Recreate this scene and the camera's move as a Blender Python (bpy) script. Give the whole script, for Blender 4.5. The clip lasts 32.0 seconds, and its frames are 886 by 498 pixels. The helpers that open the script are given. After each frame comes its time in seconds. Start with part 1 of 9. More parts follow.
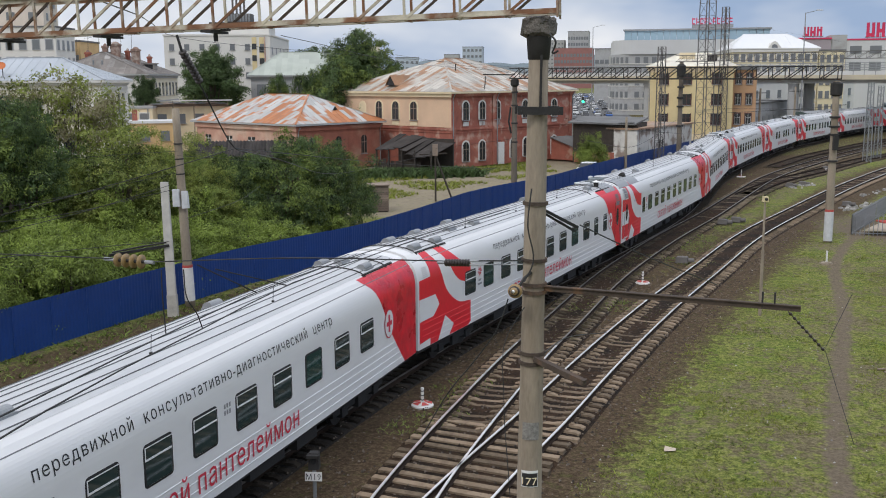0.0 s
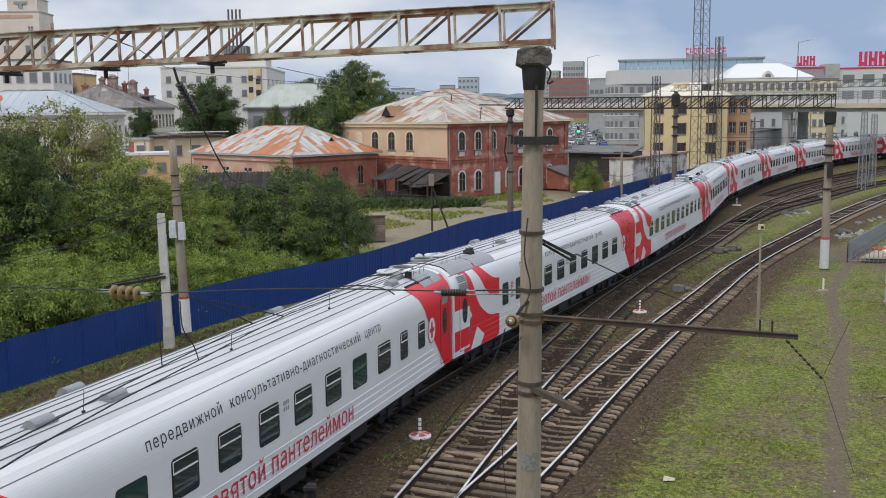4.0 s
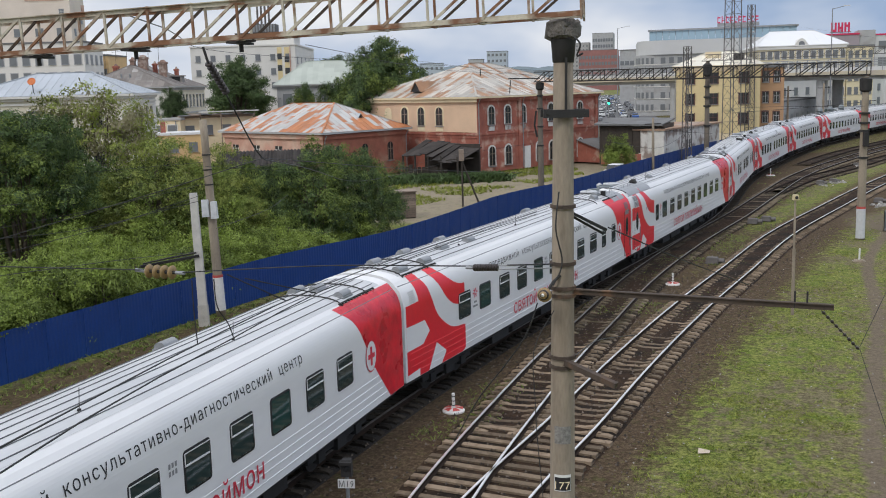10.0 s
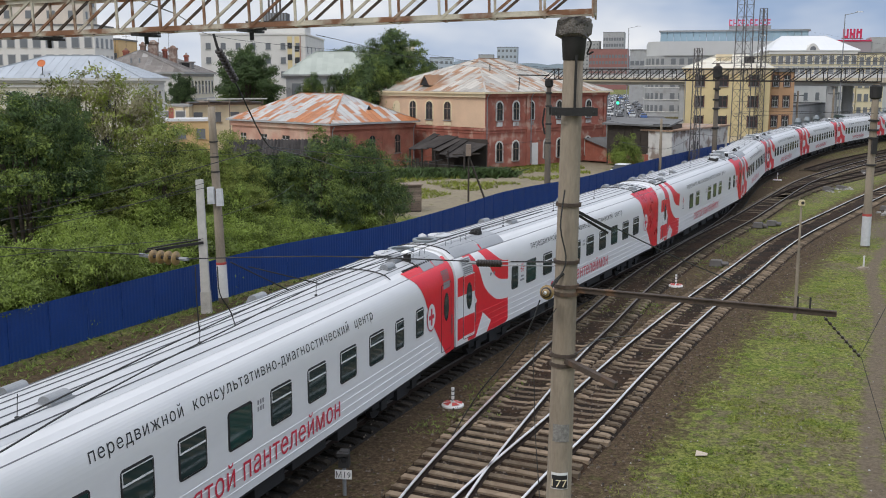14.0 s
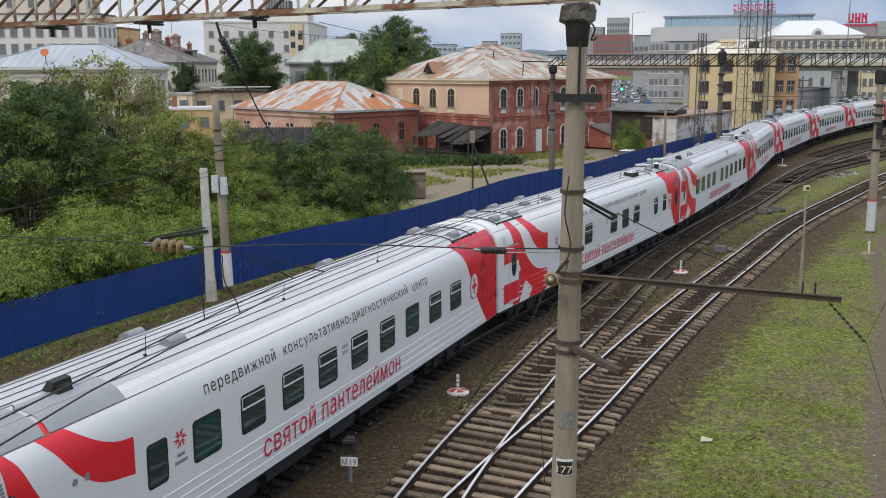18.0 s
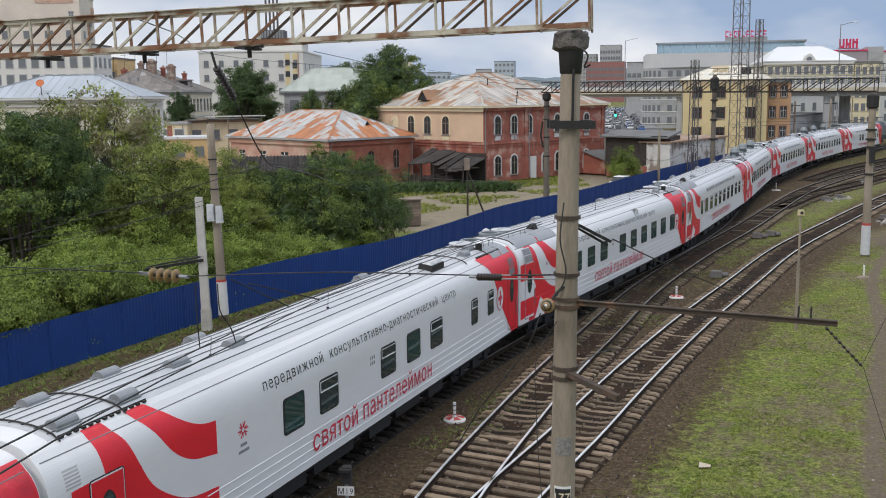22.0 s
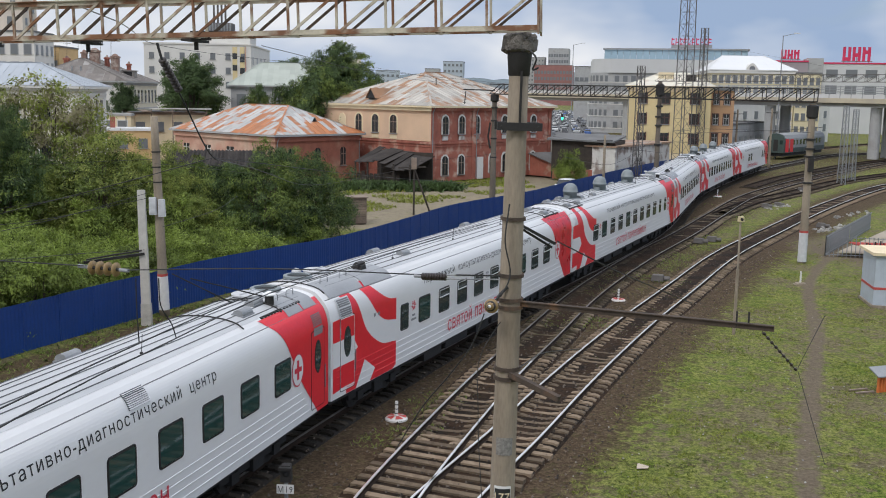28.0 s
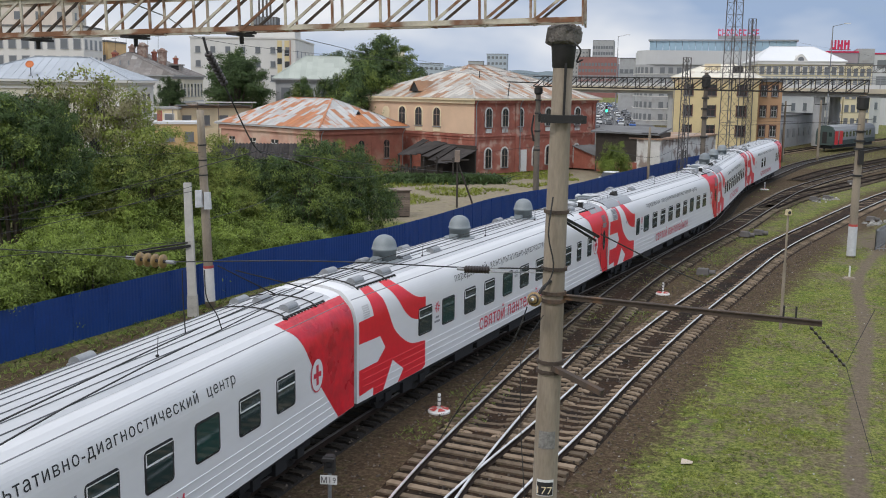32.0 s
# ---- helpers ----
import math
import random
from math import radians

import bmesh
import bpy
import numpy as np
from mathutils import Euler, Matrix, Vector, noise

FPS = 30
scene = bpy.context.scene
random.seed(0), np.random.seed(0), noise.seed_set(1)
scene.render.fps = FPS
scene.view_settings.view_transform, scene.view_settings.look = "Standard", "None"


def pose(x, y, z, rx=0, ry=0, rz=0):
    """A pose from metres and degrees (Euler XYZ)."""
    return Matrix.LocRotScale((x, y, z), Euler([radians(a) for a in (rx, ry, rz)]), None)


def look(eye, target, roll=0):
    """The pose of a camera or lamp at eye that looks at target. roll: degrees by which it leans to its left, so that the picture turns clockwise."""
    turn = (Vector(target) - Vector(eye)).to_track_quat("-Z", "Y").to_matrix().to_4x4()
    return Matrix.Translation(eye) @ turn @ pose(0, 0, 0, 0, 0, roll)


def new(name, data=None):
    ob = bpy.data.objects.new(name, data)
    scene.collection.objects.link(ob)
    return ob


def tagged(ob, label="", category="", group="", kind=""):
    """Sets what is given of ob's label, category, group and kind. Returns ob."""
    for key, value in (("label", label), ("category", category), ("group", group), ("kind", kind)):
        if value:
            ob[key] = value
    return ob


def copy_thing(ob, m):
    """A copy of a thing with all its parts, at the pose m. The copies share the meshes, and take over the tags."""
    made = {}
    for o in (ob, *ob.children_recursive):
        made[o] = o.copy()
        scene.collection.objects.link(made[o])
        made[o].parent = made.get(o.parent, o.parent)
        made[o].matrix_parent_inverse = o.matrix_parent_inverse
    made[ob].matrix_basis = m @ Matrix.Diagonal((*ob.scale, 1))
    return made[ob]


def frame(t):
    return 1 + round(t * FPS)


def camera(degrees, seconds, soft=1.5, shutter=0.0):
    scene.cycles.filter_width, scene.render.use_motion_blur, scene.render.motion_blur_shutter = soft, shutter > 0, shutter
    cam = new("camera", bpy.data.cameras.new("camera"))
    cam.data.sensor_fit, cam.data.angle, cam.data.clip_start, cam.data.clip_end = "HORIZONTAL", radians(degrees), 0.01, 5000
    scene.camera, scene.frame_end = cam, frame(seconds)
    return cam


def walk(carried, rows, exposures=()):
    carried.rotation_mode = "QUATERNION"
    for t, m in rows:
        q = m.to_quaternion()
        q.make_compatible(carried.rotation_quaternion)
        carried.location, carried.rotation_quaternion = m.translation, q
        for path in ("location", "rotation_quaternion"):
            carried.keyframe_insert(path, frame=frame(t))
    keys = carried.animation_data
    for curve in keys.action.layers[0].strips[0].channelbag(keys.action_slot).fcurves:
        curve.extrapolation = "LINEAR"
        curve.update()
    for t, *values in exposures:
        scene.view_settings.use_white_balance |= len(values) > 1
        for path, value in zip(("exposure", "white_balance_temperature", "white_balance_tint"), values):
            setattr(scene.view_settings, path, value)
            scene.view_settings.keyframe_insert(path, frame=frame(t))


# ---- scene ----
# ------------------------------------------------------------------ camera
EYE = (0.0, 0.0, 10.37)
cam = camera(47.28, 32.0, soft=1.0)
# seconds, tilt, lean, turn
AIM = [
    (0.0, 80.411, 0.299, -1.900),
    (0.5, 80.471, 0.457, -1.954),
    (1.0, 80.647, 0.070, -1.915),
    (1.5, 81.246, -1.009, -1.686),
    (2.0, 81.792, -1.268, -1.500),
    (2.5, 81.662, -0.681, -1.582),
    (3.0, 81.613, -0.076, -1.737),
    (3.5, 81.957, 0.334, -2.000),
    (5.5, 82.211, 1.159, -1.907),
    (6.0, 82.250, 1.327, -1.678),
    (6.5, 81.897, 1.485, -1.725),
    (7.0, 81.719, 1.317, -1.779),
    (7.5, 81.715, 1.484, -1.416),
    (8.0, 81.676, 1.531, -1.031),
    (8.5, 81.592, 1.697, -0.899),
    (9.0, 81.408, 1.674, -0.619),
    (9.5, 81.218, 1.675, -0.555),
    (10.0, 80.734, 1.658, -0.510),
    (10.5, 80.452, 0.891, -0.255),
    (11.0, 80.459, 0.156, -0.115),
    (11.5, 80.240, -0.050, -0.096),
    (12.0, 80.222, -0.025, -0.097),
    (12.5, 80.321, 0.068, -0.076),
    (13.0, 80.368, -0.066, 0.007),
    (13.5, 80.458, -0.238, 0.004),
    (14.0, 80.421, -0.069, 0.008),
    (14.5, 80.421, -0.069, 0.001),
    (16.5, 80.508, 0.111, -0.173),
    (17.0, 80.229, 0.165, 0.083),
    (17.5, 79.782, 0.112, 0.133),
    (18.0, 79.703, 0.249, 0.204),
    (18.5, 79.847, 0.254, 0.287),
    (19.0, 79.833, 0.545, 0.378),
    (19.5, 79.843, 0.827, 0.650),
    (20.0, 80.027, 1.639, 0.787),
    (20.5, 80.516, 1.895, 0.898),
    (21.0, 81.102, 1.298, 0.875),
    (21.5, 81.279, 1.080, 0.499),
    (22.0, 81.234, 0.639, -0.117),
    (22.5, 81.330, 0.508, -0.449),
    (23.0, 81.241, 0.345, -0.322),
    (23.5, 81.013, 0.179, -0.177),
    (24.0, 80.928, -0.306, -0.047),
    (24.5, 80.977, -0.979, 0.136),
    (26.5, 81.137, -1.259, -0.861),
    (27.0, 81.150, -1.392, -2.090),
    (27.5, 81.234, -1.162, -2.768),
    (28.0, 81.198, -0.990, -3.001),
    (28.5, 80.863, -0.827, -2.701),
    (29.0, 80.366, -0.796, -1.985),
    (29.5, 80.220, -0.445, -1.653),
    (30.0, 80.427, -0.217, -1.510),
    (30.5, 80.889, -0.650, -1.276),
    (31.0, 81.282, -0.953, -0.943),
    (31.5, 81.001, -0.908, -0.584),
    (32.0, 80.756, -0.767, -0.570)
]
walk(cam, [(t, pose(*EYE, rx, ry, rz)) for t, rx, ry, rz in AIM])

# ------------------------------------------------------------------ world and light
SUN_EL, SUN_AZ = 48.0, 215.0
world = bpy.data.worlds.new("sky")
scene.world = world
world.use_nodes = True
wt = world.node_tree
wt.nodes.clear()


def wnode(kind, **vals):
    n = wt.nodes.new(kind)
    for k, val in vals.items():
        n.inputs[k].default_value = val
    return n


w_out = wnode("ShaderNodeOutputWorld")
w_sky = wt.nodes.new("ShaderNodeTexSky")
w_sky.sky_type = "NISHITA"
w_sky.sun_disc = False
w_sky.sun_elevation = radians(SUN_EL)
w_sky.sun_rotation = radians(SUN_AZ)
w_sky.air_density, w_sky.dust_density, w_sky.ozone_density = 1.0, 1.5, 1.2
w_co = wt.nodes.new("ShaderNodeTexCoord")
w_map = wt.nodes.new("ShaderNodeMapping")
w_map.inputs["Scale"].default_value = (2.0, 2.0, 4.5)
w_map.inputs["Location"].default_value = (0.35, 0.1, 0.4)
wt.links.new(w_co.outputs["Generated"], w_map.inputs["Vector"])
w_n1 = wnode("ShaderNodeTexNoise", Scale=1.6, Detail=4.0, Roughness=0.55, Distortion=0.3)
w_n2 = wnode("ShaderNodeTexNoise", Scale=2.0, Detail=4.0, Roughness=0.5)
for n in (w_n1, w_n2):
    wt.links.new(w_map.outputs["Vector"], n.inputs["Vector"])
w_mask = wt.nodes.new("ShaderNodeValToRGB")
w_mask.color_ramp.elements[0].position, w_mask.color_ramp.elements[1].position = 0.2, 0.42
wt.links.new(w_n1.outputs["Fac"], w_mask.inputs["Fac"])
w_tone = wt.nodes.new("ShaderNodeValToRGB")
w_tone.color_ramp.elements[0].position, w_tone.color_ramp.elements[1].position = 0.38, 0.66
w_tone.color_ramp.elements[0].color = (3.7, 4.9, 7.0, 1)
w_tone.color_ramp.elements[1].color = (9.3, 9.5, 9.9, 1)
# brighter cloud towards the west
w_west = wt.nodes.new("ShaderNodeSeparateXYZ")
wt.links.new(w_co.outputs["Generated"], w_west.inputs[0])
w_add = wnode("ShaderNodeMath")
w_add.operation = "MULTIPLY_ADD"
w_add.inputs[1].default_value = -0.26
wt.links.new(w_west.outputs["X"], w_add.inputs[0])
wt.links.new(w_n2.outputs["Fac"], w_add.inputs[2])
wt.links.new(w_add.outputs[0], w_tone.inputs["Fac"])
w_mix = wt.nodes.new("ShaderNodeMix")
w_mix.data_type = "RGBA"
wt.links.new(w_mask.outputs["Color"], w_mix.inputs[0])
wt.links.new(w_sky.outputs["Color"], w_mix.inputs[6])
# overhead, out of view, the cloud takes a tint chosen for its light
w_high = wnode("ShaderNodeMapRange")
for k, val in zip(("From Min", "From Max", "To Min", "To Max"), (0.22, 0.6, 0.0, 1.0)):
    w_high.inputs[k].default_value = val
wt.links.new(w_west.outputs["Z"], w_high.inputs["Value"])
w_lift = wt.nodes.new("ShaderNodeMix")
w_lift.data_type = "RGBA"
w_lift.inputs[7].default_value = (8.35, 8.8, 9.75, 1)
wt.links.new(w_high.outputs["Result"], w_lift.inputs[0])
wt.links.new(w_tone.outputs["Color"], w_lift.inputs[6])
wt.links.new(w_lift.outputs[2], w_mix.inputs[7])
w_bg = wnode("ShaderNodeBackground", Strength=0.10)
# an overcast sky is brighter towards the zenith
w_sep = wt.nodes.new("ShaderNodeSeparateXYZ")
wt.links.new(w_co.outputs["Generated"], w_sep.inputs[0])
w_up = wnode("ShaderNodeMapRange")
for k, val in zip(("From Min", "From Max", "To Min", "To Max"), (0.15, 0.8, 0.1, 0.165)):
    w_up.inputs[k].default_value = val
wt.links.new(w_sep.outputs["Z"], w_up.inputs["Value"])
wt.links.new(w_up.outputs["Result"], w_bg.inputs["Strength"])
wt.links.new(w_mix.outputs[2], w_bg.inputs["Color"])
wt.links.new(w_bg.outputs["Background"], w_out.inputs["Surface"])

sun_data = bpy.data.lights.new("sun", "SUN")
sun_data.energy = 1.15
sun_data.angle = radians(12)
sun_data.color = (1.0, 0.95, 0.88)
sun = new("sun", sun_data)
az, el = radians(SUN_AZ), radians(SUN_EL)
sun.matrix_world = look((math.sin(az) * math.cos(el) * 100, math.cos(az) * math.cos(el) * 100, math.sin(el) * 100), (0, 0, 0))
scene.view_settings.exposure = -0.15

# ------------------------------------------------------------------ materials


def material(name, base, rough=0.6, metal=0.0, vary=0.25, scale=3.0, fine=40.0, bump=0.15, second=None, patch=(0.5, 0.7), patch_scale=0.6,
             island=0.0, obj=0.0, stretch=(1, 1, 1), spec=0.5):
    """Painted, rough or worn surface: base colour with coarse and fine variation, patches of a second colour and fine relief."""
    m = bpy.data.materials.new(name)
    m.use_nodes = True
    nt = m.node_tree
    b = nt.nodes["Principled BSDF"]
    b.inputs["Roughness"].default_value, b.inputs["Metallic"].default_value = rough, metal
    b.inputs["Specular IOR Level"].default_value = spec
    co = nt.nodes.new("ShaderNodeTexCoord")
    mp = nt.nodes.new("ShaderNodeMapping")
    mp.inputs["Scale"].default_value = stretch
    nt.links.new(co.outputs["Object"], mp.inputs["Vector"])

    def tex(sc, detail=4.0):
        n = nt.nodes.new("ShaderNodeTexNoise")
        n.inputs["Scale"].default_value, n.inputs["Detail"].default_value = sc, detail
        nt.links.new(mp.outputs["Vector"], n.inputs["Vector"])
        return n.outputs["Fac"]

    def math_node(op, a, c):
        n = nt.nodes.new("ShaderNodeMath")
        n.operation = op
        for i, x in enumerate((a, c)):
            if isinstance(x, (int, float)):
                n.inputs[i].default_value = x
            else:
                nt.links.new(x, n.inputs[i])
        return n.outputs[0]

    coarse, small = tex(scale), tex(fine, 3.0)
    f = math_node("ADD", math_node("MULTIPLY", coarse, 0.65), math_node("MULTIPLY", small, 0.35))
    if island:
        g, oi = nt.nodes.new("ShaderNodeNewGeometry"), nt.nodes.new("ShaderNodeObjectInfo")
        sheet_random = math_node("FRACT", math_node("ADD", g.outputs["Random Per Island"], math_node("MULTIPLY", oi.outputs["Random"], 7.3)), 0.0)
        f = math_node("ADD", f, math_node("MULTIPLY", math_node("SUBTRACT", sheet_random, 0.5), island))
    if obj:
        g = nt.nodes.new("ShaderNodeObjectInfo")
        f = math_node("ADD", f, math_node("MULTIPLY", math_node("SUBTRACT", g.outputs["Random"], 0.5), obj))
    ramp = nt.nodes.new("ShaderNodeValToRGB")
    ramp.color_ramp.elements[0].position, ramp.color_ramp.elements[1].position = 0.3, 0.7
    ramp.color_ramp.elements[0].color = (*[c * (1 - vary) for c in base], 1)
    ramp.color_ramp.elements[1].color = (*[min(1, c * (1 + vary)) for c in base], 1)
    nt.links.new(f, ramp.inputs["Fac"])
    colour = ramp.outputs["Color"]
    if second:
        pr = nt.nodes.new("ShaderNodeValToRGB")
        pr.color_ramp.elements[0].position, pr.color_ramp.elements[1].position = patch
        pf = tex(patch_scale, 7.0)
        if island:
            pf = math_node("ADD", math_node("MULTIPLY", pf, 0.68), math_node("MULTIPLY", math_node("FRACT", math_node("MULTIPLY", sheet_random, 3.3), 0.0), 0.32))
        nt.links.new(pf, pr.inputs["Fac"])
        mx = nt.nodes.new("ShaderNodeMix")
        mx.data_type = "RGBA"
        nt.links.new(pr.outputs["Color"], mx.inputs[0])
        nt.links.new(colour, mx.inputs[6])
        r2 = nt.nodes.new("ShaderNodeValToRGB")
        r2.color_ramp.elements[0].position, r2.color_ramp.elements[1].position = 0.3, 0.7
        r2.color_ramp.elements[0].color = (*[c * (1 - vary) for c in second], 1)
        r2.color_ramp.elements[1].color = (*[min(1, c * (1 + vary)) for c in second], 1)
        nt.links.new(f, r2.inputs["Fac"])
        nt.links.new(r2.outputs["Color"], mx.inputs[7])
        colour = mx.outputs[2]
    nt.links.new(colour, b.inputs["Base Color"])
    if bump:
        bn = nt.nodes.new("ShaderNodeBump")
        bn.inputs["Strength"].default_value, bn.inputs["Distance"].default_value = bump, 0.05
        nt.links.new(small, bn.inputs["Height"])
        nt.links.new(bn.outputs["Normal"], b.inputs["Normal"])
    rr = math_node("ADD", math_node("MULTIPLY", coarse, 0.3), rough - 0.15)
    nt.links.new(rr, b.inputs["Roughness"])
    return m


def leaf_material(name, dark, light, trans=0.25):
    m = bpy.data.materials.new(name)
    m.use_nodes = True
    nt = m.node_tree
    b = nt.nodes["Principled BSDF"]
    out = nt.nodes["Material Output"]
    g = nt.nodes.new("ShaderNodeNewGeometry")
    oi = nt.nodes.new("ShaderNodeObjectInfo")
    co = nt.nodes.new("ShaderNodeTexCoord")
    nz = nt.nodes.new("ShaderNodeTexNoise")
    nz.inputs["Scale"].default_value, nz.inputs["Detail"].default_value = 0.7, 2.0
    nt.links.new(co.outputs["Object"], nz.inputs["Vector"])
    a = nt.nodes.new("ShaderNodeMath")
    a.operation = "MULTIPLY_ADD"
    a.inputs[1].default_value = 0.55
    nt.links.new(g.outputs["Random Per Island"], a.inputs[0])
    nt.links.new(nz.outputs["Fac"], a.inputs[2])
    s = nt.nodes.new("ShaderNodeMath")
    s.operation = "MULTIPLY_ADD"
    s.inputs[1].default_value = 0.25
    nt.links.new(oi.outputs["Random"], s.inputs[0])
    nt.links.new(a.outputs[0], s.inputs[2])
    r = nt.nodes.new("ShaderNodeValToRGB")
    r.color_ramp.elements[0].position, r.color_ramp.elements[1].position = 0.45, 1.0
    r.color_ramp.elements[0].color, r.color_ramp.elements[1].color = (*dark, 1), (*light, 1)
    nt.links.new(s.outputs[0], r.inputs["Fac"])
    nt.links.new(r.outputs["Color"], b.inputs["Base Color"])
    b.inputs["Roughness"].default_value = 0.6
    b.inputs["Specular IOR Level"].default_value = 0.28
    tr = nt.nodes.new("ShaderNodeBsdfTranslucent")
    nt.links.new(r.outputs["Color"], tr.inputs["Color"])
    mx = nt.nodes.new("ShaderNodeMixShader")
    mx.inputs[0].default_value = trans
    nt.links.new(b.outputs[0], mx.inputs[1])
    nt.links.new(tr.outputs[0], mx.inputs[2])
    nt.links.new(mx.outputs[0], out.inputs["Surface"])
    return m


def glass_material(name, tint, rough=0.08):
    m = bpy.data.materials.new(name)
    m.use_nodes = True
    b = m.node_tree.nodes["Principled BSDF"]
    b.inputs["Base Color"].default_value = (*tint, 1)
    b.inputs["Roughness"].default_value = rough
    b.inputs["Specular IOR Level"].default_value = 0.6
    return m


def glow_material(name, col, power):
    m = bpy.data.materials.new(name)
    m.use_nodes = True
    b = m.node_tree.nodes["Principled BSDF"]
    b.inputs["Base Color"].default_value = (*col, 1)
    b.inputs["Emission Color"].default_value = (*col, 1)
    b.inputs["Emission Strength"].default_value = power
    return m


M_BALLAST = material("ballast_stone", (0.038, 0.023, 0.014), 0.95, vary=0.75, scale=5, fine=26, bump=0.9, second=(0.018, 0.013, 0.0095), patch=(0.45, 0.6), patch_scale=0.7, spec=0.15)
M_YARD = material("dusty_yard", (0.34, 0.29, 0.23), 0.95, vary=0.2, scale=0.3, fine=6, bump=0.3, second=(0.17, 0.17, 0.06), patch=(0.5, 0.62), patch_scale=0.12)
M_SLEEPER = material("concrete_sleeper", (0.2, 0.152, 0.106), 0.9, vary=0.4, scale=3, fine=40, bump=0.3, second=(0.12, 0.085, 0.058), patch=(0.54, 0.72), patch_scale=1.8, obj=0.5, spec=0.15)
M_SLEEPERDK = material("dirty_sleeper", (0.15, 0.12, 0.086), 0.95, vary=0.5, scale=3, fine=30, bump=0.4, second=(0.045, 0.04, 0.022), patch=(0.46, 0.66), patch_scale=1.5, obj=0.5, spec=0.15)
M_RAIL = material("rusty_rail", (0.034, 0.023, 0.017), 0.85, metal=0.1, vary=0.35, scale=2, fine=30, bump=0.15, spec=0.15)
M_RAILSEMI = material("dull_rail_head", (0.22, 0.2, 0.185), 0.5, metal=0.7, vary=0.4, scale=1.5, fine=30, bump=0.05)
M_RAILTOP = material("polished_rail_head", (0.86, 0.85, 0.83), 0.38, metal=1.0, vary=0.06, scale=1, fine=30, bump=0.02)
M_WHITE = material("white_coach_paint", (0.73, 0.725, 0.725), 0.35, vary=0.04, scale=0.5, fine=6, bump=0.015, second=(0.66, 0.655, 0.655), patch=(0.55, 0.8), patch_scale=0.7, stretch=(0.3, 1, 1))
M_SEAM = material("dark_roof_seam", (0.12, 0.125, 0.13), 0.6, vary=0.2, scale=2)
M_ROOF = material("coach_roof_paint", (0.5, 0.505, 0.515), 0.4, vary=0.12, scale=0.8, fine=8, bump=0.03, second=(0.37, 0.38, 0.395), patch=(0.5, 0.75), patch_scale=0.8, stretch=(0.25, 1, 1))
M_ROOFDARK = material("coach_roof_grey_panel", (0.3, 0.31, 0.325), 0.5, vary=0.12, scale=1, fine=14, bump=0.05)
M_RED = material("red_coach_paint", (0.74, 0.017, 0.032), 0.35, vary=0.1, scale=0.6, fine=8, bump=0.02)
# ballast and sleepers under the train, its shade put into their colours
M_BALLASTSHADE = material("shaded_ballast", (0.016, 0.013, 0.0105), 0.9, vary=0.6, scale=5, fine=26, bump=0.9)
M_SLEEPERSHADE = material("shaded_sleeper", (0.04, 0.033, 0.026), 0.9, vary=0.5, scale=3, fine=30, bump=0.4, obj=0.5, spec=0.15)
# wide tone variation puts the wrinkles' light and dark into the colour
M_REDFILM = material("red_wrap_film", (0.64, 0.014, 0.03), 0.3, vary=0.4, scale=1.3, fine=3, bump=0.35)
M_BLACKTXT = material("black_lettering", (0.018, 0.018, 0.02), 0.5, vary=0.1)
M_REDTXT = material("red_lettering", (0.6, 0.03, 0.06), 0.45, vary=0.1)
M_GREYTXT = material("grey_lettering", (0.25, 0.25, 0.26), 0.5, vary=0.1)
M_UNDER = material("dark_underframe", (0.018, 0.018, 0.019), 0.7, vary=0.3, scale=2, fine=20)
M_STEELDK = material("dark_steel", (0.035, 0.033, 0.032), 0.6, metal=0.4, vary=0.3, scale=4, fine=30)
M_GASKET = material("black_rubber", (0.012, 0.012, 0.013), 0.6, vary=0.2)
M_PANE = glass_material("coach_window_glass", (0.026, 0.045, 0.043), 0.05)
M_PANEG = glass_material("greenish_window_glass", (0.02, 0.06, 0.052), 0.05)
M_CONCRETE = material("weathered_concrete", (0.3, 0.25, 0.19), 0.9, vary=0.28, scale=2.2, fine=34, bump=0.35, second=(0.155, 0.122, 0.086), patch=(0.46, 0.68), patch_scale=1.4, stretch=(1, 1, 0.22))
M_POLEDK = material("sooty_concrete", (0.16, 0.135, 0.11), 0.9, vary=0.3, scale=1.5, fine=20, bump=0.3, second=(0.07, 0.056, 0.045), patch=(0.45, 0.65), patch_scale=0.8, stretch=(1, 1, 0.3))
M_MAST = material("dull_mast_steel", (0.13, 0.12, 0.115), 0.7, metal=0.2, vary=0.3, scale=2)
M_RUST = material("painted_steel_with_rust", (0.5, 0.455, 0.36), 0.7, metal=0.05, vary=0.25, scale=3, fine=25, bump=0.15, second=(0.21, 0.1, 0.05), patch=(0.46, 0.56), patch_scale=2.2)
M_RUSTDK = material("dark_rusty_steel", (0.075, 0.055, 0.042), 0.8, metal=0.2, vary=0.4, scale=4, fine=30, bump=0.2, second=(0.16, 0.09, 0.05), patch=(0.55, 0.7), patch_scale=3)
M_GREYSTEEL = material("grey_galvanised_steel", (0.3, 0.31, 0.32), 0.55, metal=0.5, vary=0.15, scale=3, fine=25)
M_FENCE = material("blue_fence_sheet", (0.005, 0.042, 0.205), 0.5, vary=0.2, scale=0.7, fine=10, bump=0.04, second=(0.012, 0.045, 0.16), patch=(0.5, 0.75), patch_scale=0.4)
M_WIRE = material("wire", (0.02, 0.02, 0.02), 0.6, vary=0.1)
M_ROPE = material("tan_insulator", (0.3, 0.2, 0.085), 0.35, vary=0.3, scale=6, fine=30)
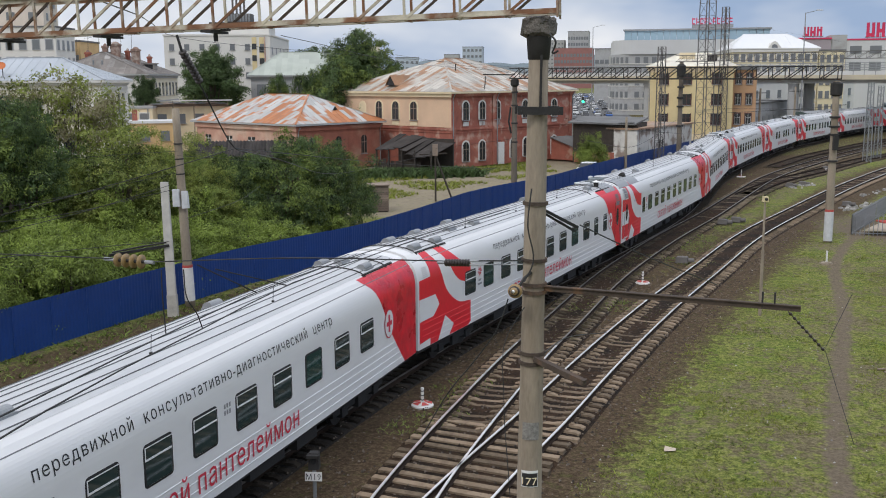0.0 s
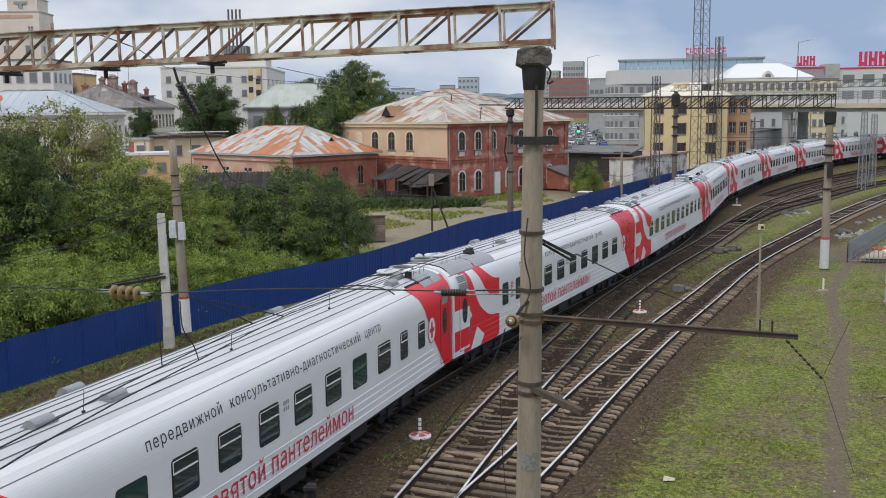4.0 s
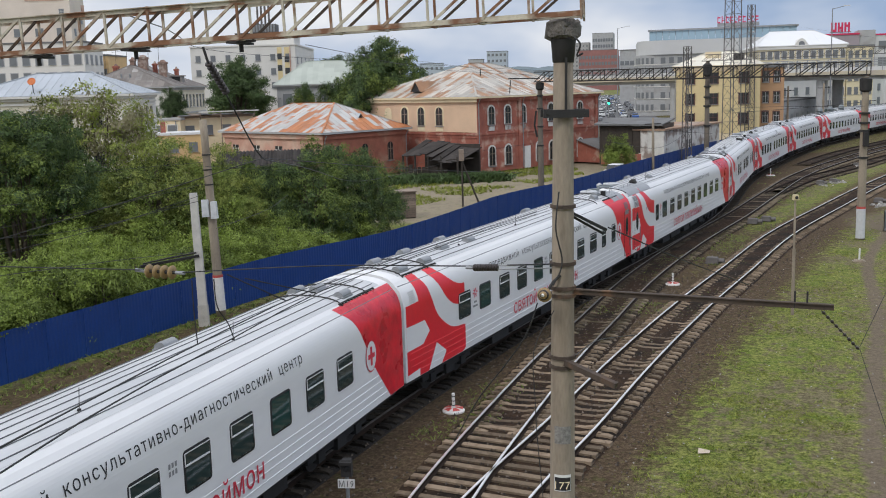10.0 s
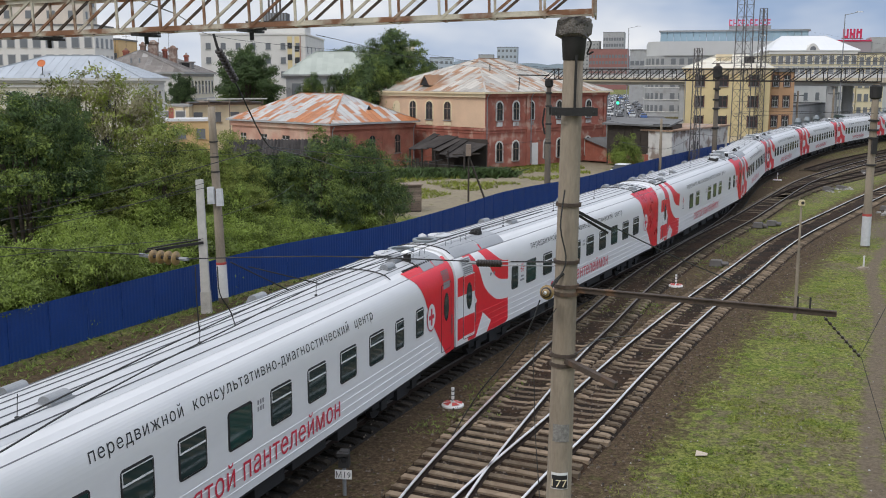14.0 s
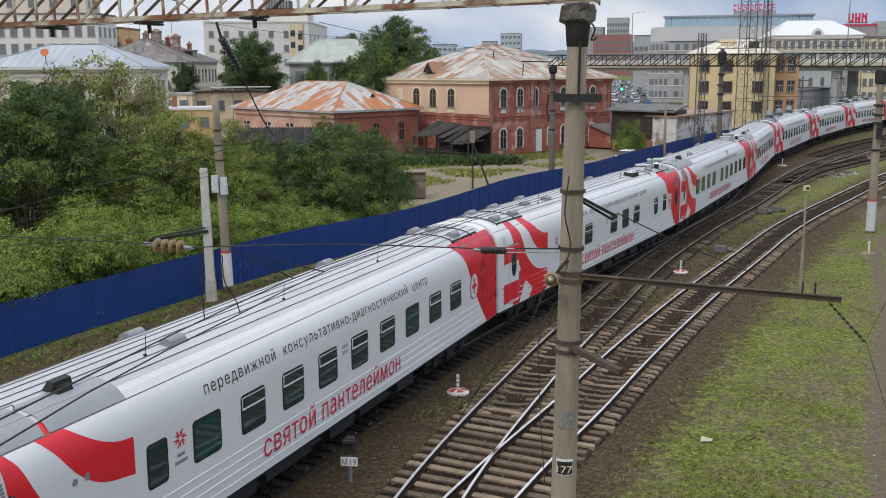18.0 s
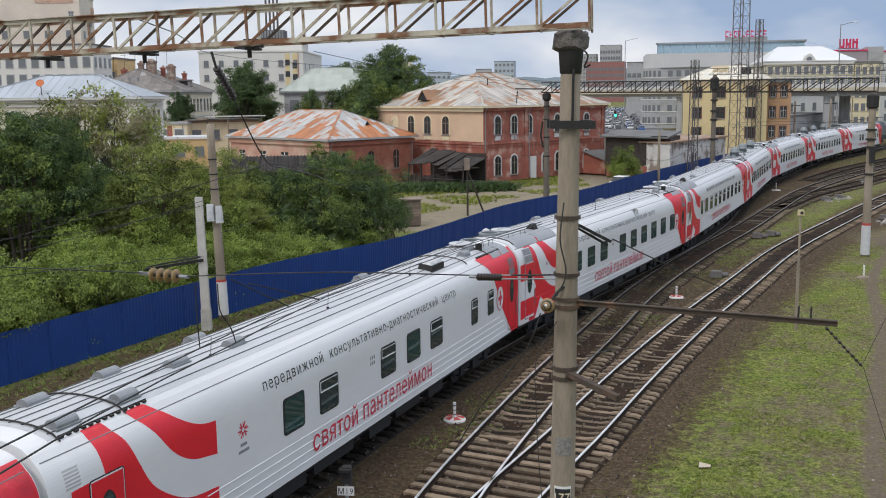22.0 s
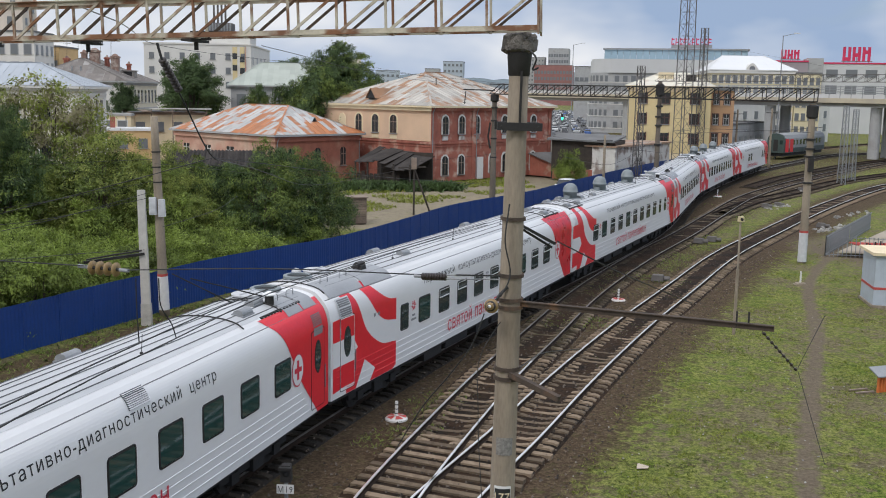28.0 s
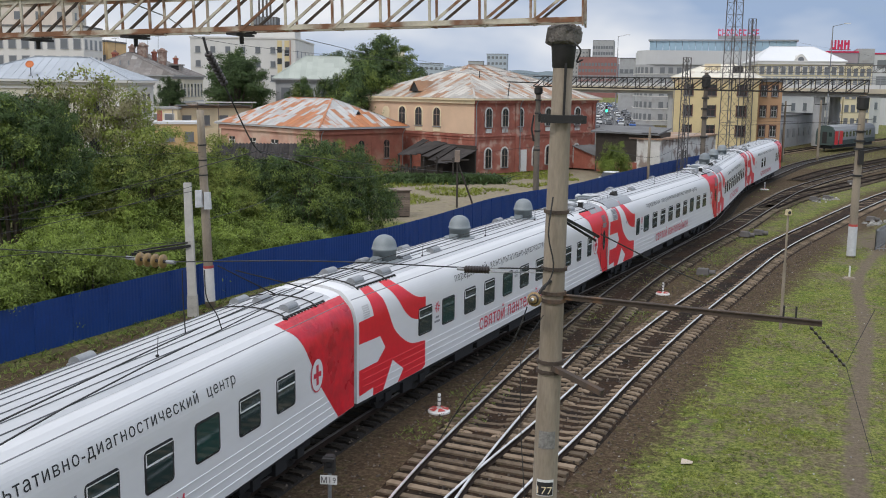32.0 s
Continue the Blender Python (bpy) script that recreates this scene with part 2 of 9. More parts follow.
M_INSUL = material("dark_insulator", (0.03, 0.022, 0.02), 0.35, vary=0.2)
M_PALEBOX = material("pale_box_paint", (0.55, 0.56, 0.57), 0.6, vary=0.15, scale=4)
M_WHITEPAINT = material("white_paint", (0.7, 0.69, 0.67), 0.7, vary=0.1, scale=5)
M_REDPAINT = material("faded_red_paint", (0.45, 0.07, 0.06), 0.7, vary=0.2, scale=5)
M_BRICK = material("red_brick_wall", (0.34, 0.115, 0.08), 0.92, vary=0.34, scale=0.8, fine=16, bump=0.3, second=(0.46, 0.29, 0.225), patch=(0.53, 0.66), patch_scale=0.75)
M_BRICKPALE = material("pale_plastered_brick", (0.5, 0.29, 0.22), 0.9, vary=0.2, scale=0.7, fine=12, bump=0.25, second=(0.58, 0.42, 0.33), patch=(0.47, 0.65), patch_scale=0.3)
M_CREAM = material("cream_yellow_plaster", (0.7, 0.49, 0.335), 0.88, vary=0.1, scale=0.5, fine=8, bump=0.1, second=(0.6, 0.42, 0.3), patch=(0.5, 0.75), patch_scale=0.3)
M_CREAMTRIM = material("cream_trim", (0.74, 0.62, 0.42), 0.85, vary=0.1, scale=1)
M_YELLOW = material("yellow_plaster", (0.66, 0.54, 0.3), 0.88, vary=0.1, scale=0.4, fine=6, bump=0.1)
M_OCHRE = material("ochre_plaster", (0.46, 0.28, 0.16), 0.88, vary=0.15, scale=0.5)
M_WHITEWALL = material("white_plaster", (0.66, 0.64, 0.6), 0.88, vary=0.08, scale=0.4, fine=6, bump=0.08)
M_PALEWALL = material("pale_cream_stucco", (0.64, 0.59, 0.47), 0.88, vary=0.08, scale=0.4, fine=5)
M_PALEYELLOW = material("pale_yellow_stucco", (0.68, 0.6, 0.4), 0.88, vary=0.1, scale=0.4, fine=5)
M_GREYWALL = material("grey_rendered_wall", (0.4, 0.4, 0.4), 0.88, vary=0.15, scale=0.4, fine=6, bump=0.1, second=(0.3, 0.29, 0.28), patch=(0.5, 0.7), patch_scale=0.4)
M_BRICKLOW = material("dusty_pink_brick", (0.31, 0.115, 0.078), 0.92, vary=0.32, scale=0.8, fine=16, bump=0.3, second=(0.38, 0.21, 0.15), patch=(0.5, 0.68), patch_scale=0.35)
M_PEEL = material("peeling_whitewash", (0.62, 0.6, 0.57), 0.9, vary=0.15, scale=1.2, fine=14, bump=0.3, second=(0.28, 0.22, 0.19), patch=(0.5, 0.62), patch_scale=0.7)
M_DOME = material("grey_dome_paint", (0.2, 0.225, 0.235), 0.45, vary=0.15, scale=2)
M_PINKGREY = material("mauve_cladding", (0.34, 0.29, 0.31), 0.85, vary=0.1, scale=0.2)
M_PINKWALL = material("dull_red_tower_wall", (0.3, 0.14, 0.13), 0.88, vary=0.15, scale=0.2)
M_PALEPANEL = material("pale_panel_cladding", (0.55, 0.55, 0.55), 0.7, vary=0.06, scale=0.2)
M_BLUEGLASS = glass_material("blue_green_facade_glass", (0.3, 0.42, 0.5), 0.25)
M_RUSTROOF = material("rusty_sheet_roof", (0.43, 0.4, 0.355), 0.6, vary=0.25, scale=0.6, fine=8, bump=0.08, second=(0.31, 0.165, 0.085), patch=(0.5, 0.6), patch_scale=0.34, island=0.32, stretch=(1, 1, 0.4))
M_ORANGEROOF = material("orange_rust_sheet_roof", (0.44, 0.435, 0.42), 0.6, vary=0.16, scale=0.6, fine=8, bump=0.08, second=(0.42, 0.16, 0.06), patch=(0.49, 0.55), patch_scale=0.26, island=0.4, stretch=(1, 1, 0.4))
M_CREAMROOF = material("cream_painted_sheet_roof", (0.68, 0.64, 0.54), 0.55, vary=0.1, scale=0.6, fine=8, bump=0.05, second=(0.5, 0.42, 0.32), patch=(0.6, 0.75), patch_scale=0.4, island=0.3)
M_TANROOF = material("tan_rust_roof", (0.34, 0.22, 0.15), 0.85, vary=0.25, scale=0.8, fine=10, second=(0.3, 0.28, 0.25), patch=(0.5, 0.65), patch_scale=0.4)
M_BLUEROOF = material("pale_blue_sheet_roof", (0.38, 0.41, 0.445), 0.55, vary=0.1, scale=0.6, fine=8, bump=0.05, island=0.3)
M_DARKROOF = material("dark_slate_roof", (0.05, 0.044, 0.041), 0.95, vary=0.4, scale=0.8, fine=10, bump=0.2, island=0.3, spec=0.15)
M_CHIMNEY = material("sooty_chimney_brick", (0.26, 0.17, 0.135), 0.9, vary=0.35, scale=2, fine=14, second=(0.36, 0.31, 0.27), patch=(0.5, 0.65), patch_scale=1.0)
M_BROWNROOF = material("brown_grey_sheet_roof", (0.2, 0.18, 0.165), 0.85, vary=0.25, scale=0.8, fine=10, bump=0.1, second=(0.3, 0.285, 0.27), patch=(0.52, 0.7), patch_scale=0.5, island=0.35, spec=0.2)
M_STONECREAM = material("cream_panel_wall", (0.66, 0.58, 0.5), 0.88, vary=0.1, scale=0.4, fine=5, second=(0.55, 0.49, 0.43), patch=(0.5, 0.7), patch_scale=0.2)
M_OCHREBRIGHT = material("bright_ochre_plaster", (0.58, 0.4, 0.2), 0.88, vary=0.12, scale=0.5)
M_MAROON = material("maroon_window_paint", (0.09, 0.035, 0.03), 0.6, vary=0.2)
M_GREENROOF = material("faded_green_roof", (0.38, 0.41, 0.36), 0.6, vary=0.12, scale=0.5, island=0.3)
M_WHITEROOF = material("bright_sheet_roof", (0.68, 0.68, 0.68), 0.4, vary=0.06, scale=0.3)
M_BEIGECONC = material("beige_concrete", (0.5, 0.44, 0.33), 0.88, vary=0.12, scale=0.4, second=(0.38, 0.34, 0.28), patch=(0.5, 0.7), patch_scale=0.2)
M_GREYROOF = material("grey_flat_roof", (0.17, 0.17, 0.17), 0.9, vary=0.3, scale=0.4, fine=6, bump=0.1, spec=0.15)
M_DARKWOOD = material("dark_old_planks", (0.05, 0.04, 0.033), 0.9, vary=0.4, scale=2, fine=20, bump=0.3)
M_WOODGREY = material("grey_weathered_planks", (0.22, 0.17, 0.135), 0.9, vary=0.3, scale=2, fine=30, bump=0.3, obj=0.5)
M_WINDARK = glass_material("dark_house_window", (0.03, 0.032, 0.034), 0.15)
M_BARK = material("bark", (0.09, 0.07, 0.055), 0.95, vary=0.35, scale=5, fine=40, bump=0.4)
# near-black ends put shade between leaves into colour; deep green carries haze
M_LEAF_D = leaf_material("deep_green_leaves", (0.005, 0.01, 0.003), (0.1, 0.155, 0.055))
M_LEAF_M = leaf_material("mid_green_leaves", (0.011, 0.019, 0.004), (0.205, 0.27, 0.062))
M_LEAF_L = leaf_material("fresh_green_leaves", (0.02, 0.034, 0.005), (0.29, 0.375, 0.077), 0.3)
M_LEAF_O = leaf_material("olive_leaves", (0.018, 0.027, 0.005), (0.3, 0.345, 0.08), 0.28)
M_LEAF_W = leaf_material("pale_silvery_leaves", (0.1, 0.098, 0.045), (0.32, 0.29, 0.17), 0.25)
M_BLADE = leaf_material("grass_blades", (0.03, 0.048, 0.008), (0.25, 0.28, 0.05), 0.2)
M_SIGNRED = glow_material("faintly_glowing_red", (0.5, 0.03, 0.09), 0.12)
M_GREENLAMP = glow_material("green_signal_lamp", (0.05, 0.9, 0.4), 2.5)
M_GREENLED = glow_material("green_led_display", (0.35, 1.0, 0.55), 1.6)
M_CARGREEN = material("dark_green_coach_paint", (0.05, 0.075, 0.07), 0.5, vary=0.15, scale=1)
M_CARGREY = material("grey_coach_paint", (0.28, 0.29, 0.3), 0.45, vary=0.1, scale=1)
M_ASPHALT = material("asphalt", (0.11, 0.11, 0.112), 0.9, vary=0.25, scale=0.5, fine=8)
M_SIDEBLUE = material("pale_blue_hut_paint", (0.42, 0.47, 0.53), 0.6, vary=0.12, scale=2)
M_ORANGE = material("orange_plastic", (0.6, 0.16, 0.04), 0.6, vary=0.15, scale=5)
M_STONE = material("trackside_stones", (0.3, 0.29, 0.27), 0.9, vary=0.35, scale=5, island=0.6)


def ground_material():
    """Grass, bare earth and trodden ground, told apart by the sheet's own masks and broken up by noise."""
    m = bpy.data.materials.new("patchy_ground")
    m.use_nodes = True
    nt = m.node_tree
    b = nt.nodes["Principled BSDF"]
    b.inputs["Roughness"].default_value, b.inputs["Specular IOR Level"].default_value = 0.95, 0.1
    co = nt.nodes.new("ShaderNodeTexCoord")

    def tex(sc, detail=6.0, rough=0.6):
        n = nt.nodes.new("ShaderNodeTexNoise")
        n.inputs["Scale"].default_value, n.inputs["Detail"].default_value, n.inputs["Roughness"].default_value = sc, detail, rough
        nt.links.new(co.outputs["Object"], n.inputs["Vector"])
        return n.outputs["Fac"]

    def ramp(f, *stops):
        r = nt.nodes.new("ShaderNodeValToRGB")
        while len(r.color_ramp.elements) < len(stops):
            r.color_ramp.elements.new(0.5)
        for e, (p, c) in zip(r.color_ramp.elements, stops):
            e.position, e.color = p, (*c, 1)
        nt.links.new(f, r.inputs["Fac"])
        return r.outputs["Color"]

    def mix(f, a, c):
        n = nt.nodes.new("ShaderNodeMix")
        n.data_type = "RGBA"
        nt.links.new(f, n.inputs[0])
        nt.links.new(a, n.inputs[6])
        nt.links.new(c, n.inputs[7])
        return n.outputs[2]

    def mask(name, noise_out, k):
        at = nt.nodes.new("ShaderNodeAttribute")
        at.attribute_name = name
        n = nt.nodes.new("ShaderNodeMath")
        n.operation = "MULTIPLY_ADD"
        n.inputs[1].default_value = k
        nt.links.new(noise_out, n.inputs[0])
        nt.links.new(at.outputs["Fac"], n.inputs[2])
        d = nt.nodes.new("ShaderNodeMath")
        d.operation = "DIVIDE"
        d.inputs[1].default_value = 1 + k
        nt.links.new(n.outputs[0], d.inputs[0])
        return ramp(d.outputs[0], ((0.38 + k / 2) / (1 + k), (0, 0, 0)), ((0.66 + k / 2) / (1 + k), (1, 1, 1)))

    def total(a, ka, c_, kc):
        n1 = nt.nodes.new("ShaderNodeMath")
        n1.operation = "MULTIPLY"
        n1.inputs[1].default_value = ka
        nt.links.new(a, n1.inputs[0])
        n2 = nt.nodes.new("ShaderNodeMath")
        n2.operation = "MULTIPLY_ADD"
        n2.inputs[1].default_value = kc
        nt.links.new(c_, n2.inputs[0])
        nt.links.new(n1.outputs[0], n2.inputs[2])
        return n2.outputs[0]

    big, mid, spot, fine, grit = tex(0.22), tex(1.3, 8.0, 0.7), tex(2.6, 10.0, 0.78), tex(8.0, 8.0, 0.8), tex(34.0, 3.0)
    grass = ramp(fine, (0.36, (0.028, 0.038, 0.007)), (0.48, (0.128, 0.146, 0.034)), (0.6, (0.27, 0.275, 0.085)))
    moss = ramp(fine, (0.36, (0.026, 0.046, 0.008)), (0.48, (0.09, 0.13, 0.022)), (0.6, (0.21, 0.255, 0.045)))
    grass = mix(ramp(mid, (0.45, (0, 0, 0)), (0.58, (1, 1, 1))), grass, moss)
    dry = ramp(fine, (0.34, (0.06, 0.046, 0.03)), (0.5, (0.145, 0.115, 0.074)), (0.66, (0.25, 0.205, 0.14)))
    turf = mix(ramp(total(spot, 0.62, big, 0.38), (0.485, (0, 0, 0)), (0.535, (0.85, 0.85, 0.85))), grass, dry)
    soil = mix(ramp(spot, (0.54, (0, 0, 0)), (0.62, (0.6, 0.6, 0.6))), ramp(fine, (0.3, (0.022, 0.0145, 0.0085)), (0.52, (0.084, 0.058, 0.036)), (0.7, (0.2, 0.15, 0.1))), ramp(fine, (0.3, (0.03, 0.035, 0.009)), (0.7, (0.1, 0.108, 0.03))))
    path = ramp(fine, (0.3, (0.09, 0.072, 0.05)), (0.7, (0.21, 0.168, 0.12)))
    yard = ramp(mid, (0.35, (0.2, 0.168, 0.12)), (0.55, (0.27, 0.23, 0.165)), (0.68, (0.13, 0.13, 0.05)))
    c = mix(mask("yard", big, 0.6), turf, yard)
    c = mix(mask("soil", spot, 1.7), c, soil)
    c = mix(mask("path", spot, 0.9), c, path)
    nt.links.new(c, b.inputs["Base Color"])
    bn = nt.nodes.new("ShaderNodeBump")
    bn.inputs["Strength"].default_value, bn.inputs["Distance"].default_value = 0.8, 0.06
    nt.links.new(fine, bn.inputs["Height"])
    bn2 = nt.nodes.new("ShaderNodeBump")
    bn2.inputs["Strength"].default_value, bn2.inputs["Distance"].default_value = 0.6, 0.02
    nt.links.new(grit, bn2.inputs["Height"])
    nt.links.new(bn.outputs["Normal"], bn2.inputs["Normal"])
    nt.links.new(bn2.outputs["Normal"], b.inputs["Normal"])
    return m


M_GROUND = ground_material()

from mathutils.geometry import delaunay_2d_cdt

# ------------------------------------------------------------------ mesh tools


class Shape:
    """Collects vertices and faces of one part."""

    def __init__(self):
        self.v, self.f = [], []

    def add(self, verts, faces):
        n = len(self.v)
        self.v.extend(tuple(p) for p in verts)
        self.f.extend(tuple(i + n for i in fc) for fc in faces)
        return self

    def box(self, x0, x1, y0, y1, z0, z1, m=None, taper=0.0):
        a, b = taper, taper
        p = [(x0, y0, z0), (x1, y0, z0), (x1, y1, z0), (x0, y1, z0), (x0 + a, y0 + b, z1), (x1 - a, y0 + b, z1), (x1 - a, y1 - b, z1), (x0 + a, y1 - b, z1)]
        if m is not None:
            p = [m @ Vector(q) for q in p]
        return self.add(p, [(3, 2, 1, 0), (4, 5, 6, 7), (0, 1, 5, 4), (1, 2, 6, 5), (2, 3, 7, 6), (3, 0, 4, 7)])

    def rod(self, a, b, r0, r1=None, n=8, caps=True):
        a, b = Vector(a), Vector(b)
        r1 = r0 if r1 is None else r1
        d = (b - a).normalized()
        u = d.orthogonal().normalized()
        w = d.cross(u)
        ring = [u * math.cos(2 * math.pi * i / n) + w * math.sin(2 * math.pi * i / n) for i in range(n)]
        p = [a + q * r0 for q in ring] + [b + q * r1 for q in ring]
        f = [(i, (i + 1) % n, n + (i + 1) % n, n + i) for i in range(n)]
        if caps:
            f += [tuple(range(n - 1, -1, -1)), tuple(range(n, 2 * n))]
        return self.add(p, f)

    def beam(self, a, b, w, h, up=(0, 0, 1)):
        """A bar of width w and height h from a to b."""
        a, b = Vector(a), Vector(b)
        d = (b - a).normalized()
        s = d.cross(Vector(up))
        if s.length < 1e-4:
            s = d.orthogonal()
        s.normalize()
        t = s.cross(d)
        o = [s * -w / 2 - t * h / 2, s * w / 2 - t * h / 2, s * w / 2 + t * h / 2, s * -w / 2 + t * h / 2]
        return self.add([a + q for q in o] + [b + q for q in o], [(3, 2, 1, 0), (4, 5, 6, 7), (0, 1, 5, 4), (1, 2, 6, 5), (2, 3, 7, 6), (3, 0, 4, 7)])

    def tube(self, pts, r, n=5):
        pts = [Vector(p) for p in pts]
        base = len(self.v)
        u = None
        for i, p in enumerate(pts):
            d = (pts[min(i + 1, len(pts) - 1)] - pts[max(i - 1, 0)]).normalized()
            u = (d.orthogonal() if u is None else u - d * u.dot(d)).normalized()
            w = d.cross(u)
            for k in range(n):
                q = p + (u * math.cos(2 * math.pi * k / n) + w * math.sin(2 * math.pi * k / n)) * r
                self.v.append(tuple(q))
        for i in range(len(pts) - 1):
            for k in range(n):
                a, b = base + i * n + k, base + i * n + (k + 1) % n
                self.f.append((a, b, b + n, a + n))
        self.f.append(tuple(range(base + n - 1, base - 1, -1)))
        self.f.append(tuple(range(base + (len(pts) - 1) * n, base + len(pts) * n)))
        return self

    def lathe(self, prof, n=16, m=None):
        """Turned shape about z: prof is a row of (radius, z)."""
        base = len(self.v)
        for r, z in prof:
            for k in range(n):
                q = Vector((r * math.cos(2 * math.pi * k / n), r * math.sin(2 * math.pi * k / n), z))
                self.v.append(tuple(m @ q if m is not None else q))
        for i in range(len(prof) - 1):
            for k in range(n):
                a, b = base + i * n + k, base + i * n + (k + 1) % n
                self.f.append((a, b, b + n, a + n))
        self.f.append(tuple(range(base + n - 1, base - 1, -1)))
        self.f.append(tuple(range(base + (len(prof) - 1) * n, base + len(prof) * n)))
        return self

    def prism(self, poly, fn, depth):
        """A flat outline (u, v), given depth by fn(u, v, w) -> point."""
        n = len(poly)
        return self.add([fn(u, v, 0) for u, v in poly] + [fn(u, v, depth) for u, v in poly],
                        [tuple(range(n - 1, -1, -1)), tuple(range(n, 2 * n))] + [(i, (i + 1) % n, n + (i + 1) % n, n + i) for i in range(n)])

    def mesh(self, name, mat, smooth=False):
        me = bpy.data.meshes.new(name)
        me.from_pydata([tuple(p) for p in self.v], [], self.f)
        mats = mat if isinstance(mat, (list, tuple)) else [mat]
        for m in mats:
            me.materials.append(m)
        if smooth:
            me.polygons.foreach_set("use_smooth", [True] * len(me.polygons))
        me.update()
        return me


def part(name, shape, mat, parent=None, label="", smooth=False, at=None):
    me = shape if isinstance(shape, bpy.types.Mesh) else shape.mesh(name, mat, smooth)
    ob = new(name, me)
    if parent is not None:
        ob.parent = parent
    if at is not None:
        ob.matrix_basis = at
    if label:
        ob["label"] = label
    return ob


def thing(name, label, category, m=None, group="", kind=""):
    ob = new(name)
    ob.empty_display_size = 0.3
    if m is not None:
        ob.matrix_basis = m
    return tagged(ob, label, category, group, kind)


def rounded(w, h, r, n=4, x=0.0, y=0.0):
    """Outline of a rounded rectangle centred on x, y."""
    out = []
    for cx, cy, a0 in ((w / 2 - r, h / 2 - r, 0), (-w / 2 + r, h / 2 - r, 90), (-w / 2 + r, -h / 2 + r, 180), (w / 2 - r, -h / 2 + r, 270)):
        for i in range(n + 1):
            a = radians(a0 + 90 * i / n)
            out.append((x + cx + r * math.cos(a), y + cy + r * math.sin(a)))
    return out


def lettering(body, width, height, weight=0.0, spread=1.0):
    """Flat mesh data of a line of text, scaled to width and height: vertices (u, v) and faces."""
    cu = bpy.data.curves.new("lettering", "FONT")
    cu.body, cu.resolution_u, cu.offset, cu.fill_mode, cu.space_character = body, 2, weight, "NONE", spread
    ob = new("lettering", cu)
    dg = bpy.context.evaluated_depsgraph_get()
    me = bpy.data.meshes.new_from_object(ob.evaluated_get(dg))
    vs = [Vector(v.co[:2]) for v in me.vertices]
    es = [tuple(e.vertices) for e in me.edges]
    bpy.data.objects.remove(ob)
    bpy.data.curves.remove(cu)
    bpy.data.meshes.remove(me)
    pv, _, pf, _, _, _ = delaunay_2d_cdt(vs, es, [], 0, 1e-5)
    a, b = np.array([vs[i] for i, _ in es]), np.array([vs[j] for _, j in es])
    faces = []
    for f in pf:
        cx, cy = sum(pv[i].x for i in f) / 3, sum(pv[i].y for i in f) / 3
        hit = (a[:, 1] > cy) != (b[:, 1] > cy)
        xs = a[hit, 0] + (cy - a[hit, 1]) / (b[hit, 1] - a[hit, 1]) * (b[hit, 0] - a[hit, 0])
        if (xs > cx).sum() % 2:
            faces.append(tuple(f))
    x0, x1, y1 = min(p.x for p in pv), max(p.x for p in pv), max(p.y for p in pv)
    return [((p.x - x0) / (x1 - x0) * width, p.y / y1 * height) for p in pv], faces


def words(pts, faces, n):
    """Splits a line of lettering into its n words at the widest gaps."""
    spans = sorted((min(pts[i][0] for i in f), max(pts[i][0] for i in f)) for f in faces)
    gaps, end = [], spans[0][1]
    for a, b in spans:
        if a > end:
            gaps.append((a - end, (a + end) / 2))
        end = max(end, b)
    cuts = sorted(c for _, c in sorted(gaps)[-(n - 1):]) if n > 1 else []
    return [[f for f in faces if sum(pts[f[0]][0] > c for c in cuts) == k] for k in range(n)]


def smooth_line(pts, step=1.0):
    """Points at even steps along a smooth curve through pts (plan), with headings."""
    p = np.array(pts, float)
    d = np.r_[0, np.cumsum(np.hypot(*np.diff(p, axis=0).T))]
    tan = np.gradient(p, d, axis=0)
    q = np.arange(0, d[-1], step)
    i = np.clip(np.searchsorted(d, q, "right") - 1, 0, len(d) - 2)
    h = (d[i + 1] - d[i])[:, None]
    u = ((q - d[i]) / (d[i + 1] - d[i]))[:, None]
    out = ((1 + 2 * u) * (1 - u) ** 2 * p[i] + u * (1 - u) ** 2 * h * tan[i] + u * u * (3 - 2 * u) * p[i + 1] + u * u * (u - 1) * h * tan[i + 1])
    g = np.gradient(out, axis=0)
    return out, np.arctan2(g[:, 0], g[:, 1])


def side_of(line, head, off):
    """The line moved off metres to its right."""
    return np.stack([line[:, 0] + off * np.cos(head), line[:, 1] - off * np.sin(head)], 1)


# ------------------------------------------------------------------ the train's line
KNOTS = [-100, -70, -46.7, -15.6, 0.0, 26.0, 51.9, 77.9, 103.9, 129.8, 155.8, 187.0, 205, 225, 340]
BENDS = [0.0, 0.004, 0.004, 0.0024, 0.00645, 0.00124, -0.00807, 0.00708, -0.00059, 0.00694, -0.00484, 0.02566, 0.018, 0.004, 0.0]
_s = np.arange(-330, 345, 0.5)
_k = np.interp(_s, KNOTS, BENDS)
_th = np.cumsum(_k) * 0.5
_i0 = int(np.argmin(abs(_s)))
_th = _th - _th[_i0] + radians(23.3428)
_x = np.cumsum(np.sin(_th)) * 0.5
_y = np.cumsum(np.cos(_th)) * 0.5
_x, _y = _x - _x[_i0] - 1.4995, _y - _y[_i0] + 30.3562
PITCH, HALF = 25.49, 1.55


def on_line(s, off=0.0):
    """Plan point at s metres along the line of the coaches' near side, off metres to its right."""
    th = np.interp(s, _s, _th)
    return np.interp(s, _s, _x) + off * np.cos(th), np.interp(s, _s, _y) - off * np.sin(th)


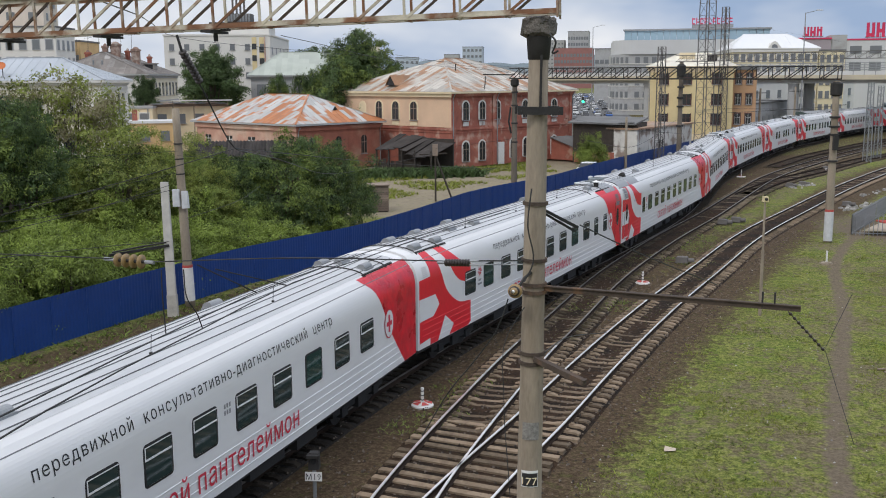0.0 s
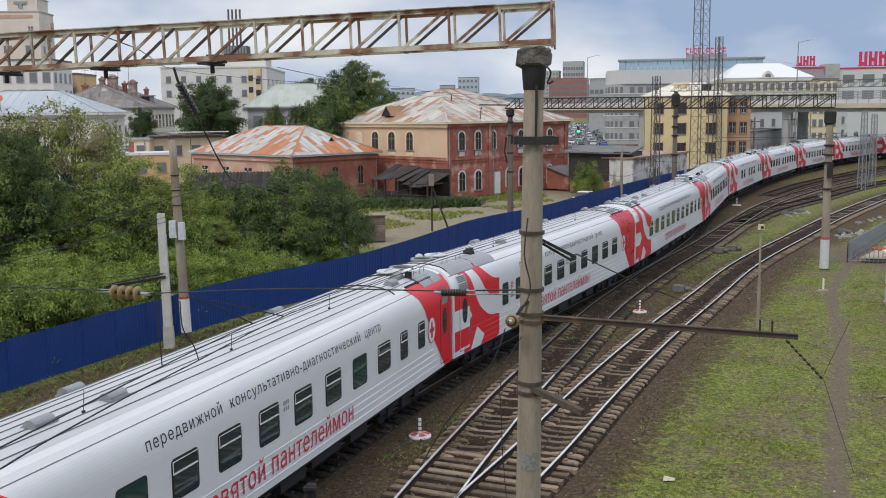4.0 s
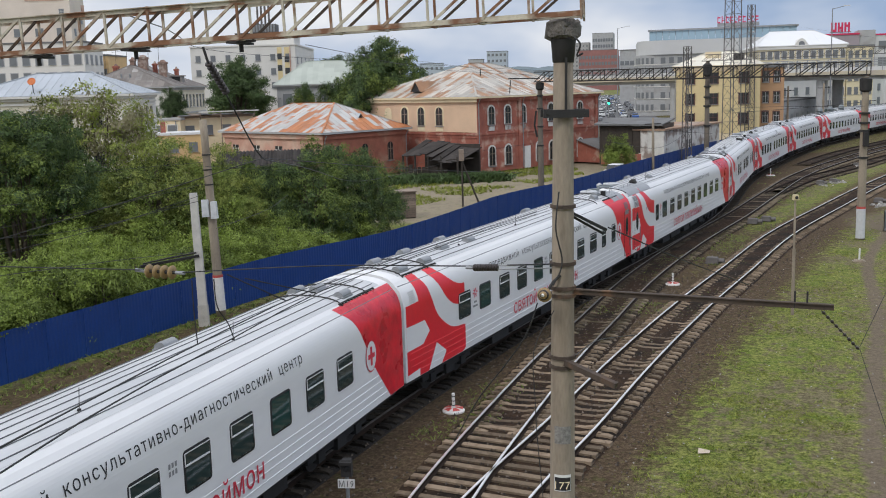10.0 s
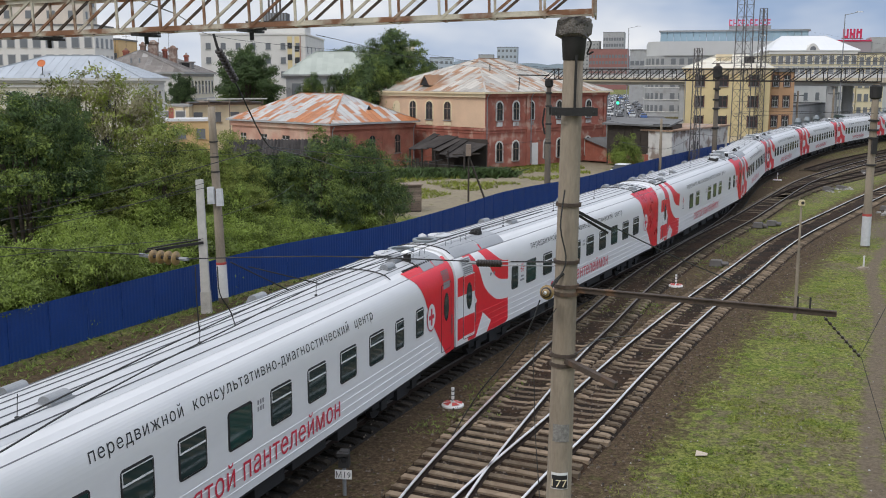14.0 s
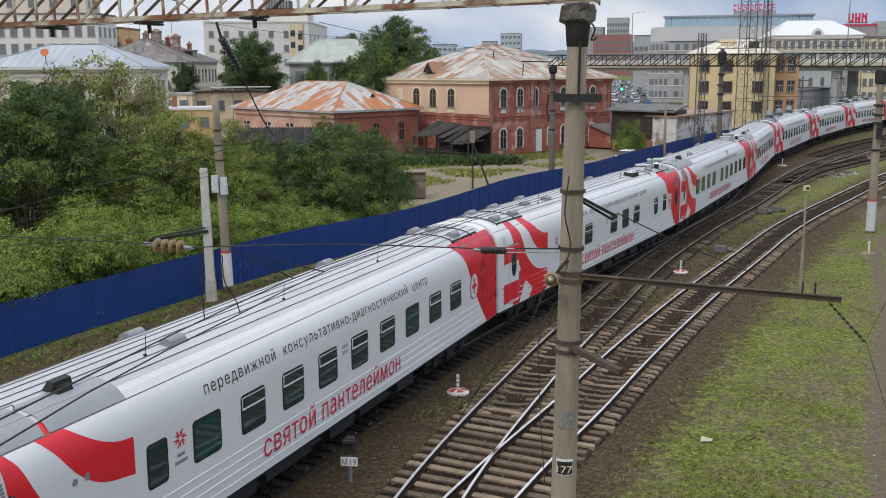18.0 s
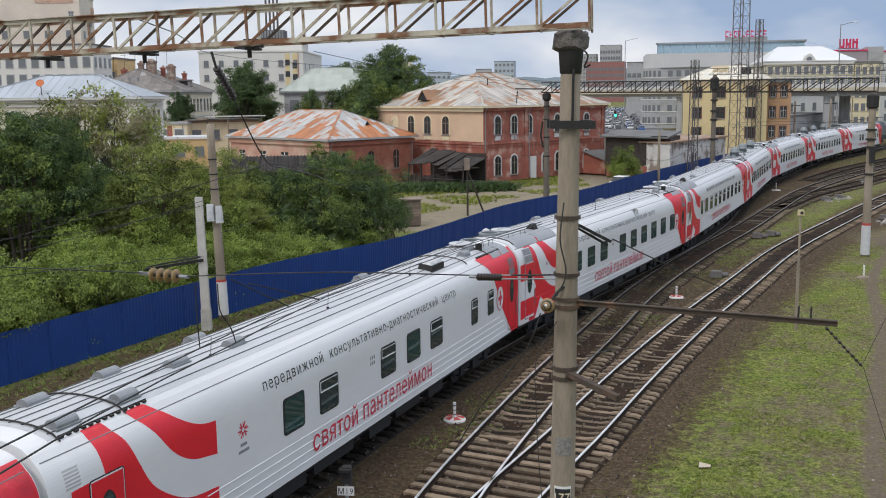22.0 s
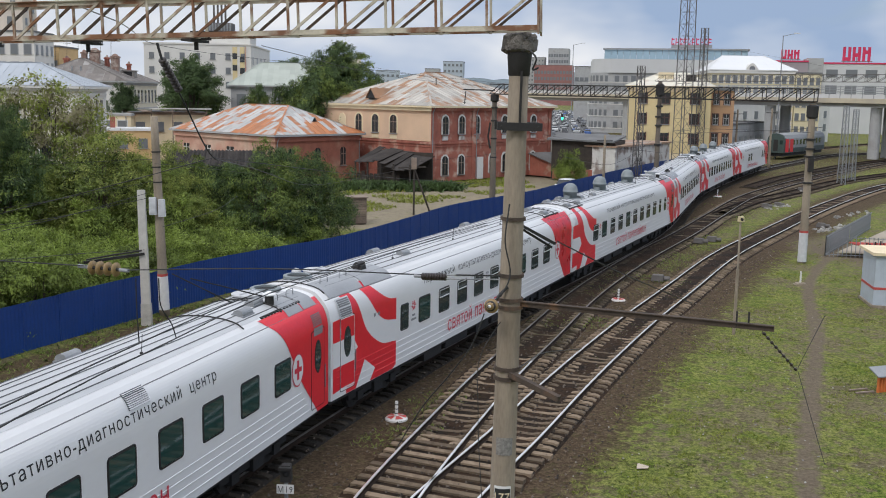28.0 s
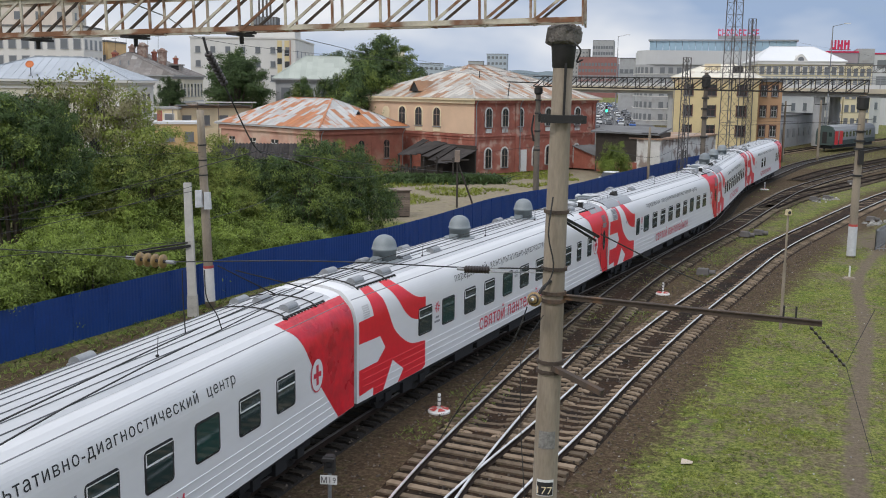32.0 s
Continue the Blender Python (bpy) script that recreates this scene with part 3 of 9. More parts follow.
def gone(t):
    """Metres that the train has run since it passed the line's zero."""
    slack = np.interp(t, np.arange(21, 33), (0.0, -0.02, -0.05, -0.09, -0.14, -0.19, -0.23, -0.255, -0.27, -0.31, -0.41, -0.56))
    return 1.02604e-3 * t ** 3 - 2.7524e-2 * t ** 2 + 5.605425 * t - 4.097243 + float(slack)

# ------------------------------------------------------------------ ground
GZ = -0.30


def sheet(name, poly, z, mat, label, category, kind="structure"):
    return tagged(part(name, Shape().add([(x, y, z) for x, y in poly], [tuple(range(len(poly)))]), mat), label, category, kind=kind)


T0_S = np.arange(-70, 262, 1.0)
T0 = np.array([on_line(s, -HALF) for s in T0_S])
T0_H = np.interp(T0_S, _s, _th)
T1, T1_H = smooth_line([(-9.5, -6), (-5.6, 7), (-2.75, 15), (-1.35, 20), (-0.02, 24.75), (2.5, 32.15), (4.62, 37.9), (6.55, 42.6), (10.1, 51.35), (15.8, 63.2), (23.1, 76.7), (28.9, 88.0), (37.9, 105.0), (51.6, 125.5), (66.1, 144.9), (87.5, 170), (115, 192)])
T2, T2_H = smooth_line([(-9.2, -6), (-5.2, 7), (-2.3, 15.5), (-0.6, 20), (1.55, 24.92), (4.15, 30.27), (6.15, 34.6), (11.4, 45.2), (16.26, 54.25), (22.07, 65.0), (31.5, 79.8), (38.05, 89.8), (46.95, 102.6), (59, 118.5), (74, 134), (98, 153)])
T3, T3_H = smooth_line([(30.0, 89.5), (36.9, 100.5), (46.0, 111.9), (58.2, 127.6), (71.3, 140.8), (93, 157), (120, 172)])
T4, T4_H = smooth_line([(43, 118), (52.5, 132.5), (64, 147.5), (79, 165.5), (97, 182), (125, 199)])
T5, T5_H = smooth_line([(46, 150), (58, 168), (74, 190), (96, 217), (130, 252), (170, 285)])

PATHWAY, PATHWAY_H = smooth_line([(9.4, 17), (11.4, 25.3), (14.6, 32.9), (19.5, 43.9), (24.6, 56.9), (28.3, 63.8), (34, 73)])
FENCE = [(-30, 8), (-23.5, 22), (-16.7, 36.3), (-11.8, 46.4), (-8.6, 52.6), (-3.15, 60.2), (0.65, 68.2), (5.1, 78.7), (12.1, 89.3), (18.5, 101.7), (27.1, 118.0), (38.6, 138.0), (47.5, 152)]


def ground_sheet():
    """One sheet to the horizon, fine where the tracks are, with masks for earth, path and yard."""
    xs = np.r_[-2000, -900, -400, -200, -120, np.arange(-80, -30, 4), np.arange(-30, 64, 0.6), np.arange(64, 130, 4), 160, 220, 400, 900, 2000]
    ys = np.r_[-2000, -600, -150, -60, np.arange(-30, 12, 4), np.arange(12, 130, 0.6), np.arange(130, 260, 4), 300, 400, 600, 1000, 2000]
    X, Y = np.meshgrid(xs, ys)
    f = np.array(FENCE)
    xf = np.interp(Y, f[:, 1], f[:, 0])
    x0, x1, x2 = np.interp(Y, T0[:, 1], T0[:, 0]), np.interp(Y, T1[:, 1], T1[:, 0]), np.interp(Y, T2[:, 1], T2[:, 0])
    right = x2 + 2.9 + 0.02 * np.clip(Y, 0, 130)
    soil = np.clip((X - xf) / 1.2, 0, 1) * np.clip((right - X) / 4.2 + 0.5, 0, 1)
    gap = np.clip((x2 - x1 - 3.6) / 3, 0, 1)
    mid = np.exp(-(((X - (x1 + x2) / 2) / (0.3 * np.maximum(x2 - x1, 1))) ** 2)) * gap
    bank = np.exp(-(((X - xf - 1.8) / 1.3) ** 2))
    soil = soil * (1 - 0.75 * mid) * (1 - 0.3 * bank)
    soil[(Y > 135) | (Y < -20)] *= 0.6
    xp = np.interp(Y, PATHWAY[:, 1], PATHWAY[:, 0])
    path = np.clip(1.0 - np.abs(X - xp) / 0.75, 0, 1) * (Y > 16) * (Y < 74)
    path = np.maximum(path, np.clip(1 - np.hypot((X - 33) / 7, (Y - 68) / 14), 0, 1) * 1.1)
    yard = np.clip((xf - 1 - X) / 3, 0, 1) * np.clip((Y - 74) / 8, 0, 1) * np.clip((260 - Y) / 40, 0, 1)
    me = bpy.data.meshes.new("ground")
    nx, ny = len(xs), len(ys)
    idx = np.arange(nx * ny).reshape(ny, nx)
    me.from_pydata(np.stack([X, Y, np.full_like(X, GZ)], -1).reshape(-1, 3).tolist(), [], np.stack([idx[:-1, :-1], idx[:-1, 1:], idx[1:, 1:], idx[1:, :-1]], -1).reshape(-1, 4).tolist())
    for nm, arr in (("soil", soil), ("path", path), ("yard", yard)):
        me.attributes.new(nm, "FLOAT", "POINT").data.foreach_set("value", arr.reshape(-1).astype(np.float32))
    me.materials.append(M_GROUND)
    return tagged(new("ground", me), "patchy green grass, brown trackside earth and bare yard", "ground", kind="structure")


ground_sheet()
sheet("street", [(30, 230), (53, 230), (125, 680), (98, 680)], GZ + 0.05, M_ASPHALT, "grey asphalt street full of cars", "street")



def rail_section(line, head, off, z, shape, prof):
    m = len(prof)
    base = len(shape.v)
    for (x, y), h in zip(line, head):
        for px, pz in prof:
            shape.v.append((x + (off + px) * math.cos(h), y - (off + px) * math.sin(h), z + pz))
    for i in range(len(line) - 1):
        for k in range(m):
            a, b = base + i * m + k, base + i * m + (k + 1) % m
            shape.f.append((a, a + m, b + m, b))
    return shape


RAIL_FOOT = [(-0.075, -0.18), (0.075, -0.18), (0.075, -0.165), (0.012, -0.14), (0.012, -0.035), (0.034, -0.03), (0.034, -0.012), (-0.034, -0.012), (-0.034, -0.03), (-0.012, -0.035), (-0.012, -0.14), (-0.075, -0.165)]
RAIL_HEAD = [(-0.036, -0.03), (0.036, -0.03), (0.036, -0.006), (0.03, 0.0), (-0.03, 0.0), (-0.036, -0.006)]


def sleeper_mesh():
    s = Shape()
    prof = [(-1.35, -0.21), (-1.2, -0.165), (-0.5, -0.165), (-0.3, -0.215), (0.3, -0.215), (0.5, -0.165), (1.2, -0.165), (1.35, -0.21)]
    n = len(prof)
    for w0, w1 in ((0.145, 0.105),):
        s.add([(x, -w1, z) for x, z in prof] + [(x, w1, z) for x, z in prof] + [(x, -w0, -0.4) for x, z in prof] + [(x, w0, -0.4) for x, z in prof],
              [(i, i + 1, n + i + 1, n + i) for i in range(n - 1)] + [(2 * n + i, 2 * n + i + 1, i + 1, i) for i in range(n - 1)] + [(n + i, n + i + 1, 3 * n + i + 1, 3 * n + i) for i in range(n - 1)] + [(0, n, 3 * n, 2 * n), (2 * n - 1, n - 1, 3 * n - 1, 4 * n - 1)])
    for x in (-0.8, 0.8):
        s.box(x - 0.2, x - 0.1, -0.06, 0.06, -0.17, -0.12)
        s.box(x + 0.1, x + 0.2, -0.06, 0.06, -0.17, -0.12)
    return s.mesh("sleeper", M_SLEEPER)


SLEEPER = sleeper_mesh()
SLEEPERDK = SLEEPER.copy()
SLEEPERDK.materials[0] = M_SLEEPERDK
SLEEPERSHADE = SLEEPER.copy()
SLEEPERSHADE.materials[0] = M_SLEEPERSHADE


def railway(name, line, head, polished, label, y_near=-99, y_far=-98, lift=0.0, dirty=1e9, skip=-6, partner=None, shaded=False):
    """partner: a line that shares long turnout sleepers with this one up to its skip."""
    root = thing(name, label, "railway track")
    bed = Shape()
    zb = -0.24 + lift
    n = len(line)
    low = GZ - 0.03 + lift
    fill = np.interp(line[:, 1], [34, 70], [zb + 0.005, -0.165])  # farther off the stones bury the middle of the sleepers
    for a, za in ((-1.5, low), (-1.22, zb), (-0.95, zb), (-0.62, None), (0.62, None), (0.95, zb), (1.22, zb), (1.5, low)):
        bed.v.extend((*p, fill[i] if za is None else za) for i, p in enumerate(side_of(line, head, a)))
    bed.f = [(k * n + i, k * n + n + i, k * n + n + i + 1, k * n + i + 1) for k in range(7) for i in range(n - 1)]
    part("ballast", bed, M_BALLASTSHADE if shaded else M_BALLAST, root, "ballast with the train's shade in its colour" if shaded else "brown stone ballast")
    near = int(np.searchsorted(line[:, 1], 38)) if polished == 0.5 and not shaded else 0
    for off in (-0.797, 0.797):
        r = part("rail", rail_section(line, head, off, 0, Shape(), RAIL_FOOT), M_RAIL, root)
        if near:
            part("rail_head", rail_section(line[:near + 1], head[:near + 1], off, 0, Shape(), RAIL_HEAD), M_RAILTOP, r, "worn shiny rail head")
        part("rail_head", rail_section(line[near:], head[near:], off, 0, Shape(), RAIL_HEAD), M_RAILTOP if polished == 1 else M_RAILSEMI if polished else M_RAIL, r, "worn shiny rail head" if polished else "dull rail head")
    d = np.r_[0, np.cumsum(np.hypot(*np.diff(line, axis=0).T))]
    far = Shape()
    rs = np.random.RandomState(len(line))
    for q in np.arange(0, d[-1], 0.55):
        x, y = np.interp(q, d, line[:, 0]), np.interp(q, d, line[:, 1])
        h = np.interp(q, d, head)
        if y < skip:
            continue
        m = pose(x, y, rs.normal(0, 0.008), 0, 0, -math.degrees(h) + rs.normal(0, 1.2))
        if y_near < y < y_far:
            if partner is not None and y < 29.2:
                gap_ = x - np.interp(y, partner[:, 1], partner[:, 0])
                part("sleeper", Shape().box(-1.45 - gap_ * math.cos(h), 1.35 + rs.uniform(-0.05, 0.15), -0.12, 0.12, -0.38, -0.165), M_SLEEPER, root, at=m)
            else:
                part("sleeper", SLEEPERSHADE if shaded else SLEEPERDK if y > dirty else SLEEPER, None, root, at=m)
        else:
            far.box(-1.35, 1.35, -0.13, 0.13, -0.38, -0.17, m)
    if far.v:
        tagged(part("sleeper_row", far, M_SLEEPERSHADE if shaded else M_SLEEPERDK if dirty < 1e9 else M_SLEEPER, root, "distant row of concrete sleepers"), kind="stuff")
    return root

# ------------------------------------------------------------------ train
# coach space: x along the train (away from its head), y to the far side, z up from the rail; the near side is y = -HALF
LEN0, LEN1 = 0.1, 25.4          # body ends, metres from the leading coupling
ARC = [(1.55, 0.99), (1.55, 3.3)] + [(1.55 - 0.27 * (1 - math.cos(radians(a))) / (1 - math.cos(radians(68))), 3.3 + 0.79 * math.sin(radians(a)) / math.sin(radians(68))) for a in range(8, 69, 6)] + [(1.17, 4.215), (1.05, 4.31)]
ROOF = [(1.05, 4.31), (0.98, 4.345), (0.88, 4.38), (0.7, 4.425), (0.45, 4.46), (0.2, 4.478), (0.0, 4.48)]
_az = [p[1] for p in ARC]
_alen = np.r_[0, np.cumsum([math.hypot(b[0] - a[0], b[1] - a[1]) for a, b in zip(ARC, ARC[1:])])] + ARC[0][1]


def skin(u, a, lift=0.0):
    """A point of the near side: u metres from the leading coupling, a metres up along the side's curve."""
    y, z = np.interp(a, _alen, [p[0] for p in ARC]), np.interp(a, _alen, _az)
    i = min(max(int(np.searchsorted(_alen, a)) - 1, 0), len(ARC) - 2)
    dy, dz = ARC[i + 1][0] - ARC[i][0], ARC[i + 1][1] - ARC[i][1]
    ln = math.hypot(dy, dz)
    return (u - PITCH / 2, -(y + lift * dz / ln), z - lift * dy / ln)


def decal(poly, lift=0.004, step=0.12):
    """A thin painted area on the near side, cut into strips so that it follows the curve. poly: (u, a)."""
    bm = bmesh.new()
    bm.faces.new([bm.verts.new((u, a, 0)) for u, a in poly])
    bmesh.ops.triangulate(bm, faces=bm.faces)
    for cut in _alen[1:-1]:
        bmesh.ops.bisect_plane(bm, geom=bm.verts[:] + bm.edges[:] + bm.faces[:], plane_co=(0, cut, 0), plane_no=(0, 1, 0))
    bm.verts.index_update()
    s = Shape().add([skin(v.co.x, v.co.y, lift) for v in bm.verts], [tuple(v.index for v in f.verts) for f in bm.faces])
    bm.free()
    return s


def on_skin(pts, faces, u0, a0, lift=0.006):
    """Flat lettering laid on the near side, cut where the side curves."""
    bm = bmesh.new()
    vs = {i: bm.verts.new((u0 + pts[i][0], a0 + pts[i][1], 0)) for i in sorted({i for f in faces for i in f})}
    for f in faces:
        if len(set(f)) == len(f):
            try:
                bm.faces.new([vs[i] for i in f])
            except ValueError:
                pass
    for cut in _alen[1:-1]:
        if a0 - 0.2 < cut < a0 + 0.6:
            bmesh.ops.bisect_plane(bm, geom=bm.verts[:] + bm.edges[:] + bm.faces[:], plane_co=(0, cut, 0), plane_no=(0, 1, 0))
    bm.verts.index_update()
    s = Shape().add([skin(v.co.x, v.co.y, lift) for v in bm.verts], [tuple(v.index for v in f.verts) for f in bm.faces])
    bm.free()
    return s


def curve_pts(pts, n=6):
    """A smooth outline through pts."""
    p = np.array(pts, float)
    t = np.arange(len(p))
    q = np.linspace(0, len(p) - 1, (len(p) - 1) * n + 1)
    tan = np.gradient(p, axis=0)
    i = np.clip(q.astype(int), 0, len(p) - 2)
    u = (q - i)[:, None]
    o = (1 + 2 * u) * (1 - u) ** 2 * p[i] + u * (1 - u) ** 2 * tan[i] + u * u * (3 - 2 * u) * p[i + 1] + u * u * (u - 1) * tan[i + 1]
    return [tuple(a) for a in o]


def extrude_profile(prof, x0, x1, close=True):
    s = Shape()
    n = len(prof)
    s.add([(x0, y, z) for y, z in prof] + [(x1, y, z) for y, z in prof], [(i, n + i, n + i + 1, i + 1) for i in range(n - 1)])
    if close:
        s.add([(x0, y, z) for y, z in prof], [tuple(range(n))])
        s.add([(x1, y, z) for y, z in prof], [tuple(range(n - 1, -1, -1))])
    return s


X0, X1 = LEN0 - PITCH / 2, LEN1 - PITCH / 2


def coach_meshes():
    k = {}
    half = ARC + ROOF[1:]
    ring = [(-y, z) for y, z in half] + [(y, z) for y, z in half[-2::-1]]
    body = extrude_profile([(-1.55, 0.99)] + ring + [(-1.55, 0.99)], X0, X1)
    k["body"] = body.mesh("body", M_WHITE)
    # pressed ribs along the lower side; LEG is where the white leg crosses them
    LEG = ((1.82, 2.83), (1.98, 2.9), (2.14, 2.55), (2.3, 2.3))
    for j, (z, end) in enumerate(((1.2, 24.05), (1.42, 23.85), (1.64, 23.66), (1.86, 23.46))):
        r = Shape()
        xe = end - PITCH / 2
        prof = [(-1.55, z - 0.016), (-1.566, z - 0.006), (-1.566, z + 0.006), (-1.55, z + 0.016)]
        red = Shape()
        for a, b, sh_ in ((*((1.06, LEG[j][0]) if j == 0 else (0.45, LEG[j][0])), red), (*LEG[j], r), (LEG[j][1], 4.52, red), (4.52, xe + PITCH / 2, r)):
            if b > a:
                sh_.add([(a - PITCH / 2, *p) for p in prof] + [(b - PITCH / 2, *p) for p in prof], [(i, i + 1, 5 + i, 4 + i) for i in range(3)])
        k["redrib%d" % j] = red.mesh("red_rib", M_RED)
        prof = [(-p[0], p[1]) for p in prof]
        r.add([(X0 + 0.35, *p) for p in prof] + [(X1 - 0.35, *p) for p in prof], [(i, i + 1, 5 + i, 4 + i) for i in range(3)])
        k["rib%d" % j] = r.mesh("pressed_rib", M_WHITE)
    # roof skin, a little proud of the shell, with standing seams
    rf = [(-y, z + 0.006) for y, z in ROOF] + [(y, z + 0.006) for y, z in ROOF[-2::-1]]
    k["roof"] = extrude_profile(rf, X0 + 0.55, X1 - 0.55, False).mesh("roof", M_ROOF, True)
    seams = Shape()
    for y in (-0.9, -0.6, -0.3, 0.0, 0.3, 0.6, 0.9):
        z = np.interp(abs(y), [p[0] for p in ROOF][::-1], [p[1] for p in ROOF][::-1])
        seams.box(X0 + 0.7, X1 - 0.7, y - 0.009, y + 0.009, z, z + 0.024)
    k["seams"] = seams.mesh("roof_seams", M_SEAM)
    gut = Shape()
    for sgn in (-1, 1):
        gut.box(X0 + 0.1, X1 - 0.1, sgn * 1.285 - 0.009, sgn * 1.285 + 0.009, 4.08, 4.1)
    k["gutter"] = gut.mesh("rain_gutter", M_GREYTXT)
    # underframe boxes
    un = Shape()
    un.box(X0 + 0.2, X1 - 0.2, -1.35, 1.35, 0.78, 0.96)
    k["sill"] = un.mesh("underframe", M_UNDER)
    k["boxes"] = []
    for x, w, d in ((-4.5, 1.6, 0.5), (-2.2, 2.2, 0.45), (0.6, 1.4, 0.5), (2.6, 1.8, 0.42), (4.8, 1.2, 0.5)):
        k["boxes"].append(Shape().box(x - w / 2, x + w / 2, -1.3, -0.6, 0.95 - d, 0.9).mesh("equipment_box", M_UNDER))
    fr = Shape()
    for y in (-1.0, 1.0):
        fr.box(-1.9, 1.9, y - 0.09, y + 0.09, 0.42, 0.62)
        for x in (-1.2, 1.2):
            fr.box(x - 0.2, x + 0.2, y - 0.16, y + 0.16, 0.3, 0.6)
        fr.box(-0.3, 0.3, y - 0.2, y + 0.2, 0.3, 0.8)
    fr.box(-0.35, 0.35, -1.0, 1.0, 0.5, 0.78)
    k["bogie"] = fr.mesh("frame", M_UNDER)
    wh = Shape()
    for y in (-0.8, 0.8):
        sg = 1 if y > 0 else -1
        wh.lathe([(0.12, 0.0), (0.47, 0.0), (0.475, 0.13), (0.5, 0.135), (0.5, 0.16), (0.12, 0.16)], 20, Matrix.Translation((0, y + sg * 0.065, 0)) @ pose(0, 0, 0, sg * 90))
    wh.rod((0, -0.85, 0), (0, 0.85, 0), 0.08)
    wh.box(-0.05, 0.05, -0.98, -0.96, -0.3, 0.3)
    k["wheelset"] = wh.mesh("wheelset", M_STEELDK)
    # bellows and couplers
    be = Shape()
    for i in range(5):
        be.box(-0.02 + i * 0.09, 0.05 + i * 0.09, -0.72, 0.72, 1.25, 3.45)
    k["bellows"] = be.mesh("gangway_bellows", M_UNDER)
    cp = Shape().box(-0.42, 0.0, -0.14, 0.14, 0.9, 1.15).box(-0.05, 0.1, -0.25, 0.25, 0.8, 1.2)
    k["coupler"] = cp.mesh("coupler", M_STEELDK)
    ef = Shape()
    for z in (1.3, 1.5, 1.7, 1.9):
        ef.box(-0.05, 0.0, -1.42, -1.22, z, z + 0.09)
    k["end_fit"] = ef.mesh("end_steps", M_STEELDK)
    # windows
    for nm, w in (("wide", 1.0), ("narrow", 0.64)):
        out, inn = rounded(w, 0.93, 0.1), rounded(w - 0.1, 0.83, 0.07)
        f = Shape()
        n = len(out)
        f.add([(x, -0.012, z) for x, z in out] + [(x, -0.02, z) for x, z in inn] + [(x, 0.02, z) for x, z in out], [(i, (i + 1) % n, n + (i + 1) % n, n + i) for i in range(n)] + [(i, 2 * n + i, 2 * n + (i + 1) % n, (i + 1) % n) for i in range(n)])
        k["wframe_" + nm] = f.mesh("window_frame", M_GASKET)
        g_ = Shape().add([(x, -0.014, z) for x, z in inn], [tuple(range(n))])
        k["pane_" + nm] = g_.mesh("pane", M_PANE)
        k["paneg_" + nm] = g_.mesh("pane", M_PANEG)
        bar = Shape().box(-w / 2 + 0.05, w / 2 - 0.05, -0.03, -0.014, 0.12, 0.155)
        bar.box(-w / 2 + 0.03, -w / 2 + 0.055, -0.026, -0.014, 0.12, 0.4)
        bar.box(-w / 2 + 0.03, w / 2 - 0.03, -0.026, -0.014, 0.39, 0.41)
        k["bar_" + nm] = bar.mesh("sliding_bar", M_WHITE)
    # lettering
    pts, fc = lettering("передвижной  консультативно-диагностический  центр", 11.95, 0.29, 0.022, 1.16)
    k["text1"] = [on_skin(pts, f, 6.87, 3.53, 0.008).mesh("side_lettering", M_BLACKTXT) for f in words(pts, fc, 3)]
    pts, fc = lettering("святой пантелеймон", 7.6, 0.6, 0.026, 1.06)
    k["text2"] = [on_skin(pts, f, 9.0, 1.32, 0.024).mesh("name_lettering", M_REDTXT) for f in words(pts, fc, 2)]
    pts, fc = lettering("9   Святой -", 0.82, 0.1, 0.01)
    k["display"] = Shape().add([(u - 0.43, -0.021, v - 0.3) for u, v in pts], fc).mesh("led_display", M_GREENLED)
    em = Shape()
    for i in range(6):
        a = radians(60 * i + 15)
        c, s_ = math.cos(a), math.sin(a)
        em.add([skin(c * r - s_ * w, 2.9 + s_ * r + c * w, 0.005) for r, w in ((0.05, -0.025), (0.2, -0.06), (0.2, -0.02), (0.12, 0.0), (0.2, 0.05), (0.05, 0.03))], [(0, 1, 2, 3), (0, 3, 4, 5)])
    k["emblem"] = em.mesh("emblem", M_REDTXT)
    eb = Shape()
    for j, (w, z) in enumerate(((0.26, 2.52), (0.42, 2.37))):
        eb.add([skin(a, z + b, 0.005) for a, b in ((-w / 2, 0), (w / 2, 0), (w / 2, 0.075), (-w / 2, 0.075))], [(0, 1, 2, 3)])
    k["emblem_bars"] = eb.mesh("emblem_caption", M_GREYTXT)
    nb = Shape()
    for z in (2.9, 2.74):
        for i in range(3 if z > 2.7 else 4):
            nb.add([skin(0.11 * i + a, z + b, 0.005) for a, b in ((0, 0), (0.07, 0), (0.07, 0.11), (0, 0.11))], [(0, 1, 2, 3)])
    k["number"] = nb.mesh("number_bars", M_GREYTXT)
    # leading end: red figure with white cut-outs
    main = [(0.22, 3.44), (1.1, 3.47), (1.0, 4.42), (1.52, 4.42)] + curve_pts([(1.52, 4.42), (1.66, 4.12), (1.82, 3.85), (2.04, 3.35), (2.5, 2.68), (3.46, 2.1), (4.55, 1.94)])[1:] + [(4.55, 1.1), (4.3, 1.0), (0.22, 1.0)]
    k["lead_red"] = decal(main).mesh("red_figure", M_RED)
    horn = [(2.18, 4.42)] + curve_pts([(2.18, 4.42), (2.36, 4.12), (2.6, 3.8), (3.05, 3.25), (3.67, 2.86), (4.55, 2.68)])[1:] + [(4.55, 3.43)] + curve_pts([(4.55, 3.43), (4.15, 3.48), (3.75, 3.62), (3.35, 3.86), (3.05, 4.12), (2.75, 4.42)])[1:]
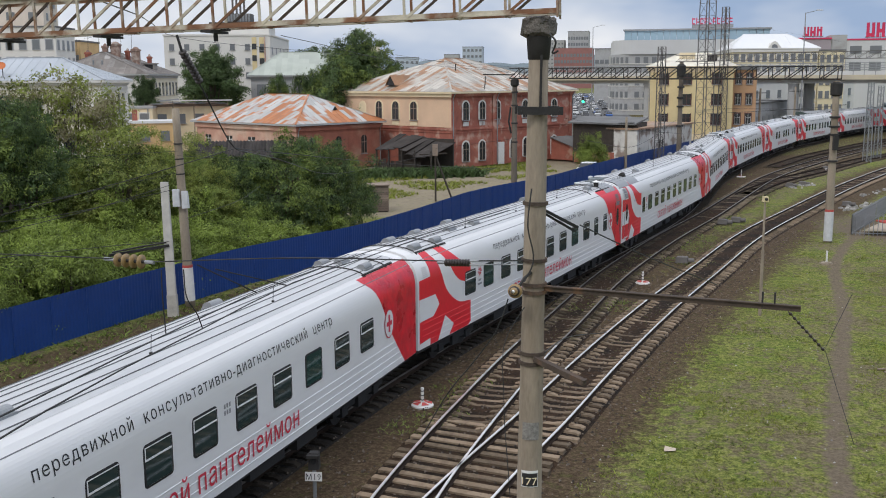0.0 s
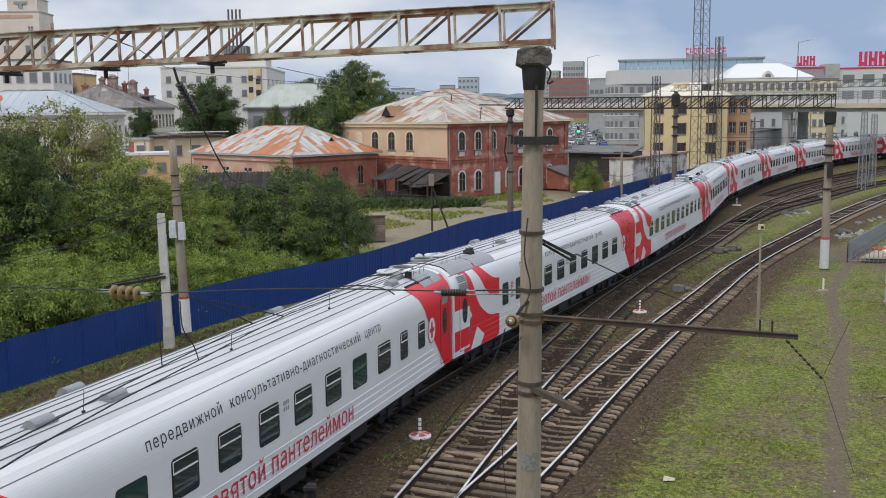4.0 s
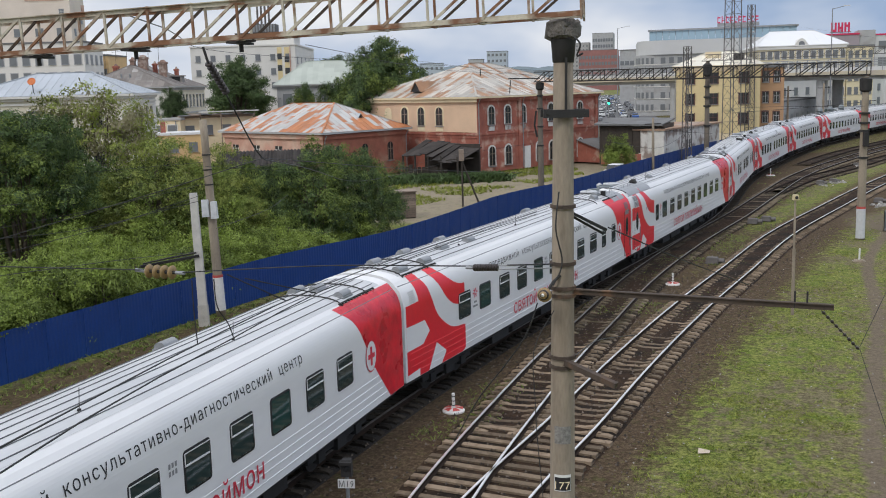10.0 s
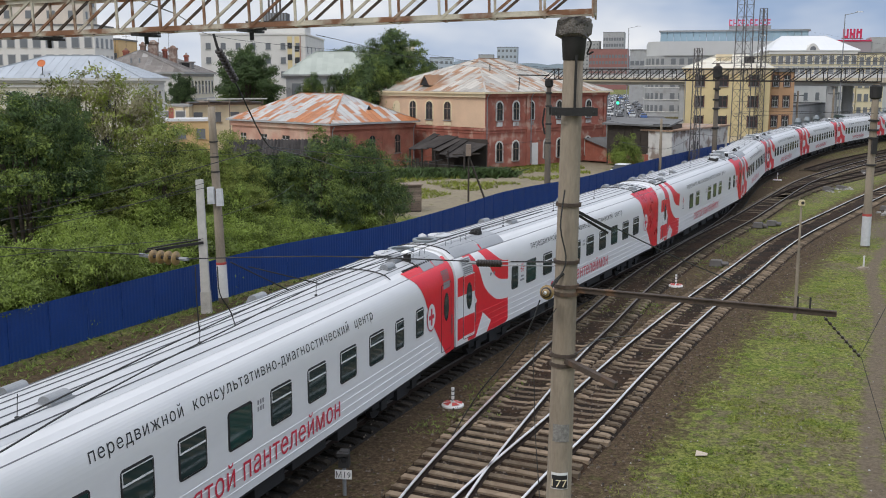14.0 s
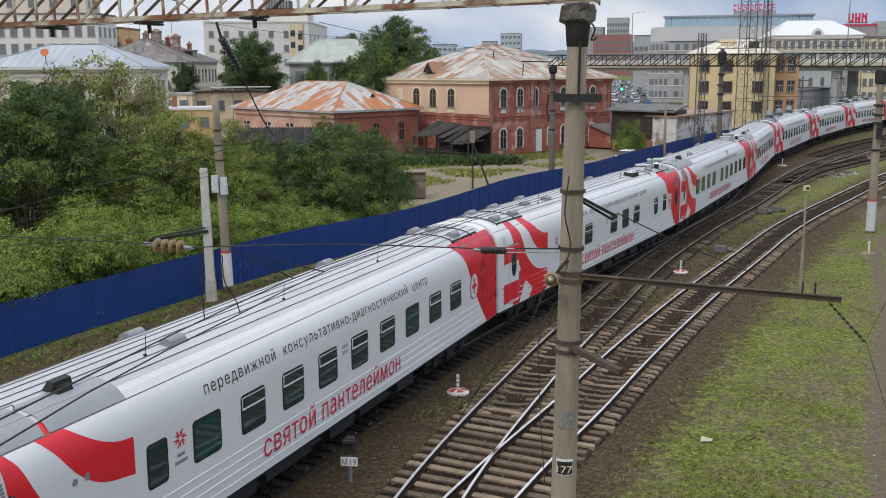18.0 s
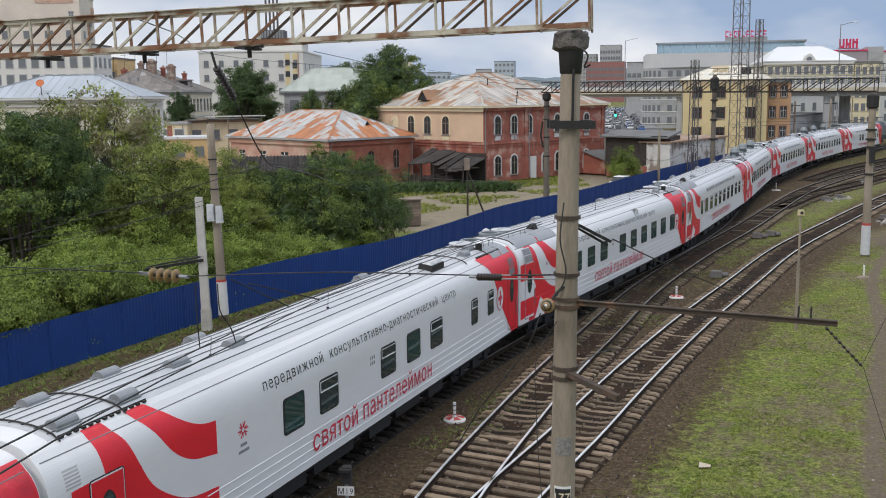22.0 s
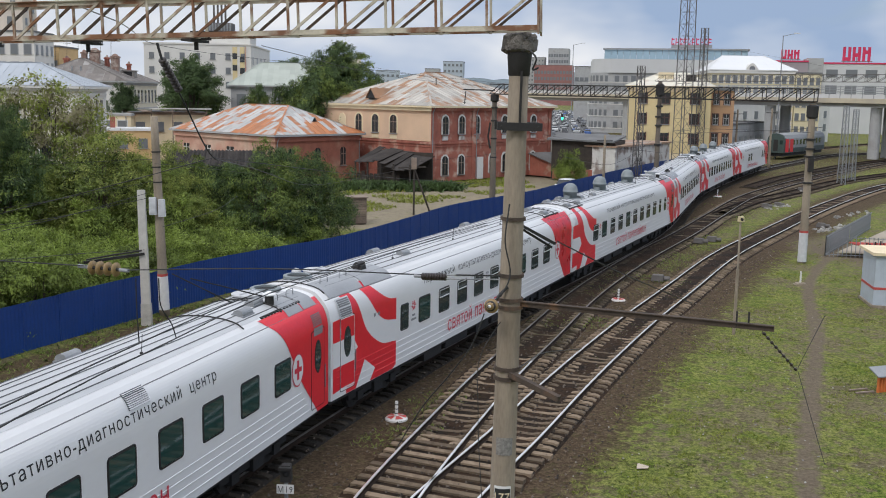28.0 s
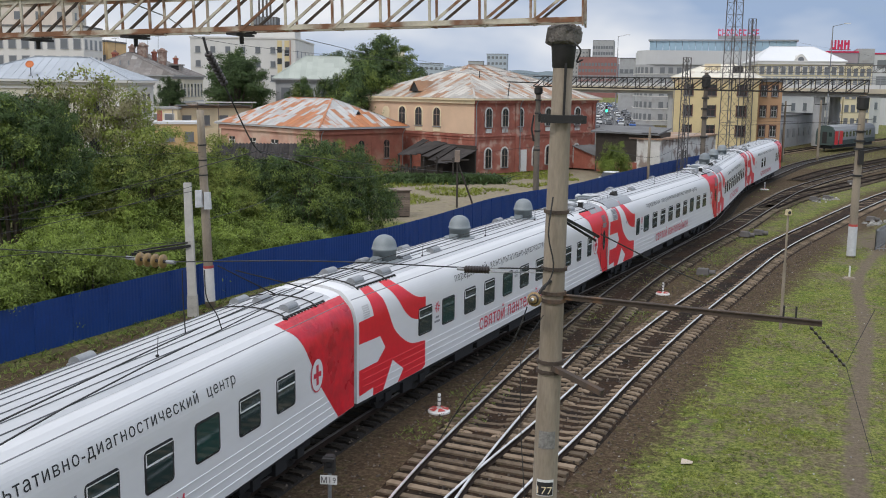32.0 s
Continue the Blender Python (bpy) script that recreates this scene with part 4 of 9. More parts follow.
    k["lead_horn"] = decal(horn).mesh("red_horn", M_RED)
    k["lead_cut1"] = decal([(0.22, 2.77), (1.47, 2.76), (1.8, 2.34), (1.32, 1.99), (0.22, 1.97)], 0.007).mesh("white_cut", M_WHITE)
    k["lead_cut2"] = decal([(1.67, 1.0), (2.27, 1.82), (3.0, 1.36), (2.62, 1.0)], 0.007).mesh("white_leg", M_WHITE)
    k["lead_cut3"] = decal([(0.22, 0.995), (1.04, 0.995), (1.05, 1.25), (0.22, 1.19)], 0.0075).mesh("white_foot", M_WHITE)
    # trailing end: red sweep with a cross
    sweep = curve_pts([(21.45, 4.42), (21.72, 4.12), (22.05, 3.8), (22.5, 3.17), (22.8, 2.75), (23.2, 2.2), (24.3, 1.0)]) + [(25.38, 1.0), (25.38, 4.42)]
    k["trail_red"] = decal(sweep).mesh("red_sweep", M_REDFILM)
    k["trail_red_plain"] = decal([(min(u + 0.3, 25.38), a) for u, a in sweep], 0.012).mesh("red_sweep", M_RED)
    CX = 22.95
    disc = [(CX + 0.34 * math.cos(a * math.pi / 12), 2.6 + 0.44 * math.sin(a * math.pi / 12)) for a in range(24)]
    k["disc_rim"] = decal([(CX + (u - CX) * 1.1, 2.6 + (a - 2.6) * 1.09) for u, a in disc], 0.017).mesh("red_rim", M_REDTXT)
    k["disc"] = decal(disc, 0.021).mesh("white_disc", M_WHITE)
    cr = decal([(CX - 0.07, 2.32), (CX + 0.07, 2.32), (CX + 0.07, 2.88), (CX - 0.07, 2.88)], 0.025)
    cr2 = decal([(CX - 0.23, 2.53), (CX + 0.23, 2.53), (CX + 0.23, 2.67), (CX - 0.23, 2.67)], 0.0265)
    cr.add(cr2.v, cr2.f)
    k["cross"] = cr.mesh("red_cross", M_REDTXT)
    # roof hatches, arcs and toothed strips
    h = Shape().prism([(0.155 * math.cos(a * math.pi / 8), 0.03 + 0.13 * math.sin(a * math.pi / 8)) for a in range(9)], lambda y_, z_, x_: (x_ - 0.28, y_, z_), 0.56)
    h.box(-0.32, 0.32, -0.18, 0.18, -0.03, 0.03)
    k["hatch"] = h.mesh("roof_hatch", M_GREYSTEEL)
    arc_pts = [(0, y, np.interp(abs(y), [p[0] for p in ARC[-4:] + ROOF[1:]][::-1], [p[1] for p in ARC[-4:] + ROOF[1:]][::-1]) + 0.035) for y in np.linspace(-1.15, 1.15, 15)]
    k["arc"] = Shape().tube(arc_pts, 0.02, 5).mesh("roof_cable_arc", M_STEELDK)
    th = Shape()
    for i in range(13):
        th.box(i * 0.19, i * 0.19 + 0.09, -1.115, -1.05, 4.285, 4.325)
    th.box(0, 2.42, -1.06, -1.035, 4.31, 4.338)
    k["teeth"] = th.mesh("toothed_strip", M_STEELDK)
    # air conditioner at the leading end
    ac = [(-y - 0.01, z + 0.02) for y, z in ARC[-3:] + ROOF[1:5]]
    k["ac_cover"] = [extrude_profile(ac, X0 + a, X0 + b, False).mesh("roof_cover", M_ROOFDARK, True) for a, b in ((0.35, 2.5), (2.62, 4.6))]
    k["trail_cover"] = [extrude_profile(ac, X1 - a, X1 - b, False).mesh("roof_cover", M_ROOFDARK, True) for a, b in ((2.15, 1.2), (1.14, 0.3))]
    k["big_box"] = Shape().box(-0.52, 0.52, -0.27, 0.27, -0.05, 0.2, taper=0.02).mesh("roof_box", M_STEELDK)
    k["box_lid"] = Shape().box(-0.22, 0.22, -0.2, 0.2, 0.2, 0.25, taper=0.03).box(-0.15, 0.15, -0.13, 0.13, 0.25, 0.28, taper=0.02).mesh("box_lid", M_ROOF)
    k["hoop"] = Shape().tube([(-0.22, 0, 0), (-0.22, 0, 0.16), (-0.18, 0, 0.2), (0.18, 0, 0.2), (0.22, 0, 0.16), (0.22, 0, 0)], 0.014, 5).mesh("step_hoop", M_GREYSTEEL)
    k["cowl"] = Shape().lathe([(0.13, -0.05), (0.13, 0.26)], 14).mesh("roof_pipe", M_STEELDK)
    k["cowl_cap"] = Shape().lathe([(0.2, 0.26), (0.2, 0.29), (0.04, 0.37)], 14).mesh("pipe_cap", M_WHITE)
    k["ac_box"] = Shape().box(-0.2, 0.2, -0.2, 0.2, 0, 0.16, taper=0.05).box(-0.26, 0.26, -0.1, 0.1, 0.1, 0.24, taper=0.03).mesh("roof_box", M_STEELDK)
    k["grille_plate"] = decal([(0.62, 3.46), (1.44, 3.46), (1.44, 4.08), (0.62, 4.08)], 0.022).mesh("grille_plate", M_PALEBOX)
    gr = Shape()
    for z0, n_ in ((3.5, 4), (3.79, 4)):
        for i in range(n_):
            gr.add([skin(0.68 + a, z0 + i * 0.064 + b, l) for a, b, l in ((0, 0, 0.026), (0.7, 0, 0.026), (0.7, 0.05, 0.045), (0, 0.05, 0.045))], [(0, 1, 2, 3)])
    k["grille"] = gr.mesh("side_grille", M_GREYTXT)
    lv = Shape()
    for i in range(6):
        lv.add([skin(0.5 + a, 3.5 + i * 0.065 + b, l) for a, b, l in ((0, 0, 0.008), (0.38, 0, 0.008), (0.38, 0.045, 0.028), (0, 0.045, 0.028))], [(0, 1, 2, 3)])
    k["louver"] = lv.mesh("side_louver", M_WHITE)
    lv = Shape()
    for i in range(9):
        lv.add([skin(15.37 + a, 3.81 + i * 0.042 + b, l) for a, b, l in ((0, 0, 0.045), (0.75, 0, 0.045), (0.75, 0.03, 0.012), (0, 0.03, 0.012))], [(0, 1, 2, 3)])
    k["shoulder_louver"] = lv.mesh("shoulder_louver", M_WHITE)
    # dark plate added to give the gaps between the slats their shade
    k["louver_back"] = decal([(15.36, 3.8), (16.13, 3.8), (16.13, 4.2), (15.36, 4.2)], 0.008).mesh("louver_back", M_SEAM)
    tl = Shape()
    for z0, n_ in ((3.3, 1), (3.58, 6)):
        for i in range(n_):
            hh_ = 0.24 if n_ == 1 else 0.045
            tl.add([skin(24.35 + a, z0 + i * 0.06 + b, l) for a, b, l in ((0, 0, 0.012), (0.62, 0, 0.012), (0.62, hh_, 0.03), (0, hh_, 0.03))], [(0, 1, 2, 3)])
    k["trail_louver"] = tl.mesh("side_louver", M_GREYTXT)
    k["picto"] = decal([(2.95 + 0.07 * math.cos(a * math.pi / 6), 3.14 + 0.07 * math.sin(a * math.pi / 6)) for a in range(12)], 0.012).mesh("pictogram", M_GREYTXT)
    fan = Shape().lathe([(0.46, 0.0), (0.46, 0.07), (0.42, 0.09), (0.34, 0.08), (0.34, 0.0)], 28)
    k["fan"] = fan.mesh("fan_ring", M_DOME)
    # near-black disc stands in for the shade inside the ring
    k["fan_hole"] = Shape().lathe([(0.345, 0.02), (0.2, 0.03), (0.05, 0.04)], 20).mesh("fan_grille", M_UNDER)
    k["fan_lid"] = Shape().lathe([(0.45, 0.03), (0.46, 0.07), (0.42, 0.09), (0.1, 0.1)], 28).box(-0.42, 0.42, -0.02, 0.02, 0.09, 0.125).box(-0.08, 0.08, -0.08, 0.08, 0.0, 0.14).mesh("fan_lid", M_ROOF)
    k["dome"] = Shape().lathe([(0.4, -0.08), (0.4, 0.36), (0.44, 0.37), (0.44, 0.43), (0.42, 0.44), (0.4, 0.58), (0.34, 0.72), (0.24, 0.82), (0.12, 0.87), (0.03, 0.88)], 24).mesh("roof_dome", M_DOME, True)
    k["dome_base"] = Shape().lathe([(0.6, -0.08), (0.6, 0.03), (0.42, 0.05)], 24).box(-0.62, -0.44, -0.16, 0.16, 0.0, 0.2).box(0.44, 0.62, -0.12, 0.12, 0.0, 0.16).mesh("dome_base", M_DOME)
    k["vent"] = Shape().lathe([(0.05, 0), (0.05, 0.12), (0.17, 0.13), (0.15, 0.18), (0.04, 0.24)], 12).mesh("roof_cowl", M_ROOF)
    k["whip"] = Shape().rod((0, 0, 0), (0.05, 0.0, 0.45), 0.008, n=5).rod((0, 0, 0), (0, 0, 0.05), 0.04, n=8).mesh("whip_aerial", M_STEELDK)
    # doors
    for nm, u, in_red in (("door_lead", 1.03, False), ("door_trail", 24.53, True)):
        d = decal(rounded(0.9, 2.3, 0.06, 3, u + 0.1, 2.3), 0.006 if in_red else 0.012)
        k[nm] = d.mesh("side_door", M_WHITE)
        up = 0.006 if in_red else 0.0
        seam = Shape()
        o, i_ = rounded(0.95, 2.35, 0.07, 3, u + 0.1, 2.3), rounded(0.9, 2.3, 0.06, 3, u + 0.1, 2.3)
        n = len(o)
        seam.add([skin(*p, 0.009 + up) for p in o] + [skin(*p, 0.014 + up) for p in i_], [(j, (j + 1) % n, n + (j + 1) % n, n + j) for j in range(n)])
        k[nm + "_seam"] = seam.mesh("door_seal", M_GASKET)
        k[nm + "_pane"] = decal([(u + 0.1 + 0.2 * math.cos(a * math.pi / 10), 2.66 + 0.46 * math.sin(a * math.pi / 10)) for a in range(20)], 0.017 + up).mesh("oval_pane", M_PANE)
        ring = Shape()
        o = [(u + 0.1 + 0.24 * math.cos(a * math.pi / 10), 2.66 + 0.5 * math.sin(a * math.pi / 10)) for a in range(20)]
        i_ = [(u + 0.1 + 0.2 * math.cos(a * math.pi / 10), 2.66 + 0.46 * math.sin(a * math.pi / 10)) for a in range(20)]
        ring.add([skin(*p, 0.014 + up) for p in o] + [skin(*p, 0.021 + up) for p in i_], [(j, (j + 1) % 20, 20 + (j + 1) % 20, 20 + j) for j in range(20)])
        k[nm + "_ring"] = ring.mesh("oval_gasket", M_GASKET)
        k[nm + "_handle"] = Shape().tube([skin(u + 0.6, 1.6, 0.03), skin(u + 0.6, 2.3, 0.03)], 0.015).mesh("grab_rail", M_GREYSTEEL)
    k["lead_door_red"] = decal([(0.7, 1.25), (1.56, 1.25), (1.56, 1.97), (0.7, 1.97)], 0.0145).mesh("door_red_foot", M_RED)
    k["lead_door_red2"] = decal([(0.7, 2.77), (1.56, 2.77), (1.56, 3.42), (0.7, 3.42)], 0.0145).mesh("door_red_head", M_RED)
    return k


CK = coach_meshes()
def bay(wide, solid=(), narrow=(), blank=()):
    """Windows of a coach: left edges in metres from the leading coupling."""
    return [(u + 0.5, "s" if i in solid else "d") for i, u in enumerate(wide)] + [(u + 0.31, "n") for u in narrow] + [(u + 0.29, "b") for u in blank]


WIN_P = bay((4.04, 5.81, 7.64, 9.43, 11.25, 13.06, 14.87, 16.67, 18.51), (1, 4), (20.37, 21.97))
WIN_P2 = bay((4.04, 5.81, 7.64, 9.43, 11.25, 13.06, 14.87, 16.67, 18.51), (1, 7), (20.37, 21.97))
WIN_Q = bay((6.37, 8.15, 9.92, 11.68, 13.49, 15.28, 17.07, 18.9, 20.7), (0, 6), (), (4.92,))
WIN_F = bay((7.65, 9.41, 12.98, 14.78, 16.59), (0, 3), (20.25, 21.93))
WIN_G = bay((4.46, 6.2, 7.98, 9.76, 12.64, 14.46, 16.28, 18.1, 19.95, 21.83), range(10))
WIN_L = bay((9.4, 11.2), (), (20.37, 21.97))


def roof_z(y):
    return float(np.interp(abs(y), [p[0] for p in ROOF][::-1], [p[1] for p in ROOF][::-1]))


WHEELS = []


def hatch(r, x, y):
    part("roof_hatch", CK["hatch"], None, r, "grey rounded roof ventilator", at=pose(x, y, roof_z(y), 10 if y < -0.5 else -12 if y > 0.7 else 0))


def coach(windows, lead_door, trail_door, ac, domes=False, label=""):
    r = thing("train_coach", label, "train coach", group="coaches of the train")
    b = part("body", CK["body"], None, r)
    for j in range(4):
        part("pressed_rib", CK["rib%d" % j], None, b)
        part("red_rib", CK["redrib%d" % j], None, b, "red painted rib")
    rf = part("roof", CK["roof"], None, r, "light grey ribbed roof")
    part("roof_seams", CK["seams"], None, rf)
    part("rain_gutter", CK["gutter"], None, rf)
    part("underframe", CK["sill"], None, r, "black")
    for bx in CK["boxes"]:
        part("equipment_box", bx, None, r, "black")
    for x in (-8.8, 8.8):
        bg = part("bogie", CK["bogie"], None, r, "black bogie", at=pose(x, 0, 0))
        for dx in (-1.2, 1.2):
            WHEELS.append((part("wheelset", CK["wheelset"], None, bg, at=pose(dx, 0, 0.475)), dx))
    for x, rz in ((X0, 180), (X1, 0)):
        part("gangway_bellows", CK["bellows"], None, r, "black rubber", at=pose(x, 0, 0, 0, 0, rz))
        part("coupler", CK["coupler"], None, r, at=pose(x + (0.4 if rz == 0 else -0.4), 0, 0, 0, 0, rz))
    part("end_steps", CK["end_fit"], None, r, at=pose(X0, 0, 0))
    for u, kind in windows:
        w = part("window", CK["wframe_narrow" if kind in "nb" else "wframe_wide"], None, r, "black rubber-framed window", at=pose(u - PITCH / 2, -HALF, 2.636))
        s = "narrow" if kind in "nb" else "wide"
        part("pane", CK[("paneg_" if kind == "s" else "pane_") + s], None, w, "dark glass")
        if windows is WIN_G and abs(u - 14.46) < 0.01:
            part("led_display", CK["display"], None, w, "glowing green display text")
        if kind in "dn":
            part("sliding_bar", CK["bar_" + s], None, w, "white bar")
    for tx in CK["text1"]:
        part("side_lettering", tx, None, r, "black lettering")
    for tx in CK["text2"]:
        part("name_lettering", tx, None, r, "red lettering")
    eu, nu = (5.43, 12.48) if windows in (WIN_P, WIN_P2) else (5.95, 12.98) if windows is WIN_Q else (5.82, 11.4) if windows is WIN_G else (5.95, 12.3) if windows is WIN_F else (5.6, 12.3)
    part("emblem", CK["emblem"], None, r, "small red emblem", at=pose(eu, 0, 0))
    part("emblem_caption", CK["emblem_bars"], None, r, at=pose(eu, 0, 0))
    part("number_bars", CK["number"], None, r, at=pose(nu, 0, 0))
    for nm, pn, lb in (("lead_red", "red_figure", "red painted figure"), ("lead_horn", "red_horn", "red painted sweep"), ("lead_cut1", "white_cut", ""), ("lead_cut2", "white_leg", ""), ("lead_cut3", "white_foot", "")):
        part(pn, CK[nm], None, r, lb, at=pose(0.4 if windows is WIN_F else 0.0, 0, 0))
    part("red_sweep", CK["trail_red_plain" if trail_door else "trail_red"], None, r, "red painted end")
    back = pose(0.3 if trail_door else 0.0, 0, 0)
    part("red_rim", CK["disc_rim"], None, r, at=back)
    part("white_disc", CK["disc"], None, r, at=back)
    part("red_cross", CK["cross"], None, r, at=back)
    for on, nm in ((lead_door, "door_lead"), (trail_door, "door_trail")):
        if on:
            d = part("side_door", CK[nm], None, r, "closed coach door with an oval window", at=pose(0.4 if windows is WIN_F and nm == "door_lead" else 0.0, 0, 0))
            part("door_seal", CK[nm + "_seam"], None, d)
            part("oval_pane", CK[nm + "_pane"], None, d, "dark glass")
            part("oval_gasket", CK[nm + "_ring"], None, d)
            part("grab_rail", CK[nm + "_handle"], None, d)
            if nm == "door_lead":
                part("door_red_foot", CK["lead_door_red"], None, d)
                part("door_red_head", CK["lead_door_red2"], None, d)
    if ac:
        for cv in CK["ac_cover"]:
            part("roof_cover", cv, None, r, "grey roof cover")
        part("roof_box", CK["ac_box"], None, r, "dark roof box", at=pose(X0 + 3.7, -0.5, roof_z(0.5), 10))
        gp = part("grille_plate", CK["grille_plate"], None, r, "pale grille frame")
        part("side_grille", CK["grille"], None, gp, "grey slatted grille")
        part("pictogram", CK["picto"], None, r, "small dark pictogram")
        part("pictogram", CK["picto"], None, r, "small dark pictogram", at=pose(0.3, 0, 0))
        fr = part("fan_ring", CK["fan"], None, r, "grey steel fan ring", at=pose(X0 + 1.2, 0.35, roof_z(0.35) + 0.02))
        part("fan_grille", CK["fan_hole"], None, fr, "dark fan opening")
        part("fan_lid", CK["fan_lid"], None, r, "flat grey fan lid", at=pose(X0 + 2.35, 0.35, roof_z(0.35) + 0.02))
        part("roof_cowl", CK["vent"], None, r, at=pose(X0 + 2.1, 0.95, roof_z(0.95)))
        for x in (1.0, 2.2):
            part("step_hoop", CK["hoop"], None, r, at=pose(X0 + x, -0.72, roof_z(0.72)))
        part("roof_cable_arc", CK["arc"], None, r, at=pose(X0 + 0.3, 0, 0))
    else:
        for x, y in ((1.2, -0.78), (2.9, -0.78), (1.9, 0.6), (4.0, 0.6), (5.2, -0.3)):
            hatch(r, X0 + x, y)
        for x in (0.75, 2.5):
            part("roof_cable_arc", CK["arc"], None, r, at=pose(X0 + x, 0, 0))
    if not ac:
        part("side_louver", CK["louver"], None, r, "small pale louvre")
    if trail_door:
        part("side_louver", CK["trail_louver"], None, r, "grey louvre above the door")
    if not ac:
        part("toothed_strip", CK["teeth"], None, r, at=pose(X0 + 0.8, 0, 0))
    part("toothed_strip", CK["teeth"], None, r, at=pose(X1 - 3.4, 0, 0))
    if trail_door:
        fr = part("fan_ring", CK["fan"], None, r, "grey steel fan ring", at=pose(X1 - 0.6, 0.2, roof_z(0.2)))
        part("fan_grille", CK["fan_hole"], None, fr, "dark fan opening")
        part("fan_lid", CK["fan_lid"], None, r, "flat grey fan lid", at=pose(X1 - 1.65, 0.25, roof_z(0.25) + 0.02))
        cw = part("roof_pipe", CK["cowl"], None, r, "dark stove pipe", at=pose(X1 - 2.15, -0.7, roof_z(0.7)))
        part("pipe_cap", CK["cowl_cap"], None, cw, "white cap")
        for cv in CK["trail_cover"]:
            part("roof_cover", cv, None, r, "grey roof cover")
        for x in (0.9, 1.9):
            part("step_hoop", CK["hoop"], None, r, at=pose(X1 - x, -0.72, roof_z(0.72)))
        for x in (2.3, 4.5):
            part("roof_cable_arc", CK["arc"], None, r, at=pose(X1 - x, 0, 0))
    else:
        for x in (1.6, 3.3):
            part("roof_cable_arc", CK["arc"], None, r, at=pose(X1 - x, 0, 0))
        for y in (0.1, 0.8):
            hatch(r, X1 - 2.4, y)
    if trail_door:
        hatch(r, X1 - 2.5, -0.4)
        hatch(r, X1 - 3.6, -0.65)
    else:
        hatch(r, X1 - 2.6, -0.8)
    hatch(r, X0 + 7.2, -0.45)
    for x in (-5.0, 4.0):
        hatch(r, x, 1.0)
    if windows is WIN_F:
        bb = part("roof_box", CK["big_box"], None, r, "dark grey roof unit", at=pose(18.85 - PITCH / 2, -0.62, roof_z(0.62), 8))
        for x in (-0.26, 0.26):
            part("box_lid", CK["box_lid"], None, bb, "pale lid", at=pose(x, 0, 0))
    for x in (-6.5, -1.0, 4.5):
        part("whip_aerial", CK["whip"], None, r, at=pose(x, -0.55, roof_z(0.55)))
    if windows is WIN_G:
        part("louver_back", CK["louver_back"], None, part("shoulder_louver", CK["shoulder_louver"], None, r, "pale slatted louvre"))
    if domes:
        for x in (4.6, 10.6, 17.4):
            part("dome_base", CK["dome_base"], None, part("roof_dome", CK["dome"], None, r, "grey radome", True, at=pose(X0 + x, 0.1, 4.47)))
    return r


LAB = "white medical train coach with red painted ends and lettering"
COACHES = [
    coach(WIN_Q, True, False, True, label=LAB),
    coach(WIN_P2, False, True, False, label=LAB),
    coach(WIN_Q, True, False, True, label=LAB),
    coach(WIN_P, False, True, False, label=LAB),
    coach(WIN_Q, True, False, True, label=LAB),
    coach(WIN_F, True, True, False, label="white train coach with red ends and few windows"),
    coach(WIN_G, True, True, True, label=LAB),
    coach(WIN_Q, True, False, True, label=LAB),
    coach(WIN_P, False, True, False, True, label="white train coach with red ends and three roof domes"),
    coach(WIN_Q, False, True, True, label=LAB),
    coach(WIN_Q, False, False, True, True, label="white train coach with red ends and three roof domes"),
    coach(WIN_L, False, False, False, label="last white train coach with red ends and few windows"),
]


def coach_pose(i, t):
    a, b = (np.array(on_line(i * PITCH - PITCH * k - gone(t))) for k in (1, 0))
    c, e = (a + b) / 2, (b - a) / np.hypot(*(b - a))
    return pose(c[0] - HALF * e[1], c[1] + HALF * e[0], 0, 0, 0, math.degrees(math.atan2(e[1], e[0])))


def motions():
    for i, c in enumerate(COACHES):
        walk(c, [(t, coach_pose(i, t)) for t in np.arange(0, 32.01, 0.5)])
    for w, dx in WHEELS:
        walk(w, [(t, pose(dx, 0, 0.475, 0, -math.degrees(gone(t) / 0.475))) for t in np.arange(0, 32.01, 0.1)])

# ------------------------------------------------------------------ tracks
# the first track has the train's shade in its ballast and sleeper colours
railway("railway_track", T0, T0_H, 0.5, "railway track under the train, with the train's shade in its colours", -6, 60, 0.0, dirty=0, shaded=True)
railway("railway_track", T1, T1_H, 0.5, "dull side track on buried concrete sleepers", 18, 75, 0.0185, dirty=40, skip=29.2)
railway("railway_track", T2, T2_H, 1, "shiny curved track on concrete sleepers", -6, 90, 0.012, partner=T1)
railway("railway_track", T3, T3_H, False, "distant track with rusty rails", lift=0.018, dirty=0)
railway("railway_track", T4, T4_H, False, "distant track with rusty rails", lift=0.024, dirty=0)
railway("railway_track", T5, T5_H, False, "distant track under a parked train")

# ------------------------------------------------------------------ fence
fl, fh = smooth_line(FENCE, 2.0)
fence = thing("sheet_fence", "dark blue corrugated sheet fence along the railway", "fence")
